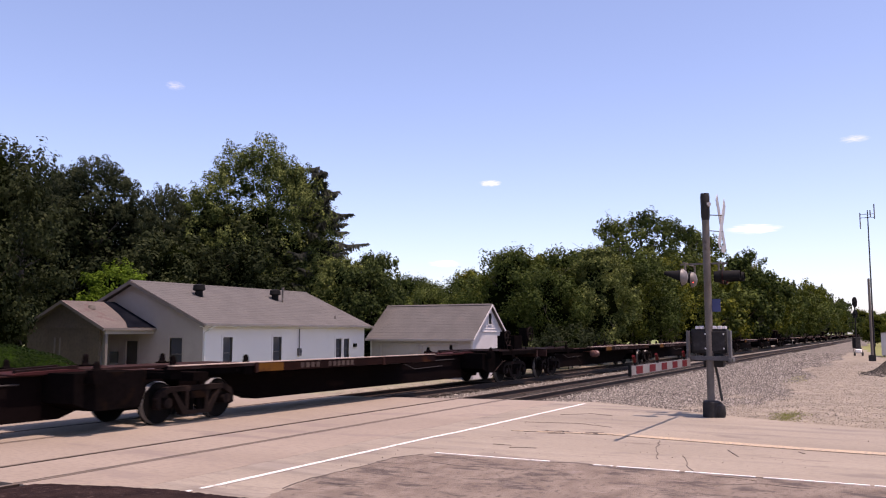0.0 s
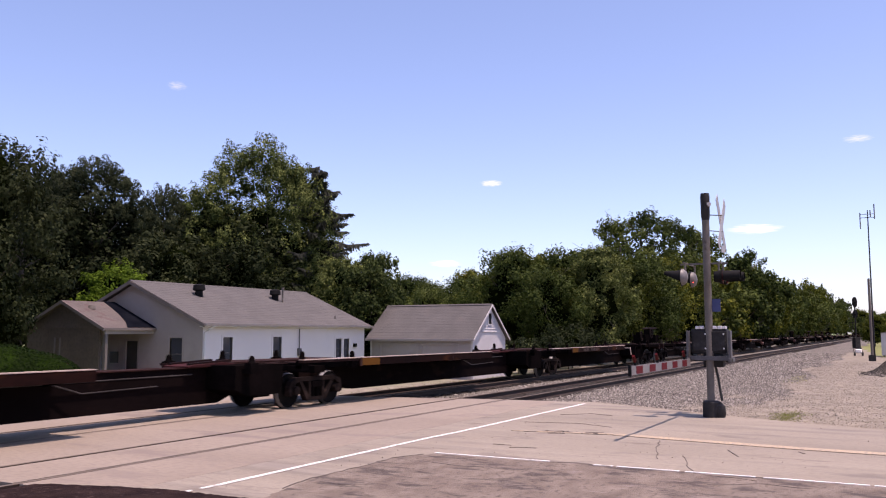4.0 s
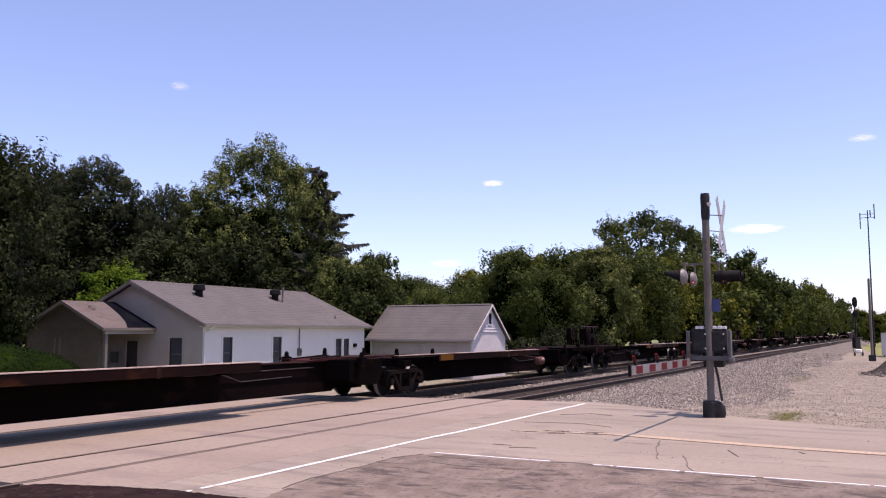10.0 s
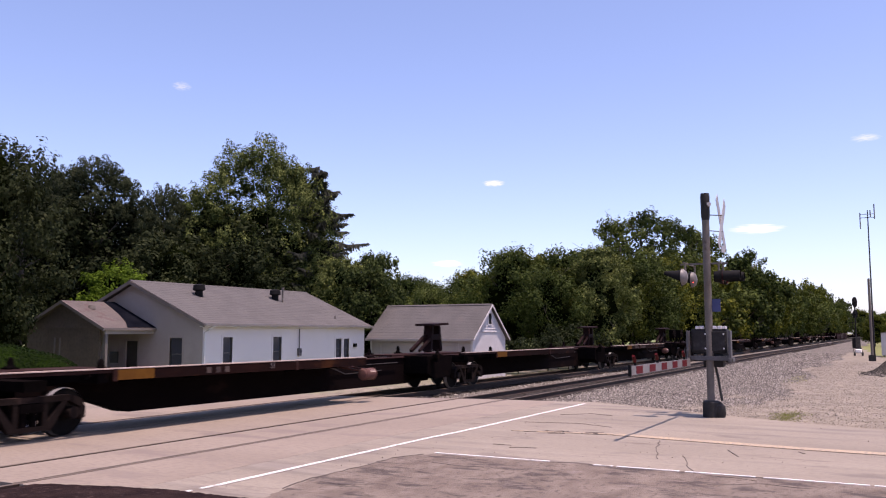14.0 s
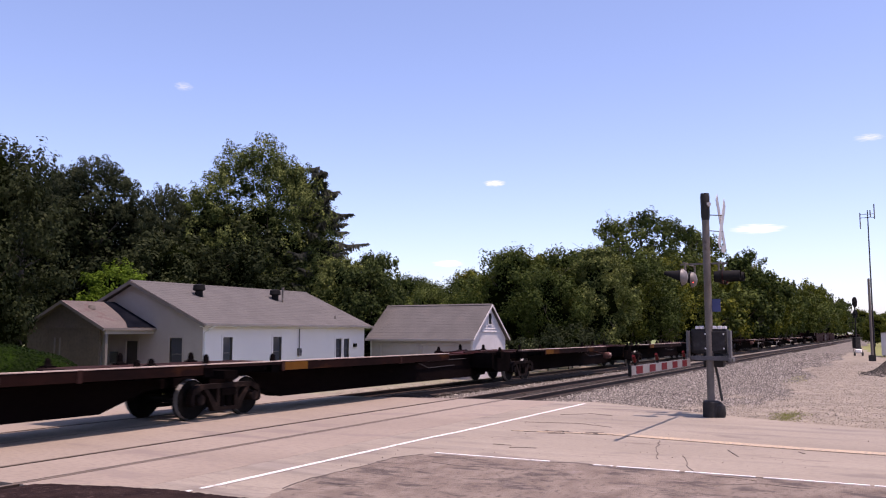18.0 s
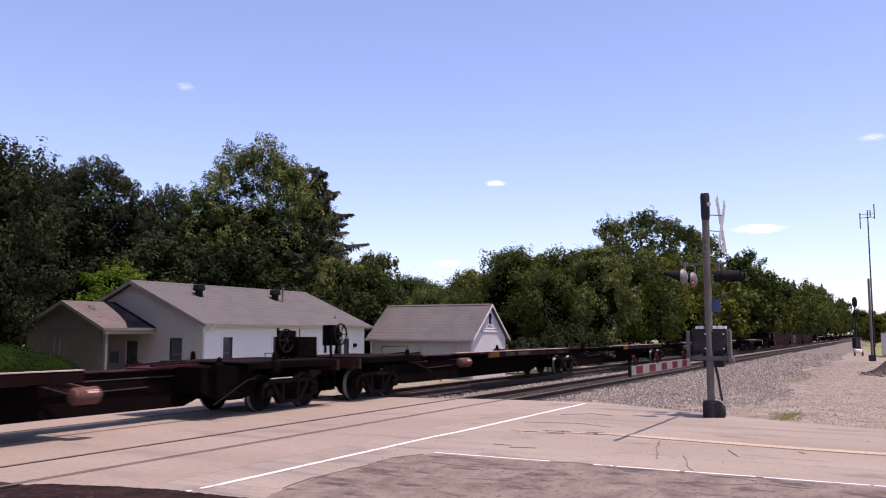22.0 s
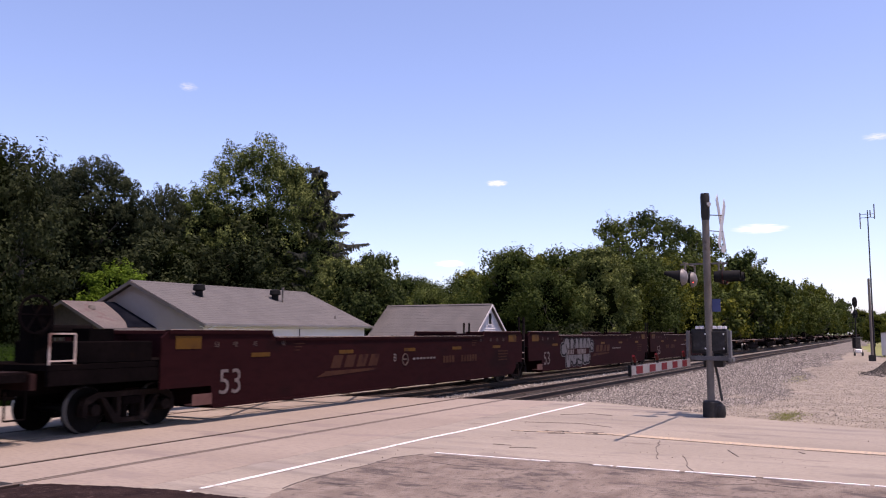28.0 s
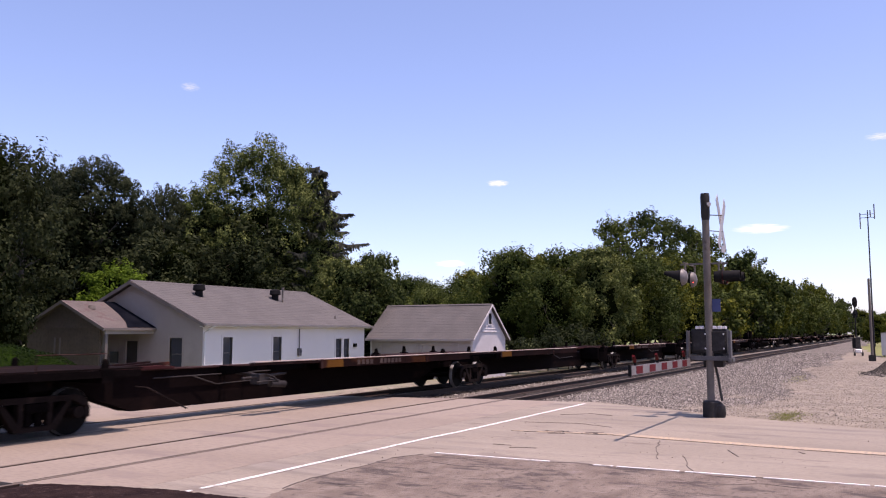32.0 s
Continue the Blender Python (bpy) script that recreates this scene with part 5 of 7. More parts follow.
    part("roof_patch", Shape().add([(x, y, PZE + k * (y - PE) + e) for e in (0.016, 0.035) for x, y in curve],
         [tuple(range(7)), tuple(range(13, 6, -1))] + [(i, i + 7, (i + 1) % 7 + 7, (i + 1) % 7) for i in range(7)]), M["darkroof"], h, "dark slate-coloured patch on the porch roof by the gable")
    return h


build_house()


def build_garage():
    g = thing("garage", "small white clapboard garage with a steep grey shingle roof", "garage")
    X0, X1, Y0, Y1, Z0, ZT, XR, ZR = 45.45, 50.25, 22.15, 29.4, LAND - 0.1, 1.66, 47.85, 3.72
    slot = (47.60, 48.00, 2.52, 3.18)
    weld(part("wall", wall_shape("x", Y0, 0.14, X0, X1, Z0, ZT, []), M["garagewall"], g, "white clapboard front wall"))
    weld(part("wall", wall_shape("x", Y1 - 0.14, 0.14, X0, X1, Z0, ZT, []), M["garagewall"], g))
    # door side painted in the darker white for shade; other walls stay lighter
    weld(part("wall", wall_shape("y", X0, 0.14, Y0 + 0.141, Y1 - 0.141, Z0, ZT, [(23.2, 25.6, -0.7, 1.25), (26.0, 28.6, -0.7, 1.25)]), M["gablewall"], g, "white side wall with two garage doors, shade put into its colour"))
    weld(part("wall", wall_shape("y", X1 - 0.14, 0.14, Y0 + 0.141, Y1 - 0.141, Z0, ZT, []), M["garagewall"], g))
    for y0, y1 in ((23.2, 25.6), (26.0, 28.6)):
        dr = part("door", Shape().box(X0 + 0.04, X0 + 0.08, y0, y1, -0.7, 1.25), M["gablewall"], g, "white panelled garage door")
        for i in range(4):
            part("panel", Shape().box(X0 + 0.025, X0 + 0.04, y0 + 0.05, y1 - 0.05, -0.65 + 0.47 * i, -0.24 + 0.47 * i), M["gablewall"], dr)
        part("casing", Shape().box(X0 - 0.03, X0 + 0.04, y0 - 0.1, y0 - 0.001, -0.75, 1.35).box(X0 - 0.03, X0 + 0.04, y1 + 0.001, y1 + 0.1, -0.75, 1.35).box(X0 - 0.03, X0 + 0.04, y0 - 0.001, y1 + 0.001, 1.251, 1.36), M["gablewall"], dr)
    for ya in (Y0, Y1 - 0.14):
        s = Shape()
        s.prism([(X0, ZT), (X1, ZT), (XR, ZR - 0.08)], "y", ya, ya + 0.14)
        part("gable", s, M["garagewall"], g)

    def ends(z):
        w = (X1 - X0) / 2 * max(0.0, 1 - max(0.0, z - ZT) / (ZR - 0.08 - ZT))
        return [(XR - w, XR + w)] if w > 0.05 else []
    clapboards(g, "x", Y0, ends, 2.05, ZR - 0.2, M["garagewall"], 0.165, d=0.05)
    w = part("window", Shape().box(slot[0], slot[1], Y0 - 0.06, Y0 - 0.034, slot[2], slot[3]), M["blackpaint"], g, "narrow dark attic window")
    part("casing", Shape().box(slot[0] - 0.08, slot[0] - 0.001, Y0 - 0.07, Y0 - 0.033, slot[2] - 0.06, slot[3] + 0.08).box(slot[1] + 0.001, slot[1] + 0.08, Y0 - 0.07, Y0 - 0.033, slot[2] - 0.06, slot[3] + 0.08)
         .box(slot[0] - 0.001, slot[1] + 0.001, Y0 - 0.07, Y0 - 0.033, slot[3] + 0.001, slot[3] + 0.08).box(slot[0] - 0.001, slot[1] + 0.001, Y0 - 0.07, Y0 - 0.033, slot[2] - 0.06, slot[2] - 0.001), M["garagewall"], w)
    roof_slab(g, Y0 - 0.2, Y1 + 0.2, X0 - 0.3, ZT - 0.05, XR, ZR + 0.05, axis="y")
    roof_slab(g, Y0 - 0.2, Y1 + 0.2, X1 + 0.3, ZT - 0.05, XR, ZR + 0.05, axis="y")
    part("ridge_cap", Shape().prism([(XR - 0.13, ZR + 0.0), (XR, ZR + 0.08), (XR + 0.13, ZR + 0.0)], "y", Y0 - 0.2, Y1 + 0.2), M["shingle"], g)
    f = Shape()
    for xe in (X0 - 0.3, X1 + 0.3):
        f.prism([(xe, ZT - 0.2), (xe, ZT - 0.06), (XR, ZR + 0.04), (XR, ZR - 0.11)], "y", Y0 - 0.23, Y0 - 0.202)
    part("bargeboard", f, M["garagewall"], g)
    part("fascia", Shape().box(X0 - 0.33, X0 - 0.302, Y0 - 0.2, Y1 + 0.2, ZT - 0.17, ZT - 0.04), M["gablewall"], g)
    return g


build_garage()


# ---- crossing signal ----
def build_signal():
    g = thing("crossing_signal", "grey crossing signal mast with lamps, crossbuck and lowered gate", "crossing signal", pose(20.75, 3.86, -0.08))
    part("foundation", Shape().tube([(0, 0, -0.3), (0, 0, 0.42), (0, 0, 0.46)], [0.20, 0.20, 0.16], 16), M["darkgrey"], g, "dark cast base shroud", smooth=True)
    part("junction_box", Shape().tube([(0.04, -0.14, 0.0), (0.04, -0.14, 0.14), (0.04, -0.14, 0.34), (0.04, -0.14, 0.44)], [0.12, 0.19, 0.17, 0.06], 14), M["darkgrey"], g, "round junction box beside the base", smooth=True)
    part("mast", Shape().tube([(0, 0, 0.3), (0, 0, 5.0)], 0.087, 14), M["galv"], g, "galvanised steel pole", smooth=True)
    part("bell", Shape().tube([(0, 0, 4.75), (0, 0, 4.85), (0, 0, 5.32), (0, 0, 5.40)], [0.09, 0.105, 0.11, 0.10], 14), M["darkgrey"], g, "dark bell housing on top of the mast", smooth=True)
    part("bell_mouth", Shape().tube([(-0.09, -0.09, 5.12), (-0.115, -0.115, 5.12)], [0.05, 0.055], 12), M["signwhite"], g)
    part("cable", Shape().tube([(0.16, -0.1, 1.25), (0.2, -0.14, 1.0), (0.19, -0.18, 0.7), (0.2, -0.22, 0.45)], 0.03, 8), M["rubber"], g, "black cable conduit", smooth=True)
    # crossbuck: two crossed blades, facing the road
    blade = [(-0.78, -0.13), (0.78, -0.13), (0.78, 0.13), (-0.78, 0.13)]
    for a in (50, -50):
        b = part("crossbuck_blade", Shape().prism(blade, "z", -0.006, 0.006), M["signwhite"], g, "white crossbuck blade")
        b.matrix_local = Matrix.Translation((0.5, -0.29 if a > 0 else -0.27, 4.70)) @ Matrix.Rotation(radians(90), 4, "X") @ Matrix.Rotation(radians(a), 4, "Z")
    part("bracket", Shape().bar((0.0, -0.01, 4.88), (0.3, -0.34, 4.88), 0.022, 0.022).bar((0, -0.01, 4.50), (0.45, -0.32, 4.50), 0.018, 0.018), M["galv"], g)
    part("tracks_sign", Shape().box(0.3, 0.7, -0.30, -0.285, 4.0, 4.16), M["signwhite"], g, "small white plate below the crossbuck")
    # lamp pairs on a cross arm
    part("cross_arm", Shape().bar((-0.56, 0.44, 3.70), (0.56, 0.44, 3.70), 0.03, 0.03).bar((-0.36, -0.34, 3.70), (0.36, -0.34, 3.70), 0.03, 0.03).bar((0, -0.48, 3.70), (0, 0.62, 3.70), 0.04, 0.04), M["galv"], g, "cross arm carrying the lamps")

    def lamp(x, y, way, lit):
        """A round lamp with a backboard and a long hood; way is the direction it faces (unit y)."""
        u = part("lamp", Shape().tube([(x, y, 3.36), (x, y + 0.16 * -way, 3.36)], [0.16, 0.12], 16) if way < 0 else Shape().tube([(x, y + 0.02, 3.36), (x, y - 0.03, 3.36), (x, y - 0.08, 3.36), (x, y - 0.11, 3.36)], [0.195, 0.185, 0.14, 0.06], 18), M["blackpaint"] if way < 0 else M["lampback"], g, "black lamp housing" if way < 0 else "pale domed lamp housing", smooth=True)
        part("backboard", Shape().tube([(x, y + 0.021 * way, 3.36), (x, y + 0.03 * way, 3.36)], 0.215 if way > 0 else 0.165, 24), M["blackpaint"], u, "round backboard", smooth=True)
        hood = Shape()
        seg, v, f = 18, [], []
        for d, rr, lift, half in ((0.03, 0.165 if way > 0 else 0.14, 0.0, 130), (0.42, 0.10 if way > 0 else 0.135, 0.05 if way > 0 else 0.0, 80 if way > 0 else 125)):
            for k in range(seg + 1):
                a = radians(90 - half + 2 * half * k / seg)
                v += [(x + q * math.cos(a), y + d * way, 3.36 + lift + q * math.sin(a)) for q in (rr, rr - 0.012)]
        w = 2 * (seg + 1)
        for k in range(seg):
            a, b = 2 * k, 2 * k + 2
            f += [(a, b, b + w, a + w), (a + 1, a + 1 + w, b + 1 + w, b + 1), (a, a + 1, b + 1, b), (a + w, b + w, b + 1 + w, a + 1 + w)]
        hood.add(v, f)
        part("hood", hood, M["blackpaint"], u, "long black hood", smooth=True)
        part("lens", Shape().tube([(x, y + 0.031 * way, 3.36), (x, y + 0.06 * way, 3.36)], [0.15, 0.10], 16), M["litlens"] if lit else M["redlens"], u, smooth=True)
        part("hanger", Shape().tube([(x, y - 0.06 * way, 3.48), (x, y - 0.06 * way, 3.70)], 0.022, 8), M["galv"], u)
    for x in (-0.42, 0.42):
        lamp(x * 0.7, -0.38, -1, False)
        lamp(x * 1.3, 0.46, 1, False)
    part("side_light", Shape().tube([(0.36, 0.42, 3.28), (0.34, 0.39, 3.28)], [0.016, 0.010], 12), M["litlens"], g, "glowing red side light", smooth=True)
    part("number_plate", Shape().box(0.0, 0.012, -0.28, -0.088, 2.55, 2.85), M["blue"], g, "small blue emergency notice")
    # gate mechanism
    mech = part("gate_mechanism", Shape().box(-0.02, 0.36, -0.40, 0.42, 1.56, 2.14), M["cabinet"], g, "grey gate mechanism cabinet", bevel=0.03)
    for y in (-0.35, -0.24, -0.13, 0.17, 0.27):
        part("hinge", Shape().box(-0.05, 0.10, y - 0.042, y + 0.038, 2.141, 2.21), M["siding"], mech, "bright top fitting", bevel=0.008)
    for y in (-0.21, 0.21):
        part("cover", Shape().box(-0.055, -0.021, y - 0.17, y + 0.17, 1.62, 2.08), M["cabinet"], mech, "bolted dark cover", bevel=0.012)
        for z in (1.68, 2.02):
            part("bolt", Shape().tube([(-0.075, y - 0.13, z), (-0.05, y - 0.13, z)], 0.02, 6), M["trim"], mech)
    part("motor_case", Shape().box(0.02, 0.30, -0.30, 0.16, 1.24, 1.559), M["cabinet"], g, "dark lower motor case", bevel=0.02)
    for y in (-0.52, 0.44):
        part("gate_bracket", Shape().box(-0.2, 0.0, y, y + 0.06, 1.36, 2.1).box(-0.25, 0.35, y, y + 0.06, 1.36, 1.46), M["grey"], g, "gate support plate", bevel=0.01)
    part("counterweight_bar", Shape().box(-0.12, -0.02, -0.50, 0.50, 1.40, 1.50), M["grey"], g)
    part("counterweight", Shape().box(0.3, 0.55, -0.42, 0.42, 1.36, 1.5), M["darkgrey"], g, bevel=0.01)
    arm = part("gate_arm", Shape().box(-5.40, -0.26, 0.40, 0.43, 1.27, 1.44), M["armwhite"], g, "lowered gate arm with red and white stripes")
    for i in range(5):
        x = -5.05 + 0.98 * i
        part("stripe", Shape().box(x, x + 0.46, 0.394, 0.436, 1.285, 1.425), M["signred"], arm, "red reflective stripe")
    part("arm_tip", Shape().box(-5.46, -5.401, 0.39, 0.44, 1.25, 1.46), M["blackpaint"], arm)
    for x in (-5.1, -3.4, -0.9):
        lp = part("gate_lamp", Shape().tube([(x, 0.41, 1.44), (x, 0.41, 1.52)], 0.025, 8), M["blackpaint"], arm)
        part("lens", Shape().tube([(x - 0.10, 0.41, 1.62), (x - 0.02, 0.41, 1.52), (x + 0.02, 0.41, 1.50)], [0.03, 0.038, 0.02], 10), M["redlens"], arm, "red gate lamp", smooth=True)
    return g


build_signal()


# ---- things beside the line ----
def block_signal():
    g = thing("railway_signal", "distant black two-headed railway signal on a mast", "railway signal", pose(117.0, 4.05, -0.3, 0, 0, 42))
    part("mast", Shape().tube([(0, 0, 0), (0, 0, 6.4)], 0.08, 10), M["darkgrey"], g, smooth=True)
    for z in (6.1, 4.62):
        hd = part("signal_head", Shape().prism([(0.36 * math.sin(a), z + (0.66 if z > 5 else 0.55) * math.cos(a)) for a in [math.pi * k / 10 for k in range(20)]], "x", -0.06, 0.02), M["blackpaint"], g, "tall rounded black signal background")
        part("hood", Shape().tube([(-0.3, 0, z), (-0.06, 0, z)], 0.16, 12), M["blackpaint"], hd, smooth=True)
    part("ladder", Shape().bar((0.3, -0.2, 0), (0.3, -0.2, 5.8), 0.03, 0.03).bar((0.3, 0.2, 0), (0.3, 0.2, 5.8), 0.03, 0.03), M["darkgrey"], g)
    part("platform", Shape().box(0.0, 0.7, -0.4, 0.4, 3.55, 3.6), M["darkgrey"], g)
    part("case", Shape().box(-0.3, 0.3, -0.35, 0.35, 0.4, 1.7), M["darkgrey"], g, "grey relay case")


block_signal()
am = thing("radio_mast", "tall slender radio mast with twin antennas", "radio mast", pose(80.9, 1.45, -0.35))
part("pole", Shape().tube([(0, 0, -0.3), (0, 0, 12.9)], [0.075, 0.045], 10), M["darkgrey"], am, smooth=True)
part("cross_arm", Shape().bar((0, -0.55, 12.55), (0, 0.62, 12.55), 0.04, 0.04).bar((0, -0.5, 12.25), (0, 0.55, 12.25), 0.04, 0.04), M["darkgrey"], am)
for y, z0, z1 in ((0.6, 11.3, 12.7), (-0.52, 12.1, 13.4), (-0.2, 12.3, 12.9)):
    part("antenna", Shape().tube([(0, y, z0), (0, y, z1)], 0.045, 8), M["galv"], am, "white antenna rod")
wp = thing("utility_pole", "short weathered wooden pole beside the radio mast", "pole", pose(79.5, 1.60, -0.35))
part("shaft", Shape().tube([(0, 0, -0.4), (0, 0, 6.9)], [0.11, 0.095], 10), M["wood"], wp, smooth=True)
part("base_box", Shape().box(-0.3, 0.2, -0.28, 0.28, 0.0, 0.5), M["darkgrey"], wp)
eb = thing("equipment_shed", "pale grey metal railway equipment shed", "shed", pose(95.3, -0.2, -0.36))
part("body", Shape().box(-1.6, 1.6, -1.25, 1.25, 0.15, 2.35), M["garagewall"], eb, bevel=0.02)
part("roof", Shape().prism([(-1.4, 2.35), (1.4, 2.35), (0, 2.62)], "x", -1.75, 1.75), M["galv"], eb)
part("door", Shape().box(-1.63, -1.601, -0.45, 0.45, 0.2, 2.15), M["gablewall"], eb)
part("skid", Shape().box(-1.5, 1.5, -1.15, -0.95, 0, 0.15).box(-1.5, 1.5, 0.95, 1.15, 0, 0.15), M["wood"], eb)


def utility_cart():
    c = thing("utility_vehicle", "small parked white utility vehicle on the dirt track", "vehicle", pose(97.2, 3.2, -0.36) @ Matrix.Scale(0.68, 4))
    part("hood", Shape().add([(-0.9, -0.42, 0.45), (0.0, -0.48, 0.45), (0.0, 0.48, 0.45), (-0.9, 0.42, 0.45), (-0.85, -0.34, 0.95), (0.05, -0.42, 1.05), (0.05, 0.42, 1.05), (-0.85, 0.34, 0.95)],
         [(0, 3, 2, 1), (4, 5, 6, 7), (0, 1, 5, 4), (1, 2, 6, 5), (2, 3, 7, 6), (3, 0, 4, 7)]), M["trim"], c, "white rounded hood", bevel=0.08)
    part("body", Shape().box(0.0, 1.3, -0.5, 0.5, 0.4, 0.85), M["blackpaint"], c, bevel=0.03)
    part("seat", Shape().box(0.4, 0.8, -0.4, 0.4, 0.85, 1.25), M["blackpaint"], c, bevel=0.05)
    for x in (-0.6, 1.0):
        for y in (-0.55, 0.55):
            part("wheel", Shape().tube([(x, y - 0.11, 0.3), (x, y + 0.11, 0.3)], 0.3, 14), M["rubber"], c, smooth=True)


utility_cart()


def heap_height(x, y):
    return land_height(x, y) - 0.05 + 1.15 * np.exp(-((x - 54.5) / 2.4) ** 2 - ((y + 0.3) / 1.1) ** 2) + 0.05 * fbm(x, y, 4.0, 21)


heap = new("rubble_heap", grid_mesh("rubble_heap", np.arange(48, 61, 0.35), np.arange(-5, 3.4, 0.3), heap_height))
heap.data.materials.append(M["ballast"])
tagged(heap, "heap of dark crushed stone beside the dirt track", "stone heap")
pebbles("heap_stones", 5000, lambda r, n: (54.5 + 1.7 * r.normal(size=n), -0.2 + 0.85 * r.normal(size=n)), heap_height, 0.05, M["stonedark"], "loose stones on the heap", 5)


def tufts(name, n, cx, cy, rx, ry, seed, size=0.10):
    r = np.random.RandomState(seed)
    x, y = cx + rx * r.normal(size=n), cy + ry * r.normal(size=n)
    z = np.maximum(land_height(x, y), np.where(y > 4, ballast_height(x, y), -9))
    a, h = r.uniform(0, 6.28, n), size * r.uniform(0.4, 1.3, n)
    w = np.stack([np.cos(a), np.sin(a), 0 * a], -1) * 0.012
    b = np.stack([x, y, z], -1)
    tip = b + np.stack([0.9 * h * r.normal(size=n), 0.9 * h * r.normal(size=n), 0.7 * h], -1)
    me = quads(name, np.stack([b - w, b + w, tip + 0.3 * w, tip - 0.3 * w], 1))
    me.materials.append(M["weed"])
    return tagged(new(name, me), "tuft of yellow-green weeds in the gravel", "weeds", kind="stuff")


def field_height(x, y):
    return np.where(y < 2.1 + 0.055 * (x - 100), land_height(x, y) + 0.03, land_height(x, y) - 0.25)


field = new("lawn", grid_mesh("lawn", np.arange(92, 420, 4.0), np.arange(-60, 20, 1.0), field_height))
field.data.materials.append(M["field"])
tagged(field, "sunlit yellow-green grass beyond the dirt track", "grass", kind="structure")
tufts("weeds", 800, 24.6, 2.6, 0.75, 0.22, 1, 0.045)
tufts("weeds", 500, 45.7, 4.3, 1.6, 0.25, 2, 0.05)
tufts("weeds", 6000, 45.0, 19.0, 12.0, 0.5, 3, 0.35)
tufts("weeds", 4000, 30.0, 18.6, 6.0, 0.4, 6, 0.25)


# ---- clouds ----
def cloud_mat(seed, dense):
    m = bpy.data.materials.new("thin_cloud")
    m.use_nodes = True
    n, l = m.node_tree.nodes, m.node_tree.links
    n.remove(n["Principled BSDF"])
    tc, tex, grad = n.new("ShaderNodeTexCoord"), n.new("ShaderNodeTexNoise"), n.new("ShaderNodeTexGradient")
    mp = n.new("ShaderNodeMapping")
    mp.inputs["Location"].default_value = (seed * 3.1, seed * 1.7, 0)
    mp.inputs["Scale"].default_value = (1.6, 3.4, 1)
    l.new(tc.outputs["Object"], mp.inputs["Vector"])
    l.new(mp.outputs[0], tex.inputs["Vector"])
    tex.inputs["Scale"].default_value, tex.inputs["Detail"].default_value = 2.1, 7.0
    grad.gradient_type = "SPHERICAL"
    l.new(tc.outputs["Object"], grad.inputs["Vector"])
    mul = n.new("ShaderNodeMath")
    mul.operation = "MULTIPLY"
    l.new(tex.outputs["Fac"], mul.inputs[0])
    l.new(grad.outputs["Fac"], mul.inputs[1])
    rng = n.new("ShaderNodeMapRange")
    rng.inputs["From Min"].default_value, rng.inputs["From Max"].default_value = 0.16, 0.46
    rng.inputs["To Max"].default_value = dense
    l.new(mul.outputs[0], rng.inputs["Value"])
    em, tr, mx = n.new("ShaderNodeEmission"), n.new("ShaderNodeBsdfTransparent"), n.new("ShaderNodeMixShader")
    em.inputs["Color"].default_value, em.inputs["Strength"].default_value = (1.0, 0.98, 0.99, 1), 0.95
    l.new(rng.outputs[0], mx.inputs[0])
    l.new(tr.outputs[0], mx.inputs[1])
    l.new(em.outputs[0], mx.inputs[2])
    l.new(mx.outputs[0], n["Material Output"].inputs["Surface"])
    return m


CLOUDS = [((0.6672, 0.6922, 0.2753), 24, 12, -24.0, 0.22), ((0.8939, 0.4116, 0.1775), 30, 9, -13.0, 0.65), ((0.881, 0.466, 0.0835), 42, 10, -11.0, 0.7),
          ((0.9848, 0.1308, 0.117), 66, 13, -11.0, 0.75), ((0.9782, 0.0263, 0.2062), 34, 10, -36.0, 0.28)]
clouds = []
for i, (d, w, hgt, drift, dense) in enumerate(CLOUDS):
    p = Vector(d).normalized() * 1500
    me = grid_mesh("cloud", np.linspace(-1, 1, 13), np.linspace(-1, 1, 9), lambda x, y: 0.12 * (1 - x * x) * (1 - y * y))
    me.materials.append(cloud_mat(i + 1, dense))
    ob = new("cloud", me)
    base = look(p, EYE) @ Matrix.Rotation(radians(180), 4, "Y")
    ob.matrix_world = base
    ob.scale = (w, hgt, 20)
    tagged(ob, "small thin white cloud drifting in a clear sky", "cloud", group="clouds in the sky")
    clouds.append((ob, base, drift))


# ---- train ----
# A train of low articulated spine wagons, with one set of taller red wells among them, rolls towards -x on the far track.
HALF, MID, END = 2.10, 17.96, 17.13                    # end bogie from the coupling; bogie spacings
FIRST = -58.79                                         # the first coupling's x at the clip's start


def travelled(t):
    """Metres rolled after t seconds, slowing a little."""
    return 17.759 * t - 0.01 * t * t - 0.001 * t ** 3 / 6


WB, WR = 0.90, 0.46      # half the wheel base, wheel radius
MESH = {}


def shared(key, build):
    """One mesh for all alike parts."""
    if key not in MESH:
        MESH[key] = build()
    return MESH[key]


def wheel_mesh(y):
    sgn = 1 if y > 0 else -1
    s = Shape().tube([(0, y + 0.065 * sgn, 0), (0, y + 0.062 * sgn, 0), (0, y + 0.03 * sgn, 0), (0, y + 0.03 * sgn, 0), (0, y + 0.06 * sgn, 0), (0, y + 0.03 * sgn, 0), (0, y - 0.06 * sgn, 0)],
                     [WR - 0.09, WR - 0.015, WR - 0.015, WR - 0.02, WR - 0.02, WR - 0.02, WR - 0.02], 28)
    s.tube([(0, y + 0.10 * sgn, 0), (0, y - 0.02 * sgn, 0)], 0.14, 14)
    s.tube([(0, y - 0.035 * sgn, 0), (0, y - 0.068 * sgn, 0)], [WR + 0.024, WR + 0.02], 28)
    return s.mesh("wheel", True)


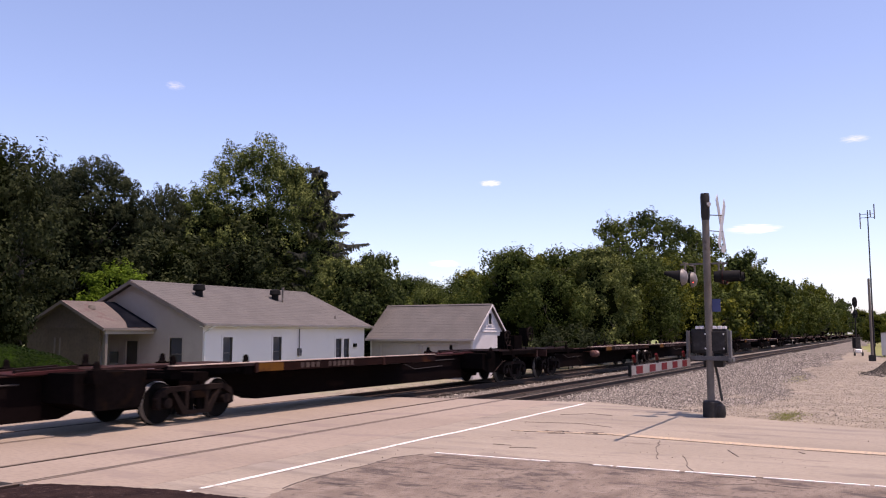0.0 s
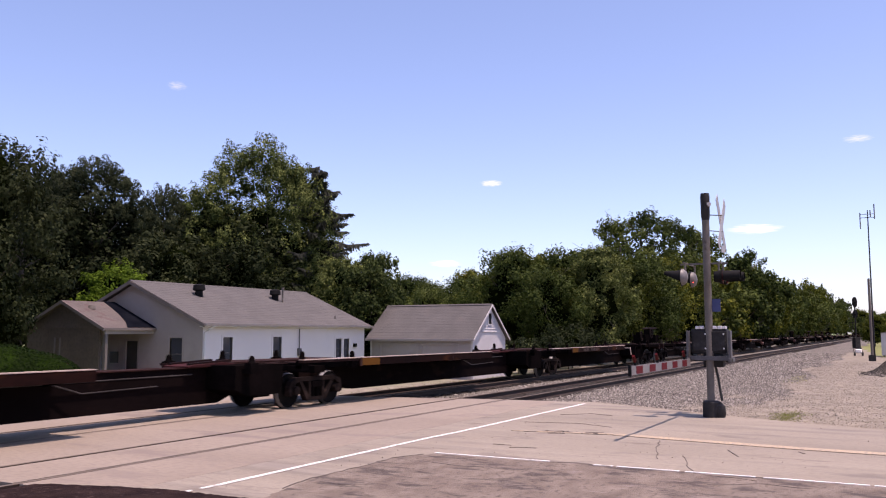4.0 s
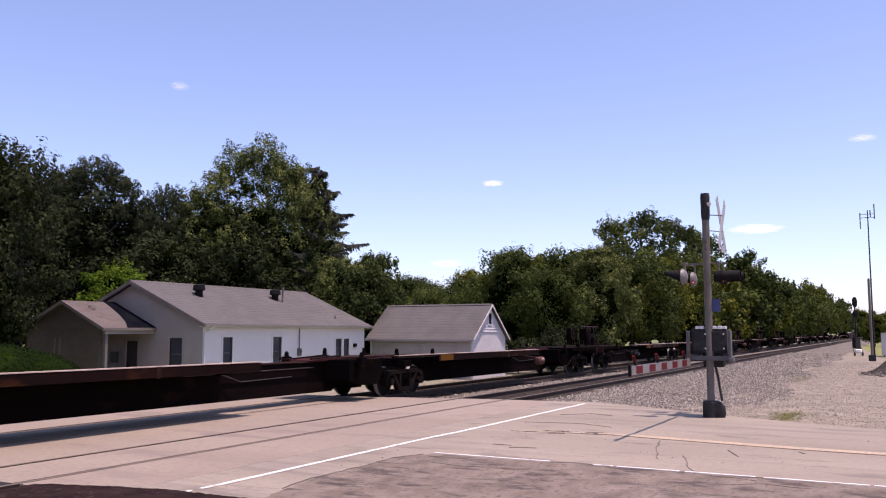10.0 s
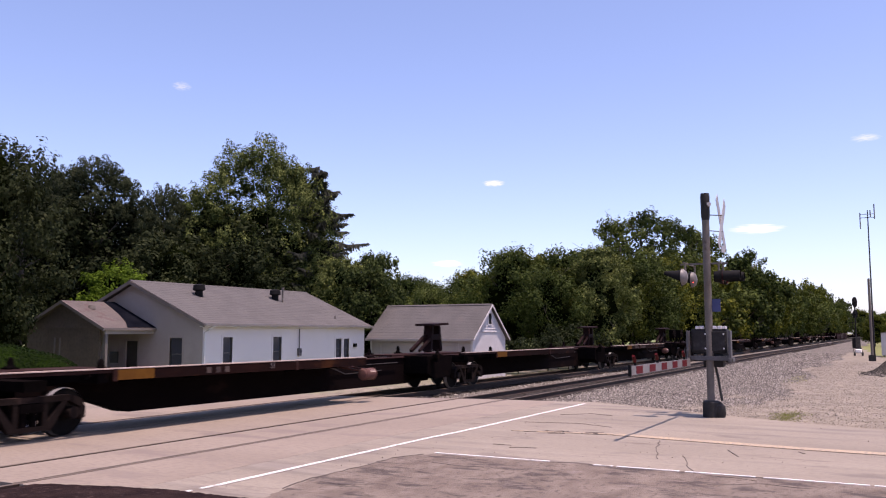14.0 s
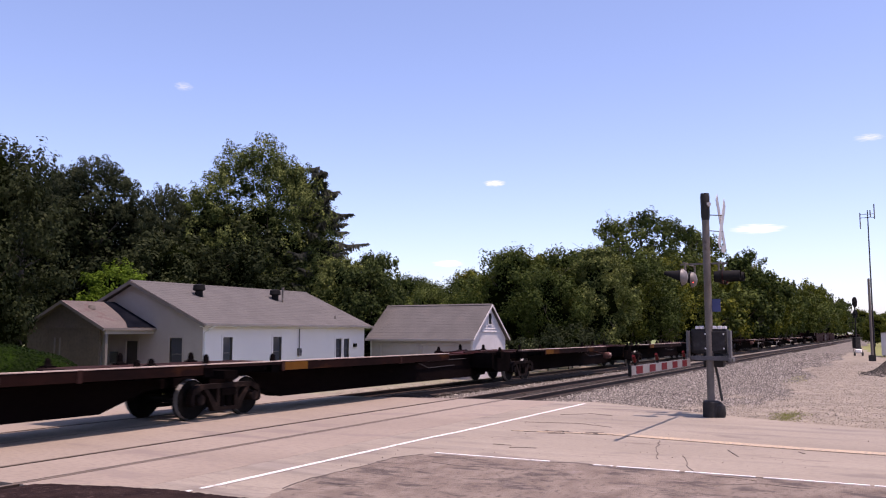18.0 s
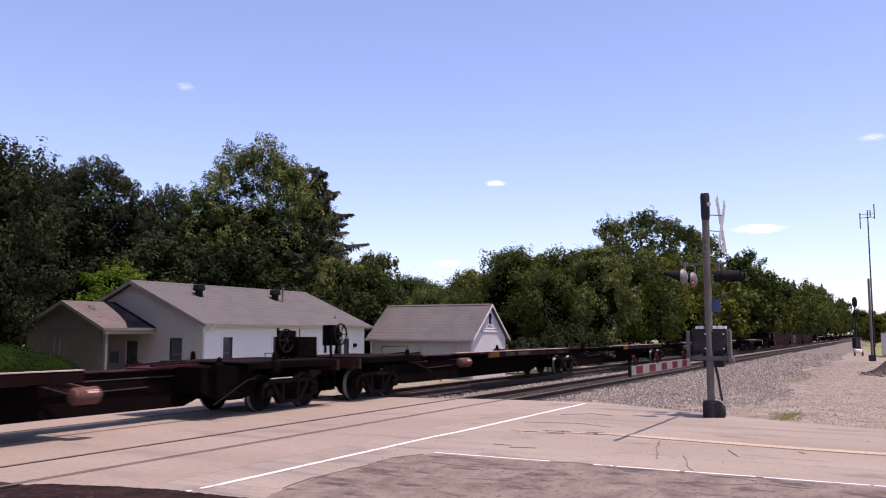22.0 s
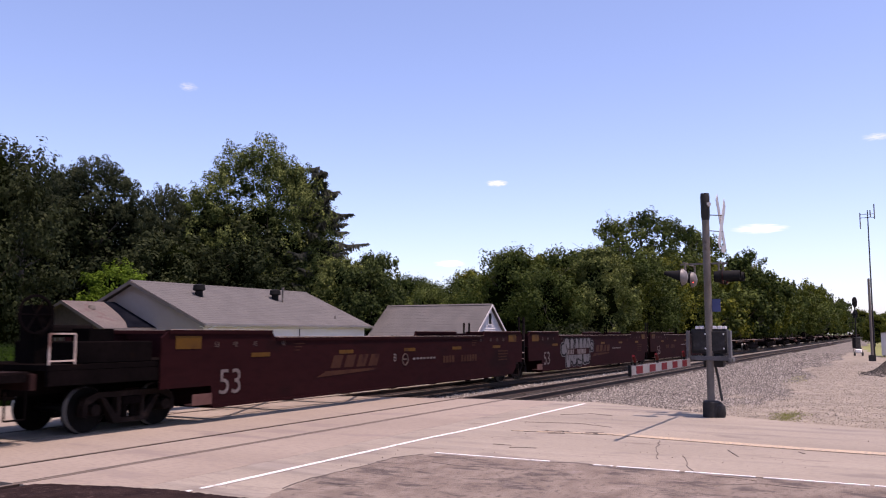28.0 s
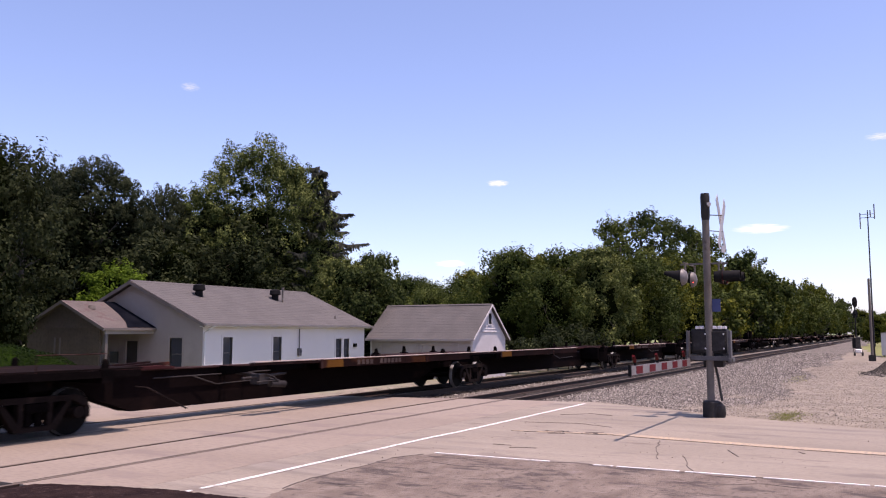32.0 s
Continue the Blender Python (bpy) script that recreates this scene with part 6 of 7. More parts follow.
def tread_mesh(y):
    sgn = 1 if y > 0 else -1
    return Shape().tube([(0, y - 0.05 * sgn, 0), (0, y + 0.05 * sgn, 0), (0, y + 0.075 * sgn, 0)], [WR, WR, WR - 0.012], 32, caps=False).mesh("tread", True)


def side_frame(y):
    """Cast side frame: arched top bar, jaws over the axles, sagging bottom bar and columns."""
    s = Shape()
    t = 0.085
    s.prism([(-1.16, 0.56), (-1.10, 0.70), (-0.86, 0.80), (0.86, 0.80), (1.10, 0.70), (1.16, 0.56), (1.02, 0.58), (0.80, 0.69), (-0.80, 0.69), (-1.02, 0.58)], "y", y - t, y + t)
    s.prism([(-1.17, 0.57), (-1.17, 0.36), (-1.06, 0.32), (-1.06, 0.60)], "y", y - t, y + t)
    s.prism([(1.17, 0.57), (1.17, 0.36), (1.06, 0.32), (1.06, 0.60)], "y", y - t, y + t)
    s.prism([(-0.76, 0.68), (-0.64, 0.68), (-0.30, 0.26), (0.30, 0.26), (0.64, 0.68), (0.76, 0.68), (0.42, 0.17), (-0.42, 0.17)], "y", y - t, y + t)
    for x in (-0.30, 0.30):
        s.box(x - 0.05, x + 0.05, y - t + 0.01, y + t - 0.01, 0.25, 0.69)
    return s.mesh("side_frame")


def bogie(x, label):
    b = thing("bogie", label, "train bogie", pose(x, FAR_TRACK, 0), group="bogies of the train")
    for y in (-0.99, 0.99):
        f = part("side_frame", shared(("frame", y), lambda: side_frame(y)), M["frame_steel"], b, "brown cast steel side frame")
        for xs in (-0.12, 0.10):
            part("spring", shared(("spring", y, xs), lambda: Shape().tube([(xs, y, 0.27), (xs, y, 0.52)], 0.075, 10).mesh("spring", True)), M["black"], f)
        part("spring_cap", shared(("cap", y), lambda: Shape().box(-0.24, 0.24, y - 0.12, y + 0.12, 0.52, 0.68).mesh("spring_cap")), M["black"], f)
        for xa in (-WB, WB):
            part("axle_box", shared(("box", y, xa), lambda: Shape().tube([(xa, y - 0.13, WR), (xa, y + 0.13, WR)], 0.115, 14).mesh("axle_box", True)), M["frame_steel"], f)
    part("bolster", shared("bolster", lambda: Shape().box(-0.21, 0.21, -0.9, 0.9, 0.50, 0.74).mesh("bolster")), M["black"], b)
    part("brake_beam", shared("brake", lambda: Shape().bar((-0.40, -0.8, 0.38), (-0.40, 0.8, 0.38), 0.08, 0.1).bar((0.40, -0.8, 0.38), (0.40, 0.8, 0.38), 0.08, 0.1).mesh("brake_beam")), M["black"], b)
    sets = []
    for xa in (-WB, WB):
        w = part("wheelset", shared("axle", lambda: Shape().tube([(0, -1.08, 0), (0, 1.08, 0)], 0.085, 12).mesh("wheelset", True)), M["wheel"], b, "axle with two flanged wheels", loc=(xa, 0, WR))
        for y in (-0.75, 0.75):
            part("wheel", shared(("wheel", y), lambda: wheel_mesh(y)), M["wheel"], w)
            part("tread", shared(("tread", y), lambda: tread_mesh(y)), M["tread"], w, "polished wheel tread")
        sets.append((w, xa))
    return b, sets


def side_sheet(L, y, sgn):
    """The side of a well: outline in x and z, pushed inwards by the sheet's thickness."""
    out = [(0.35, 0.80), (1.85, 0.80), (1.85, 0.35), (L - 1.30, 0.35), (L - 1.0, 0.62), (L - 1.0, 0.80), (L - 0.35, 0.80), (L - 0.35, 1.86), (L - 0.55, 2.0), (L - 3.9, 2.0), (L - 4.05, 1.83), (4.05, 1.83), (3.9, 2.0), (0.55, 2.0), (0.35, 1.86)]
    return Shape().prism(out, "y", y, y + 0.05 * sgn)


def low_unit(x, L, left_end, right_end, tank, hitch_l, hitch_r, mark, box_l, box_r, deck_from, posts_l=False, posts_r=False):
    """A spine wagon: one deep narrow centre girder between two bogies, with a trailer deck carried out from it on one side; deck_from is where the deck's edge beam begins."""
    u = thing("spine_wagon", "low grimy black spine wagon with a rust-streaked side deck, empty", "spine wagon", pose(x, FAR_TRACK, 0), group="low spine wagons of the train")
    key = ("low", round(L, 2), round(deck_from, 2))
    d0, d1, thin = deck_from, deck_from + 8.95, deck_from - 2.6
    girder = [(0.25, 0.72), (1.65, 0.70), (2.95, 0.27), (L - 2.95, 0.27), (L - 1.65, 0.70), (L - 0.25, 0.72), (L - 0.25, 1.13), (0.25, 1.13)]
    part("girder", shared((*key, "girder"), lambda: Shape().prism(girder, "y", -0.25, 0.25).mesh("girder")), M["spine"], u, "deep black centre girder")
    part("top_flange", shared((*key, "flange"), lambda: Shape().box(0.3, L - 0.3, -0.30, 0.30, 1.1305, 1.155).mesh("top_flange")), M["deckrust"], u)
    # the deck on the near side, its edge beam, and the arms under it
    part("deck_plate", shared((*key, "deck"), lambda: Shape().box(d0, d1, -1.44, -0.302, 1.165, 1.19).mesh("deck_plate")), M["deckrust"], u, "rusty trailer deck plate")
    part("side_chord", shared((*key, "chord"), lambda: Shape().prism([(-1.47, 1.045), (-1.53, 1.045), (-1.53, 1.262), (-1.36, 1.262), (-1.36, 1.235), (-1.47, 1.225)], "x", d0, d1).mesh("side_chord")), M["chord"], u, "rusty brown deck edge with faded yellow")
    part("thin_chord", shared((*key, "thin"), lambda: Shape().box(thin, d0 - 0.002, -1.515, -1.36, 1.192, 1.252).mesh("thin_chord")), M["deckrust"], u, "thin edge of the deck")
    # thin strip coloured bright for the sun along the deck edge
    part("chord_lip", shared((*key, "lip"), lambda: Shape().box(thin, d1, -1.538, -1.36, 1.2625, 1.282).mesh("chord_lip")), M["lip"], u, "bare-metal edge of the deck with sunlight painted in")
    arms = 7
    for k in range(arms):
        xa = thin + 0.2 + (d1 - thin - 0.4) * k / (arms - 1)
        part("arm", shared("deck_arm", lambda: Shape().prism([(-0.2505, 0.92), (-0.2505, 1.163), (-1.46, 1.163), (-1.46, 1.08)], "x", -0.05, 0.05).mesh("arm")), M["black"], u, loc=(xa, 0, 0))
    for xp in (d0 + 0.06, d1 - 3.2):
        part("bracket", shared("chord_bracket", lambda: Shape().box(-0.055, 0.055, -1.545, -1.531, 1.03, 1.27).mesh("bracket")), M["deckrust"], u, "weathered bracket on the deck edge", loc=(xp, 0, 0))
    # narrow deck on the far side near each bogie
    for fa, fb in ((thin if thin < 0 else 0.3, 2.9), (L - 3.2, L - 0.3)):
        part("far_deck", shared((*key, "fdeck", round(fa, 2)), lambda: Shape().box(fa, fb, 0.302, 1.46, 1.15, 1.21).mesh("far_deck")), M["deckrust"], u)
    # guide posts and the cross arms that carry them
    for xp, h in ((1.25, 0.17), (L - 1.05, 0.2), (L - 3.0, 0.13)):
        part("cross_arm", shared(("xarm",), lambda: Shape().box(-0.14, 0.14, -1.46, 1.46, 1.0, 1.128).mesh("cross_arm")), M["black"], u, loc=(xp, 0, 0))
        for yy in (-1.36, 1.36):
            part("guide_post", shared(("cone", h), lambda: Shape().box(-0.14, 0.14, -0.10, 0.10, -0.1, 0.10).tube([(0, 0, 0.10), (0, 0, 0.14), (0, 0, 0.10 + h), (0, 0, 0.14 + h)], [0.10, 0.075, 0.06, 0.03], 8).mesh("guide_post")), M["black"], u, "black container guide post", loc=(xp, yy, 1.15))
    for xp in (d0 + 3.7, d1 - 0.9) if deck_from > 4 else ():
        part("guide_post", shared(("cone", 0.11), lambda: Shape().box(-0.14, 0.14, -0.10, 0.10, -0.06, 0.08).tube([(0, 0, 0.08), (0, 0, 0.12), (0, 0, 0.19), (0, 0, 0.22)], [0.10, 0.075, 0.06, 0.03], 8).mesh("guide_post")), M["black"], u, "low black guide post on the deck", loc=(xp, -0.9, 1.20))
    for a, b, end in ((0.3, 2.2, left_end), (L - 2.2, L - 0.3, right_end)):
        lo, hi = (a, b)
        if end:
            lo, hi = (-1.55, b) if a < 1 else (a, L + 1.55)
            part("end_platform", shared((*key, "plat", lo, hi), lambda: Shape().box(lo, hi, -1.35, 1.35, 1.24, 1.275).mesh("end_platform")), M["platform"], u, "grimy steel deck over the bogie")
            part("centre_sill", shared((*key, "csill", lo, hi), lambda: Shape().box(min(lo, a), 0.249 if a < 1 else hi, -0.4, 0.4, 0.78, 1.239).mesh("centre_sill") if a < 1 else Shape().box(L - 0.249, hi, -0.4, 0.4, 0.78, 1.239).mesh("centre_sill")), M["black"], u)
            for yb in (-1.44, 1.36):
                part("side_beam", shared((*key, "sbeam", lo, hi, yb), lambda: Shape().box(lo + 0.121, hi - 0.121, yb, yb + 0.08, 1.10, 1.237).mesh("side_beam")), M["black"], u)
    part("bolster_arm", shared("barm", lambda: Shape().box(-0.22, 0.245, -1.15, 1.15, 0.90, 1.09).mesh("bolster_arm")), M["black"], u)
    # a trailer hitch folded down on the girder's bare end
    hx = L - 4.6 if deck_from < 4 else 1.9
    if not (hitch_l or hitch_r):
        fh = part("folded_hitch", shared(("fold",), lambda: Shape().prism([(0.5, 1.157), (2.1, 1.157), (2.1, 1.21), (1.7, 1.25), (0.7, 1.22), (0.5, 1.19)], "y", -0.40, 0.40).mesh("folded_hitch")), M["redhitch"], u, "dull red trailer hitch folded down flat", bevel=0.01, loc=(hx, 0, 0))
        part("strut", shared(("foldstrut",), lambda: Shape().bar((0.6, -0.30, 1.22), (2.0, -0.30, 1.28), 0.09, 0.07).bar((0.6, 0.30, 1.22), (2.0, 0.30, 1.28), 0.09, 0.07).mesh("strut")), M["hitch"], fh, loc=(0, 0, 0))
    if deck_from < 4:
        # added solid black box in place of the shade beside the girder's end
        part("end_box", shared(("ebox",), lambda: Shape().prism([(-3.35, 0.62), (-2.9, 0.45), (-1.75, 0.45), (-1.60, 0.75), (-1.60, 1.19), (-3.35, 1.19)], "y", -1.18, -0.2505).mesh("end_box")), M["black"], u, "black box that stands for the shaded recess at the girder's end", loc=(L, 0, 0))
    # pipes along the girder
    px = thin - 0.4 if deck_from > 4 else d1 + 0.3
    rod = Shape().tube([(px - 1.6, -0.33, 0.96), (px + 3.4, -0.33, 0.99)], 0.018, 6).tube([(px - 0.4, -0.33, 0.96), (px + 0.3, -0.40, 0.74), (px + 2.3, -0.40, 0.78)], 0.016, 6)
    part("pipe", shared((*key, "rod"), lambda: rod.mesh("pipe", True)), M["pipe"], u, "thin brake pipes along the girder")
    if right_end and mark == "53":
        part("lever", shared((*key, "lever"), lambda: Shape().bar((L - 5.50, -1.47, 1.13), (L - 5.30, -1.47, 0.72), 0.03, 0.10).bar((L - 5.50, -1.47, 1.11), (L - 5.50, -0.26, 1.11), 0.05, 0.05).mesh("lever")), M["lip"], u, "pale slanting release lever")
    if tank:
        tx, tz, hl = (tank - 0.08, 0.94, 0.37) if deck_from > 4 else (tank, 0.80, 0.31)
        t = part("air_tank", shared(("tank", round(tx, 2), tz), lambda: Shape().tube([(tx - hl, -1.58, tz), (tx - hl + 0.02, -1.58, tz), (tx - hl + 0.07, -1.58, tz), (tx + hl - 0.07, -1.58, tz), (tx + hl - 0.02, -1.58, tz), (tx + hl, -1.58, tz)], [0.05, 0.13, 0.165, 0.165, 0.13, 0.05], 20).mesh("air_tank", True)), M["tank"], u, "pinkish primer-red air tank")
        for xs in (tx - 0.22, tx + 0.22):
            part("strap", shared(("strap", round(xs, 2), tz), lambda: Shape().ring((xs, -1.58, tz), "x", 0.168, 0.02).bar((xs, -1.44, tz + 0.1), (xs, -0.2502, 1.05), 0.05, 0.05).mesh("strap")), M["tank"], t)
        part("tag", shared(("tag", round(tx, 2), tz), lambda: Shape().add([(tx + sx, -1.58 - 0.167 * math.cos(q), tz + 0.167 * math.sin(q)) for q in (0.35, 0.75) for sx in (-0.05, 0.2)] + [(tx + sx, -1.58 - 0.163 * math.cos(q), tz + 0.163 * math.sin(q)) for q in (0.35, 0.75) for sx in (-0.05, 0.2)], [(0, 1, 3, 2), (4, 6, 7, 5), (0, 4, 5, 1), (2, 3, 7, 6), (0, 2, 6, 4), (1, 5, 7, 3)]).mesh("tag")), M["lip"], t, "pale worn data plate")
    elif deck_from > 4:
        vx = px + 0.6
        def gear():
            g = Shape().box(vx, vx + 0.34, -1.50, -1.22, 0.74, 0.98).tube([(vx - 0.5, -1.40, 0.90), (vx + 1.1, -1.40, 0.96)], 0.03, 8).tube([(vx + 0.45, -1.45, 0.74), (vx + 1.0, -1.45, 0.70)], 0.085, 10)
            g.tube([(vx + 0.2, -1.51, 0.98), (vx + 0.5, -1.53, 0.90), (vx + 0.7, -1.51, 0.76)], 0.02, 6).tube([(vx - 0.1, -1.50, 0.80), (vx + 0.7, -1.52, 0.82)], 0.02, 6)
            return g.bar((vx + 0.15, -1.23, 0.95), (vx + 0.15, -0.2502, 1.02), 0.06, 0.06).bar((vx + 0.8, -1.42, 0.77), (vx + 0.8, -0.2502, 1.0), 0.06, 0.06).mesh("valve_gear", True)
        part("valve_gear", shared((*key, "valve"), gear), M["pipe"], u, "brake valve and piping")
    if mark == "53":
        lettering("53", 0.26, M["stencil"], u, (d1 - 1.75, -1.534, 1.055))
    if mark:
        one = shared("stencil_mark", lambda: Shape().box(0, 0.14, -1.534, -1.5305, 1.085, 1.215).mesh("stencil_mark"))
        if mark == "short":
            lettering("53", 0.19, M["stencil"], u, (d0 + 4.7, -1.534, 1.075))
        for xb in [d0 + 2.55 + 0.29 * i for i in range(3)] if mark == "short" else [d0 + 1.75 + 0.22 * i for i in range(4)] + [d0 + 2.95 + 0.21 * i for i in range(6)]:
            part("stencil_mark", one, M["stencil" if mark == "short" else "dull"], u, "faded white stencilled mark", loc=(xb, 0, 0))
    part("yellow_mark", shared((*key, "ymark"), lambda: Shape().box(d0 + 0.12, d0 + 1.05, -1.5335, -1.5305, 1.05, 1.25).mesh("yellow_mark")), M["oldyellow"], u, "patch of rust-yellow paint")
    for h, xe, sg in ((hitch_l, 0.55, 1), (hitch_r, L - 0.85, -1)):
        if h:
            hitch(u, xe, sg)
    for end, xe, sg, bx in ((left_end, -1.30, 1, box_l), (right_end, L + 0.95, -1, box_r)):
        if end:
            coupler_end(u, xe, sg, bx, L, not (posts_l if sg > 0 else posts_r))
    for on, xa, xb in ((posts_l, -1.45, -0.78), (posts_r, L + 0.0, L + 0.55)):
        if on:
            for xx in (xa, xb):
                part("post", shared("epost", lambda: Shape().bar((0, -0.5, 1.276), (0, -0.5, 2.36), 0.07, 0.09).bar((0.12, -0.5, 1.95), (0.12, -0.5, 2.32), 0.02, 0.02).bar((0, -0.5, 2.31), (0.12, -0.5, 2.31), 0.02, 0.02).mesh("post")), M["black"], u, "black upright guide post", loc=(xx, 0, 0))
            part("brace", shared(("ebr", round(xb - xa, 2)), lambda: Shape().bar((0.0, -0.5, 1.75), (xb - xa, -0.5, 1.30), 0.05, 0.05).mesh("brace")), M["black"], u, loc=(xa, 0, 0))
    return u


def hitch(u, x, sg):
    """A trailer hitch stand: two legs, a top plate and a raking strut towards the wagon's middle."""
    h = part("hitch_stand", shared(("hitch", sg), lambda: Shape().box(-0.30 if sg > 0 else -0.33, 0.33 if sg > 0 else 0.30, -0.17, 0.17, 1.72, 1.92).mesh("hitch_stand")), M["hitch"], u, "dark red trailer hitch stand", bevel=0.012, loc=(x, 0, 0))
    for lo, hi in ((-0.38, -0.22), (0.40, 0.26)):
        part("leg", shared(("hleg", sg, lo), lambda: Shape().bar((lo * sg, 0, 1.31), (hi * sg, 0, 2.24), 0.34, 0.13).mesh("leg")), M["hitch"], h)
    for y, z, e, w in ((0.10, 1.90, 1.40, 0.11), (-0.12, 1.80, 1.20, 0.08)):
        part("strut", shared(("hstrut", sg, y), lambda: Shape().bar((0.30 * sg, y, z), (e * sg, y, 1.335), w, w).mesh("strut")), M["hitch"], h)
    part("hitch_plate", shared(("plate", sg), lambda: Shape().add([(-0.60, -0.40, 2.22), (0.50, -0.40, 2.27), (0.50, 0.40, 2.27), (-0.60, 0.40, 2.22), (-0.60, -0.40, 2.29), (0.50, -0.40, 2.35), (0.50, 0.40, 2.35), (-0.60, 0.40, 2.29)],
         [(0, 3, 2, 1), (4, 5, 6, 7), (0, 1, 5, 4), (1, 2, 6, 5), (2, 3, 7, 6), (3, 0, 4, 7)]).mesh("hitch_plate")), M["hitch"], h, "flat plate on top of the hitch")


def coupler_end(u, x, sg, with_box, L, with_stand=True):
    """Brake stand with a hand wheel, grab irons, coupler and steps at a set's outer end."""
    if with_stand:
        st = part("brake_stand", shared(("stand",), lambda: Shape().box(-0.20, 0.20, -0.16, 0.16, 1.55, 2.15).bar((-0.14, -0.1, 1.33), (-0.14, -0.1, 1.56), 0.06, 0.06).bar((0.14, -0.1, 1.33), (0.14, -0.1, 1.56), 0.06, 0.06).bar((-0.14, 0.1, 1.33), (-0.14, 0.1, 1.56), 0.06, 0.06).bar((0.14, 0.1, 1.33), (0.14, 0.1, 1.56), 0.06, 0.06).mesh("brake_stand")), M["black"], u, "black hand brake stand", loc=(x - (0.26 if sg < 0 else 0.16), -0.35, -0.12 if sg < 0 and with_box else 0.05))

        def wheel():
            s = Shape().ring((0, 0, 0), "y", 0.30, 0.04, 24)
            for k in range(6):
                a = math.pi * k / 3
                s.bar((0, 0, 0), (0.30 * math.cos(a), 0, 0.30 * math.sin(a)), 0.025, 0.025)
            return s.tube([(0, -0.04, 0), (0, 0.14, 0)], 0.05, 8).mesh("brake_wheel")
        part("brake_wheel", shared("bwheel", wheel), M["frame_steel"], st, "spoked hand brake wheel", loc=(-0.34 if sg < 0 else 0.12, -0.26, 1.88))
        part("post", shared("stand_post", lambda: Shape().bar((0, 0, 1.276), (0, 0, 2.12), 0.05, 0.05).mesh("post")), M["black"], st, loc=(-0.62 if sg < 0 and with_box else 0.3 if sg < 0 else -0.27, -0.2, -0.05 if not with_box else 0.1))
    ga, gb, gz = (-2.35, -2.0, 1.47) if sg < 0 else (1.05, 2.6, 1.56)
    part("grab_iron", shared(("grab", sg), lambda: Shape().tube([(ga, -1.35, 1.2), (ga, -1.35, gz), (gb, -1.35, gz), (gb, -1.35, 1.2)], 0.014, 6).mesh("grab_iron")), M["deckrust"], u, "thin grab iron", loc=(x, 0, 0))
    if with_box:
        part("battery_box", shared(("bbox",), lambda: Shape().box(-0.42, 0.42, -0.5, 0.3, 1.315, 1.86).mesh("battery_box")), M["black"], u, "square black equipment box", bevel=0.015, loc=(x + 0.09 if sg < 0 else x + 0.75, -0.3, 0))
    end = -1.55 if sg > 0 else L + 1.55
    part("end_sill", shared(("esill",), lambda: Shape().box(-0.06, 0.06, -1.45, 1.45, 0.95, 1.24).mesh("end_sill")), M["deckrust"], u, loc=(end, 0, 0))
    part("coupler", shared(("coup", sg), lambda: Shape().box(-0.02, 0.55, -0.11, 0.11, 0.76, 0.98).box(-0.06, 0.12, -0.2, 0.2, 0.70, 1.02).mesh("coupler") if sg > 0 else Shape().box(-0.55, 0.02, -0.11, 0.11, 0.76, 0.98).box(-0.12, 0.06, -0.2, 0.2, 0.70, 1.02).mesh("coupler")), M["frame_steel"], u, "knuckle coupler", loc=(end - 0.5 * sg, 0, 0))
    part("stirrup", shared(("stirrup",), lambda: Shape().bar((-0.2, -1.4, 0.45), (0.2, -1.4, 0.45), 0.05, 0.03).bar((-0.2, -1.4, 0.45), (-0.2, -1.4, 0.96), 0.03, 0.03).bar((0.2, -1.4, 0.45), (0.2, -1.4, 0.96), 0.03, 0.03).mesh("stirrup")), M["black"], u, "step below the deck", loc=(end + 0.3 * sg, 0, 0))
    part("brake_rod", shared(("brod", sg), lambda: Shape().tube([(3.3 * sg, -1.5, 0.36), (2.2 * sg, -1.5, 0.86), (1.9 * sg, -1.5, 0.9)], 0.016, 6).mesh("brake_rod", True)), M["frame_steel"], u, loc=(0 if sg > 0 else L, 0, 0))


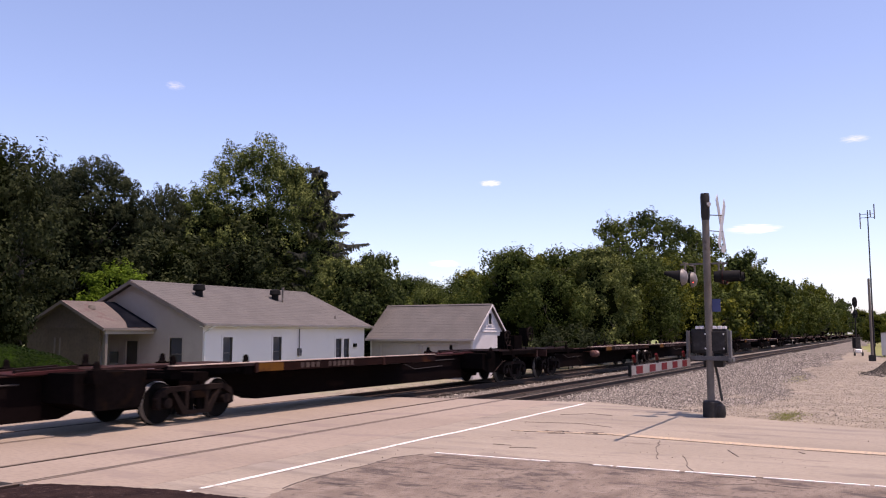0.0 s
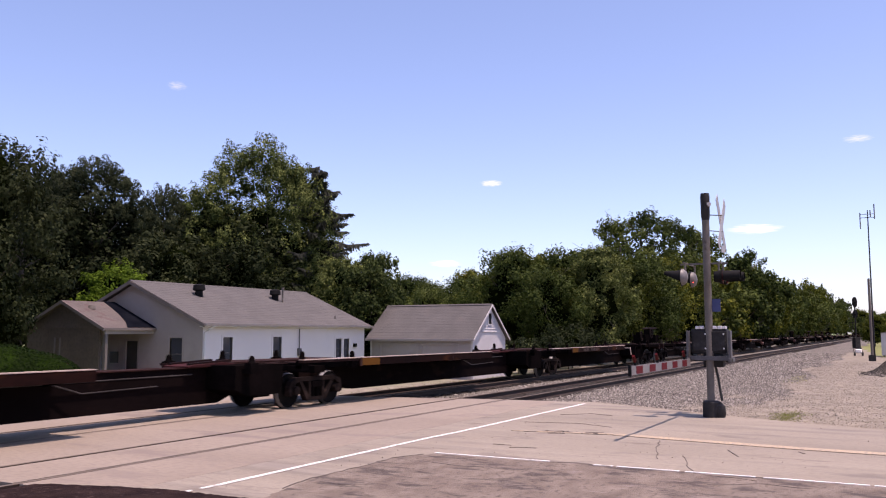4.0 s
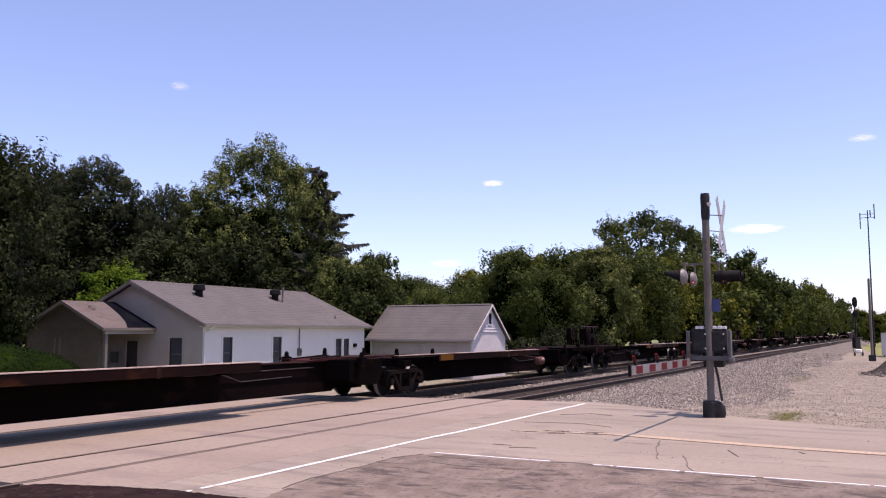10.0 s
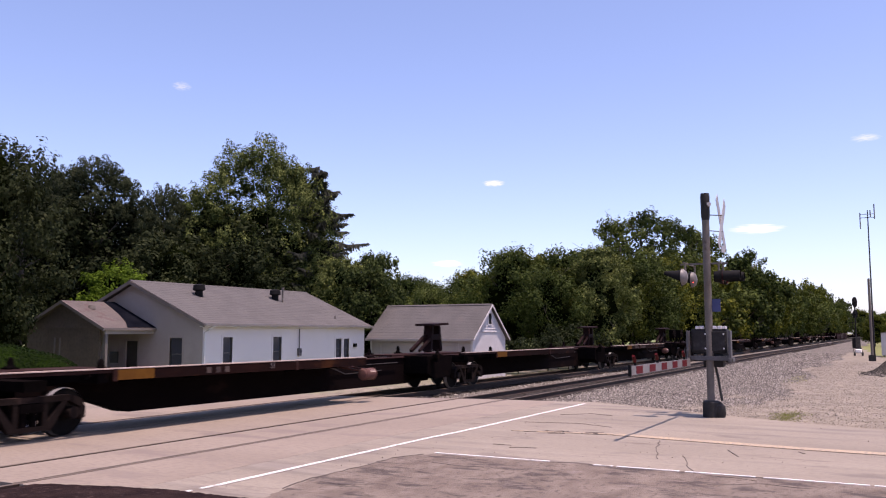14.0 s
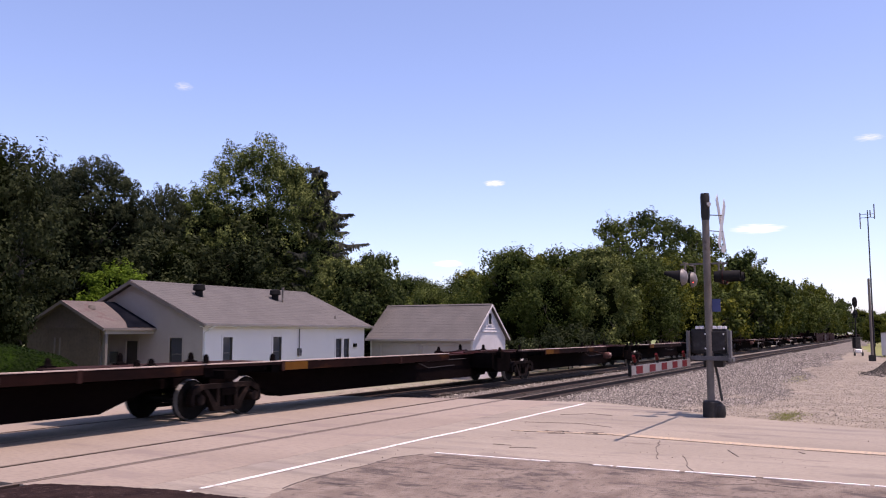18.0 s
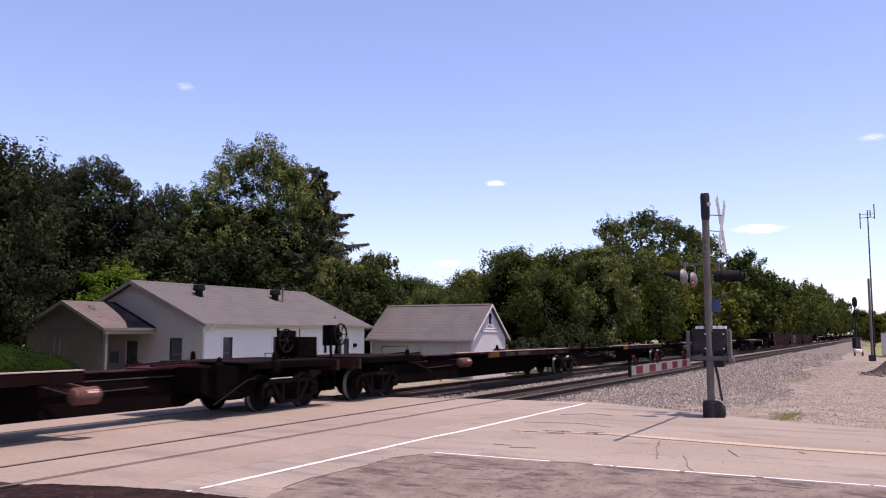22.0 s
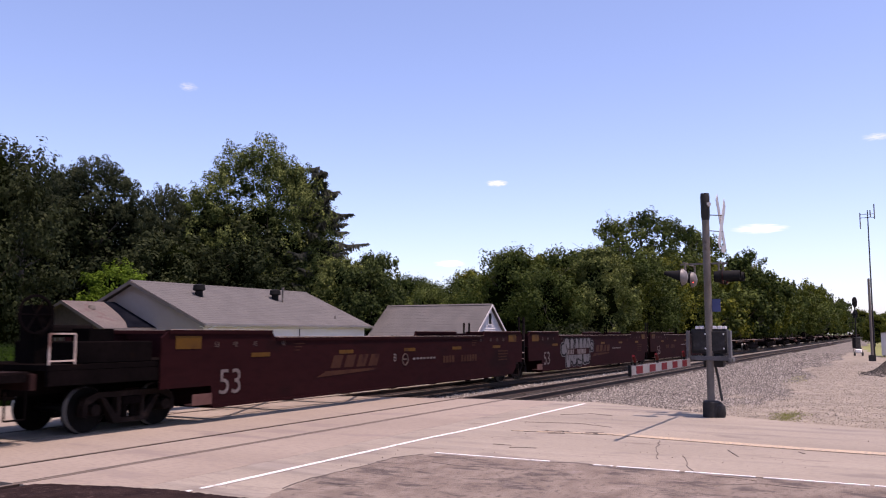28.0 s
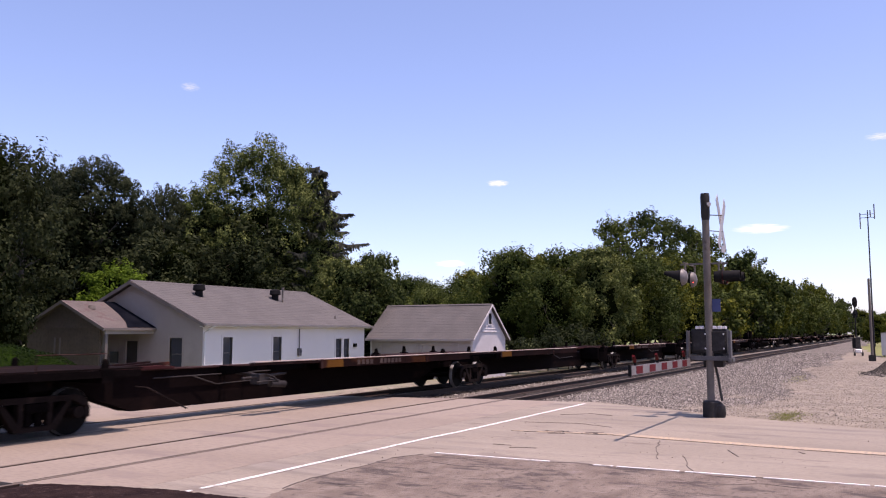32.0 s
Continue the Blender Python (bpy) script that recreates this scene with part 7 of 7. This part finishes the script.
def tall_unit(x, L, letter, left_end, right_end, sprayed):
    u = thing("tall_well_wagon", "tall oxide-red container well wagon with yellow and white markings, empty" if not sprayed else "tall oxide-red container well wagon with silver spray paint", "well wagon", pose(x, FAR_TRACK, 0), group="tall red well wagons of the train")
    for sgn in (-1, 1):
        part("side_sheet", shared(("tall", L, sgn), lambda: side_sheet(L, 1.50 * sgn, -sgn).mesh("side_sheet")), M["red"], u, "smooth oxide-red side sheet")
        for a, b, z in ((0.55, 3.9, 2.0), (4.06, L - 4.06, 1.83), (L - 3.9, L - 0.55, 2.0)):
            part("top_chord", shared(("tchord", a, b, sgn), lambda: Shape().box(a, b, min(1.40 * sgn, 1.53 * sgn), max(1.40 * sgn, 1.53 * sgn), z - 0.05, z + 0.03).mesh("top_chord")), M["red"], u)
            # same bright strip, a painted line of sun on the top chord
            part("chord_lip", shared(("tlip", a, b, sgn), lambda: Shape().box(a + 0.02, b - 0.02, min(1.42 * sgn, 1.533 * sgn), max(1.42 * sgn, 1.533 * sgn), z + 0.0305, z + 0.04).mesh("chord_lip")), M["lip"], u, "edge of the top chord with sunlight painted in")
        part("bottom_sill", shared(("tsill", L, sgn), lambda: Shape().box(1.9, L - 1.9, min(1.28 * sgn, 1.52 * sgn), max(1.28 * sgn, 1.52 * sgn), 0.31, 0.37).mesh("bottom_sill")), M["red"], u)
    fl = Shape()
    for i in range(7):
        xr = 2.4 + (L - 4.8) * i / 6
        fl.box(xr - 0.14, xr + 0.14, -1.28, 1.28, 0.26, 0.41)
    for i in range(3):
        a, b = 2.4 + (L - 4.8) * i / 3, 2.4 + (L - 4.8) * (i + 1) / 3
        fl.bar((a, -1.28, 0.37), (b, 1.28, 0.37), 0.10, 0.05).bar((a, 1.28, 0.37), (b, -1.28, 0.37), 0.10, 0.05)
    part("floor_bracing", shared(("tfloor", L), lambda: fl.mesh("floor_bracing")), M["black"], u)
    for a, b in ((0.36, 2.0), (L - 2.0, L - 0.36)):
        part("end_platform", shared(("tplat", a, L), lambda: Shape().box(a, b, -1.44, 1.44, 1.30, 1.40).box(a, b, -0.4, 0.4, 0.8, 1.29).mesh("end_platform")), M["black"], u)
        bulk = b if a < 1 else a
        part("bulkhead", shared(("tbulk", bulk), lambda: Shape().box(bulk - 0.03, bulk + 0.03, -1.44, 1.44, 0.36, 1.95).mesh("bulkhead")), M["red"], u)
    for xp in (L + 0.07, L + 0.57):
        part("post", shared(("tpost",), lambda: Shape().bar((0, 1.36, 1.30), (0, 1.36, 2.40), 0.05, 0.08).bar((-0.12, 1.30, 1.95), (-0.12, 1.30, 2.34), 0.02, 0.02).bar((-0.12, 1.30, 2.33), (0, 1.36, 2.33), 0.02, 0.02).mesh("post")), M["black"], u, "black upright guide post", loc=(xp, 0, 0))
    yf = -1.505
    for xa in (0.75, L - 1.7):
        part("yellow_panel", shared(("ypan", xa), lambda: Shape().box(xa, xa + 0.75, yf - 0.003, yf + 0.004, 1.62, 1.90).mesh("yellow_panel")), M["yellow"], u, "yellow warning panel")
    for xa in (3.15, 6.75, 10.25, 13.5, 16.85):
        part("yellow_mark", shared(("tym",), lambda: Shape().box(0, 0.68, yf - 0.003, yf + 0.004, 1.40, 1.50).mesh("yellow_mark")), M["yellow"], u, "small faded yellow mark", loc=(xa, 0, 0))
    lettering("53", 0.80, M["stencil"], u, (2.05, yf - 0.002, 0.44))
    st = Shape()
    r = random.Random(3)
    for row in range(4):
        xx = L - 2.7
        while xx < L - 1.9:
            w = r.uniform(0.05, 0.14)
            st.box(xx, xx + w, yf - 0.003, yf + 0.004, 1.25 - 0.11 * row, 1.30 - 0.11 * row)
            xx += w + 0.03
    for row in range(3):
        st.box(4.75, 5.2 - 0.1 * row, yf - 0.003, yf + 0.004, 1.68 - 0.08 * row, 1.71 - 0.08 * row)
        st.box(L - 5.0, L - 4.6 - 0.06 * row, yf - 0.003, yf + 0.004, 1.68 - 0.08 * row, 1.71 - 0.08 * row)
    part("stencilled_bars", shared(("tst",), lambda: st.mesh("stencilled_bars")), M["faded"], u, "rows of small white stencilling")
    for xa, txt in ((1.9, "53"), (2.5, "48"), (3.2, "45"), (4.25, "40"), (L - 2.3, "53"), (L - 2.9, "48"), (L - 3.5, "45"), (L - 4.35, "40")):
        lettering(txt, 0.17, M["dull"], u, (xa, yf - 0.002, 1.62))
    logo_x, letter_x, emblem_x, text_x, num_x = {"A": (12.0, 11.4, 10.75, 9.0, 4.4), "B": (5.9, 9.6, 10.3, 10.8, 12.8), "C": (8.9, 0, 0, 12.3, 5.15)}[letter]
    lg = Shape()
    for i in range(4):
        q = logo_x + 0.45 + 0.62 * i
        lg.add([(q, yf - 0.003, 1.02), (q + 0.45, yf - 0.003, 1.02), (q + 0.62, yf - 0.003, 1.36), (q + 0.17, yf - 0.003, 1.36), (q, yf + 0.004, 1.02), (q + 0.45, yf + 0.004, 1.02), (q + 0.62, yf + 0.004, 1.36), (q + 0.17, yf + 0.004, 1.36)],
               [(0, 1, 2, 3), (7, 6, 5, 4), (0, 4, 5, 1), (1, 5, 6, 2), (2, 6, 7, 3), (3, 7, 4, 0)])
    lg.add([*((logo_x + dx, yf + dy, dz) for dy in (-0.003, 0.004) for dx, dz in ((-0.15, 0.80), (2.7, 0.90), (2.8, 0.96), (0.25, 0.95)))],
           [(0, 1, 2, 3), (7, 6, 5, 4), (0, 4, 5, 1), (1, 5, 6, 2), (2, 6, 7, 3), (3, 7, 4, 0)])
    part("logo", shared(("logo", letter), lambda: lg.mesh("logo")), M["faded"], u, "faded orange slanted railway emblem")
    if letter in "AB":
        lettering(letter, 0.34, M["stencil"], u, (letter_x, yf - 0.002, 1.04))
        part("emblem", shared(("emblem", letter), lambda: Shape().ring((emblem_x, yf, 1.15), "y", 0.17, 0.035, 20).box(emblem_x - 0.12, emblem_x + 0.12, yf - 0.004, yf + 0.004, 1.13, 1.18).mesh("emblem")), M["dull"], u, "round faded emblem")
    nb = Shape()
    for i in range(7):
        nb.box(text_x + 0.22 * i, text_x + 0.15 + 0.22 * i, yf - 0.003, yf + 0.004, 1.13, 1.19)
    part("stencilled_bars", shared(("tnb", letter), lambda: nb.mesh("stencilled_bars")), M["stencil"], u, "line of white stencilling")
    bars = Shape()
    for i in range(4):
        bars.box(num_x + 0.22 * i, num_x + 0.16 + 0.22 * i, yf - 0.013, yf - 0.010, 0.97, 1.20)
    for i in range(6):
        bars.box(num_x + 1.35 + 0.22 * i, num_x + 1.51 + 0.22 * i, yf - 0.013, yf - 0.010, 0.97, 1.20)
    part("stencilled_bars", shared(("tnum", letter), lambda: bars.mesh("stencilled_bars")), M["stencil"] if sprayed else M["faded"], u, "faded wagon marks")
    if sprayed:
        spray_paint(u, yf)
    # ladder and step at the right-hand end; the stiles go on up as guide posts
    lad = part("ladder", shared(("lad", L), lambda: Shape().bar((L - 0.45, -1.42, 0.70), (L - 0.45, -1.42, 2.62), 0.06, 0.06).bar((L + 0.02, -1.42, 0.70), (L + 0.02, -1.42, 2.62), 0.07, 0.08)
               .bar((L + 0.16, -1.42, 1.98), (L + 0.16, -1.42, 2.55), 0.02, 0.02).bar((L + 0.02, -1.42, 2.54), (L + 0.16, -1.42, 2.54), 0.02, 0.02).bar((L + 0.02, -1.42, 1.99), (L + 0.16, -1.42, 1.99), 0.02, 0.02).mesh("ladder")), M["frame_steel"], u, "end ladder whose stiles rise as guide posts")
    for z in (0.92, 1.16, 1.67):
        part("rung", shared(("rung", L, z), lambda: Shape().bar((L - 0.41, -1.44, z), (L - 0.02, -1.44, z), 0.028, 0.028).mesh("rung")), M["lip"], lad, "worn bright rung")
    part("step", shared(("tstep",), lambda: Shape().box(1.25, 1.84, -1.53, -1.30, 0.40, 0.43).box(1.25, 1.84, -1.53, -1.51, 0.43, 0.64).mesh("step")), M["tank"], u, "pinkish step plate")
    for end, sg in ((left_end, 1), (right_end, -1)):
        if end:
            e = -2.25 if sg > 0 else L + 1.75
            xa, xb = sorted((e, 0.36 if sg > 0 else L - 0.36))
            part("end_deck", shared(("tdeck", sg, L), lambda: Shape().box(xa, xb, -1.42, 1.42, 1.28, 1.38).box(xa, xb, -0.4, 0.4, 0.78, 1.27).box(xa, xb, -1.44, -1.36, 1.0, 1.27).mesh("end_deck")), M["black"], u)
            if sg > 0:
                part("end_cabinet", shared(("tcab",), lambda: Shape().box(-1.5, 0.3, -1.30, 0.6, 1.381, 1.80).mesh("end_cabinet")), M["black"], u, "dark end platform structure", bevel=0.02)
                rail = Shape()
                for xx in (-2.2, -1.65):
                    rail.bar((xx, -1.38, 1.38), (xx, -1.38, 1.95), 0.03, 0.03)
                rail.bar((-2.2, -1.38, 1.95), (-1.65, -1.38, 1.95), 0.03, 0.03).bar((-2.2, -1.38, 1.45), (-1.65, -1.38, 1.45), 0.03, 0.03)
                part("handrail", shared(("trail",), lambda: rail.mesh("handrail")), M["lip"], u, "end handrail")

                def wheel():
                    s = Shape().ring((0, 0, 0), "y", 0.36, 0.045, 24)
                    for k in range(6):
                        a = math.pi * k / 3
                        s.bar((0, 0, 0), (0.36 * math.cos(a), 0, 0.36 * math.sin(a)), 0.025, 0.025)
                    return s.mesh("brake_wheel")
                part("brake_wheel", shared("bwheel2", wheel), M["black"], u, "spoked hand brake wheel", loc=(-1.80, -0.42, 2.32))
                part("brake_stand", shared("bst2", lambda: Shape().box(-1.75, -1.35, -0.36, 0.1, 1.382, 2.5).box(-0.95, -0.35, -0.9, -0.4, 1.801, 2.05).tube([(-1.2, 0.0, 2.0), (-0.2, 0.0, 2.0)], 0.13, 10).mesh("brake_stand")), M["black"], u)
            part("coupler", shared(("tcoup", sg), lambda: Shape().box(-0.45 if sg > 0 else -0.3, 0.3 if sg > 0 else 0.45, -0.12, 0.12, 0.74, 1.0).mesh("coupler")), M["frame_steel"], u, "knuckle coupler", loc=(e, 0, 0))
    return u


def spray_paint(u, yf):
    """Fat rounded silver shapes with dark outlines, not readable as letters."""
    def blob(cx, cz, rx, rz, n=20, sq=0.75):
        out = []
        for k in range(n):
            a = 2 * math.pi * k / n
            c, s_ = math.cos(a), math.sin(a)
            out.append((cx + rx * math.copysign(abs(c) ** sq, c), cz + rz * math.copysign(abs(s_) ** sq, s_)))
        return out
    fat = [(4.62, 1.22, 0.36, 0.26), (5.02, 1.46, 0.40, 0.36), (5.22, 0.78, 0.34, 0.44), (5.75, 1.22, 0.36, 0.56), (6.05, 0.80, 0.32, 0.34), (6.42, 1.30, 0.32, 0.52), (6.85, 0.72, 0.40, 0.28),
           (7.05, 1.36, 0.30, 0.46), (7.62, 1.15, 0.34, 0.62), (8.05, 0.98, 0.36, 0.46), (8.22, 1.48, 0.30, 0.30), (8.72, 1.32, 0.26, 0.22)]
    for k, (grow, m, nm, lb) in enumerate(((0.085, M["spray"], "spray_halo", "pale sprayed halo"), (0.055, M["spray_dark"], "spray_outline", "black sprayed outline"))):
        s = Shape()
        for i, (cx, cz, rx, rz) in enumerate(fat):
            d = yf - 0.002 - 0.0022 * k - 0.00012 * i
            s.prism(blob(cx, min(cz, 1.80 - rz - grow), rx + grow, rz + grow), "y", d, d + 0.001)
        part(nm, s, m, u, lb)
    for i, (cx, cz, rx, rz) in enumerate(fat):
        d = yf - 0.0064 - 0.0001 * i
        part("spray_fill", Shape().prism(blob(cx, min(cz, 1.80 - rz - 0.05), rx * 0.92 - 0.03, rz - 0.03), "y", d, d + 0.001), M["spray"], u, "silver sprayed fill")
    s = Shape()
    for a, b in (((4.9, 1.45), (5.05, 1.1)), ((5.15, 1.3), (5.2, 0.7)), ((5.5, 1.6), (5.6, 0.9)), ((5.9, 1.5), (6.0, 0.75)), ((6.25, 1.65), (6.3, 0.9)), ((6.7, 1.6), (6.75, 1.0)), ((7.3, 1.65), (7.35, 0.75)), ((7.75, 1.4), (7.95, 0.8)), ((8.1, 1.6), (8.35, 1.2)), ((6.5, 0.75), (7.1, 0.62)), ((8.65, 1.38), (8.8, 1.26))):
        dx, dz = b[0] - a[0], b[1] - a[1]
        k = 0.05 / math.hypot(dx, dz)
        s.prism([(a[0] - dz * k, a[1] + dx * k), (b[0] - dz * k * 0.5, b[1] + dx * k * 0.5), (b[0] + dz * k * 0.5, b[1] - dx * k * 0.5), (a[0] + dz * k, a[1] - dx * k)], "y", yf - 0.0094, yf - 0.0090)
    part("spray_strokes", s, M["spray_dark"], u, "black sprayed inner strokes")
    part("number_panel", Shape().box(5.1, 8.3, yf - 0.0105, yf - 0.0098, 0.94, 1.24), M["red"], u, "red panel left clear round the wagon marks")


MOVING, WHEELSETS = [], []


def put_bogie(x):
    b, sets = bogie(x, "dark cast-steel bogie with two flanged wheelsets")
    MOVING.append((b, x))
    for w, xa in sets:
        WHEELSETS.append((w, xa, x))


def put_pack(start, hitches=(), marks=(), tanks=(), boxes=(False, False), gaps=(END, MID, MID, MID, END), decks="BAAAA", posts=(False, False)):
    """Five low units on six bogies; start is the coupling at the left. decks: A has its deck from the left bogie on, B up to the right one."""
    x = start + HALF
    put_bogie(x)
    for i, g in enumerate(gaps):
        d = 1.4 if decks[i] == "A" else g - 10.25
        u = low_unit(x, g, i == 0, i == 4, (d + 8.95 if decks[i] == "A" else d - 1.95) if i in tanks else 0, i == 0 and 0 in hitches, (i + 1) in hitches, marks[i] if i < len(marks) else "", boxes[0], boxes[1], d, i == 0 and posts[0], i == 4 and posts[1])
        MOVING.append((u, x))
        x += g
        put_bogie(x)
    return x + HALF


x = FIRST
x = put_pack(x, (), ("", "", "", "", "bars"), (1,), (False, True), (END, MID, MID, MID, 18.08))
x = put_pack(x, (), ("bars", "bars", "", "", "53"), (0,), (False, True))
x = put_pack(x, (0,), ("", "", "", "", ""), (2, 4), (True, False))
x = put_pack(x, (0, 2, 3, 4, 5), ("bars", "bars", "short", "", "bars"), (2, 4), (False, False))
x = put_pack(x, (), ("bars", "", "", "", ""), (2, 4), (False, True))
x = put_pack(x, (), ("bars", "", "", "", "53"), (0, 2), (False, False), decks="BBBAA", posts=(False, True))
# three tall red units
x0 = 498.2
TALL = 20.05
put_bogie(x0)
for i, letter in enumerate("BCA"):
    MOVING.append((tall_unit(x0, TALL, letter, i == 0, i == 2, letter == "C"), x0))
    x0 += TALL
    put_bogie(x0)
x = x0 + HALF + 0.3
for k in range(4):
    x = put_pack(x, (), ("bars", "", "53", "", "bars"), (2, 4) if k % 2 else (3,), (False, k % 2 == 0), (18.3, MID, MID, MID, END), posts=(k == 0, False))


# ---- what moves ----
def motions():
    times = [2.0 * i for i in range(17)]
    for ob, x in MOVING:
        walk(ob, [(t, pose(x - travelled(t), FAR_TRACK, 0)) for t in times])
    # wheels roll while their bogie passes the crossing
    roll = [i / 30 for i in range(961)]
    for w, xa, x in WHEELSETS:
        on = [t for t in roll if 4.0 < x - travelled(t) < 34.0]
        if not on:
            continue
        rows = []
        for t in ([0.0] if on[0] > 0 else []) + on + ([32.0] if on[-1] < 32 else []):
            ref = min(max(t, on[0]), on[-1])
            rows.append((t, pose(xa, 0, WR, 0, -math.degrees((travelled(ref) - travelled(on[0])) / WR), 0)))
        walk(w, rows)
    for ob, base, drift in clouds:
        walk(ob, [(0.0, base), (32.0, Matrix.Translation(base.to_3x3() @ Vector((-drift, 0, 0))) @ base)])


motions()
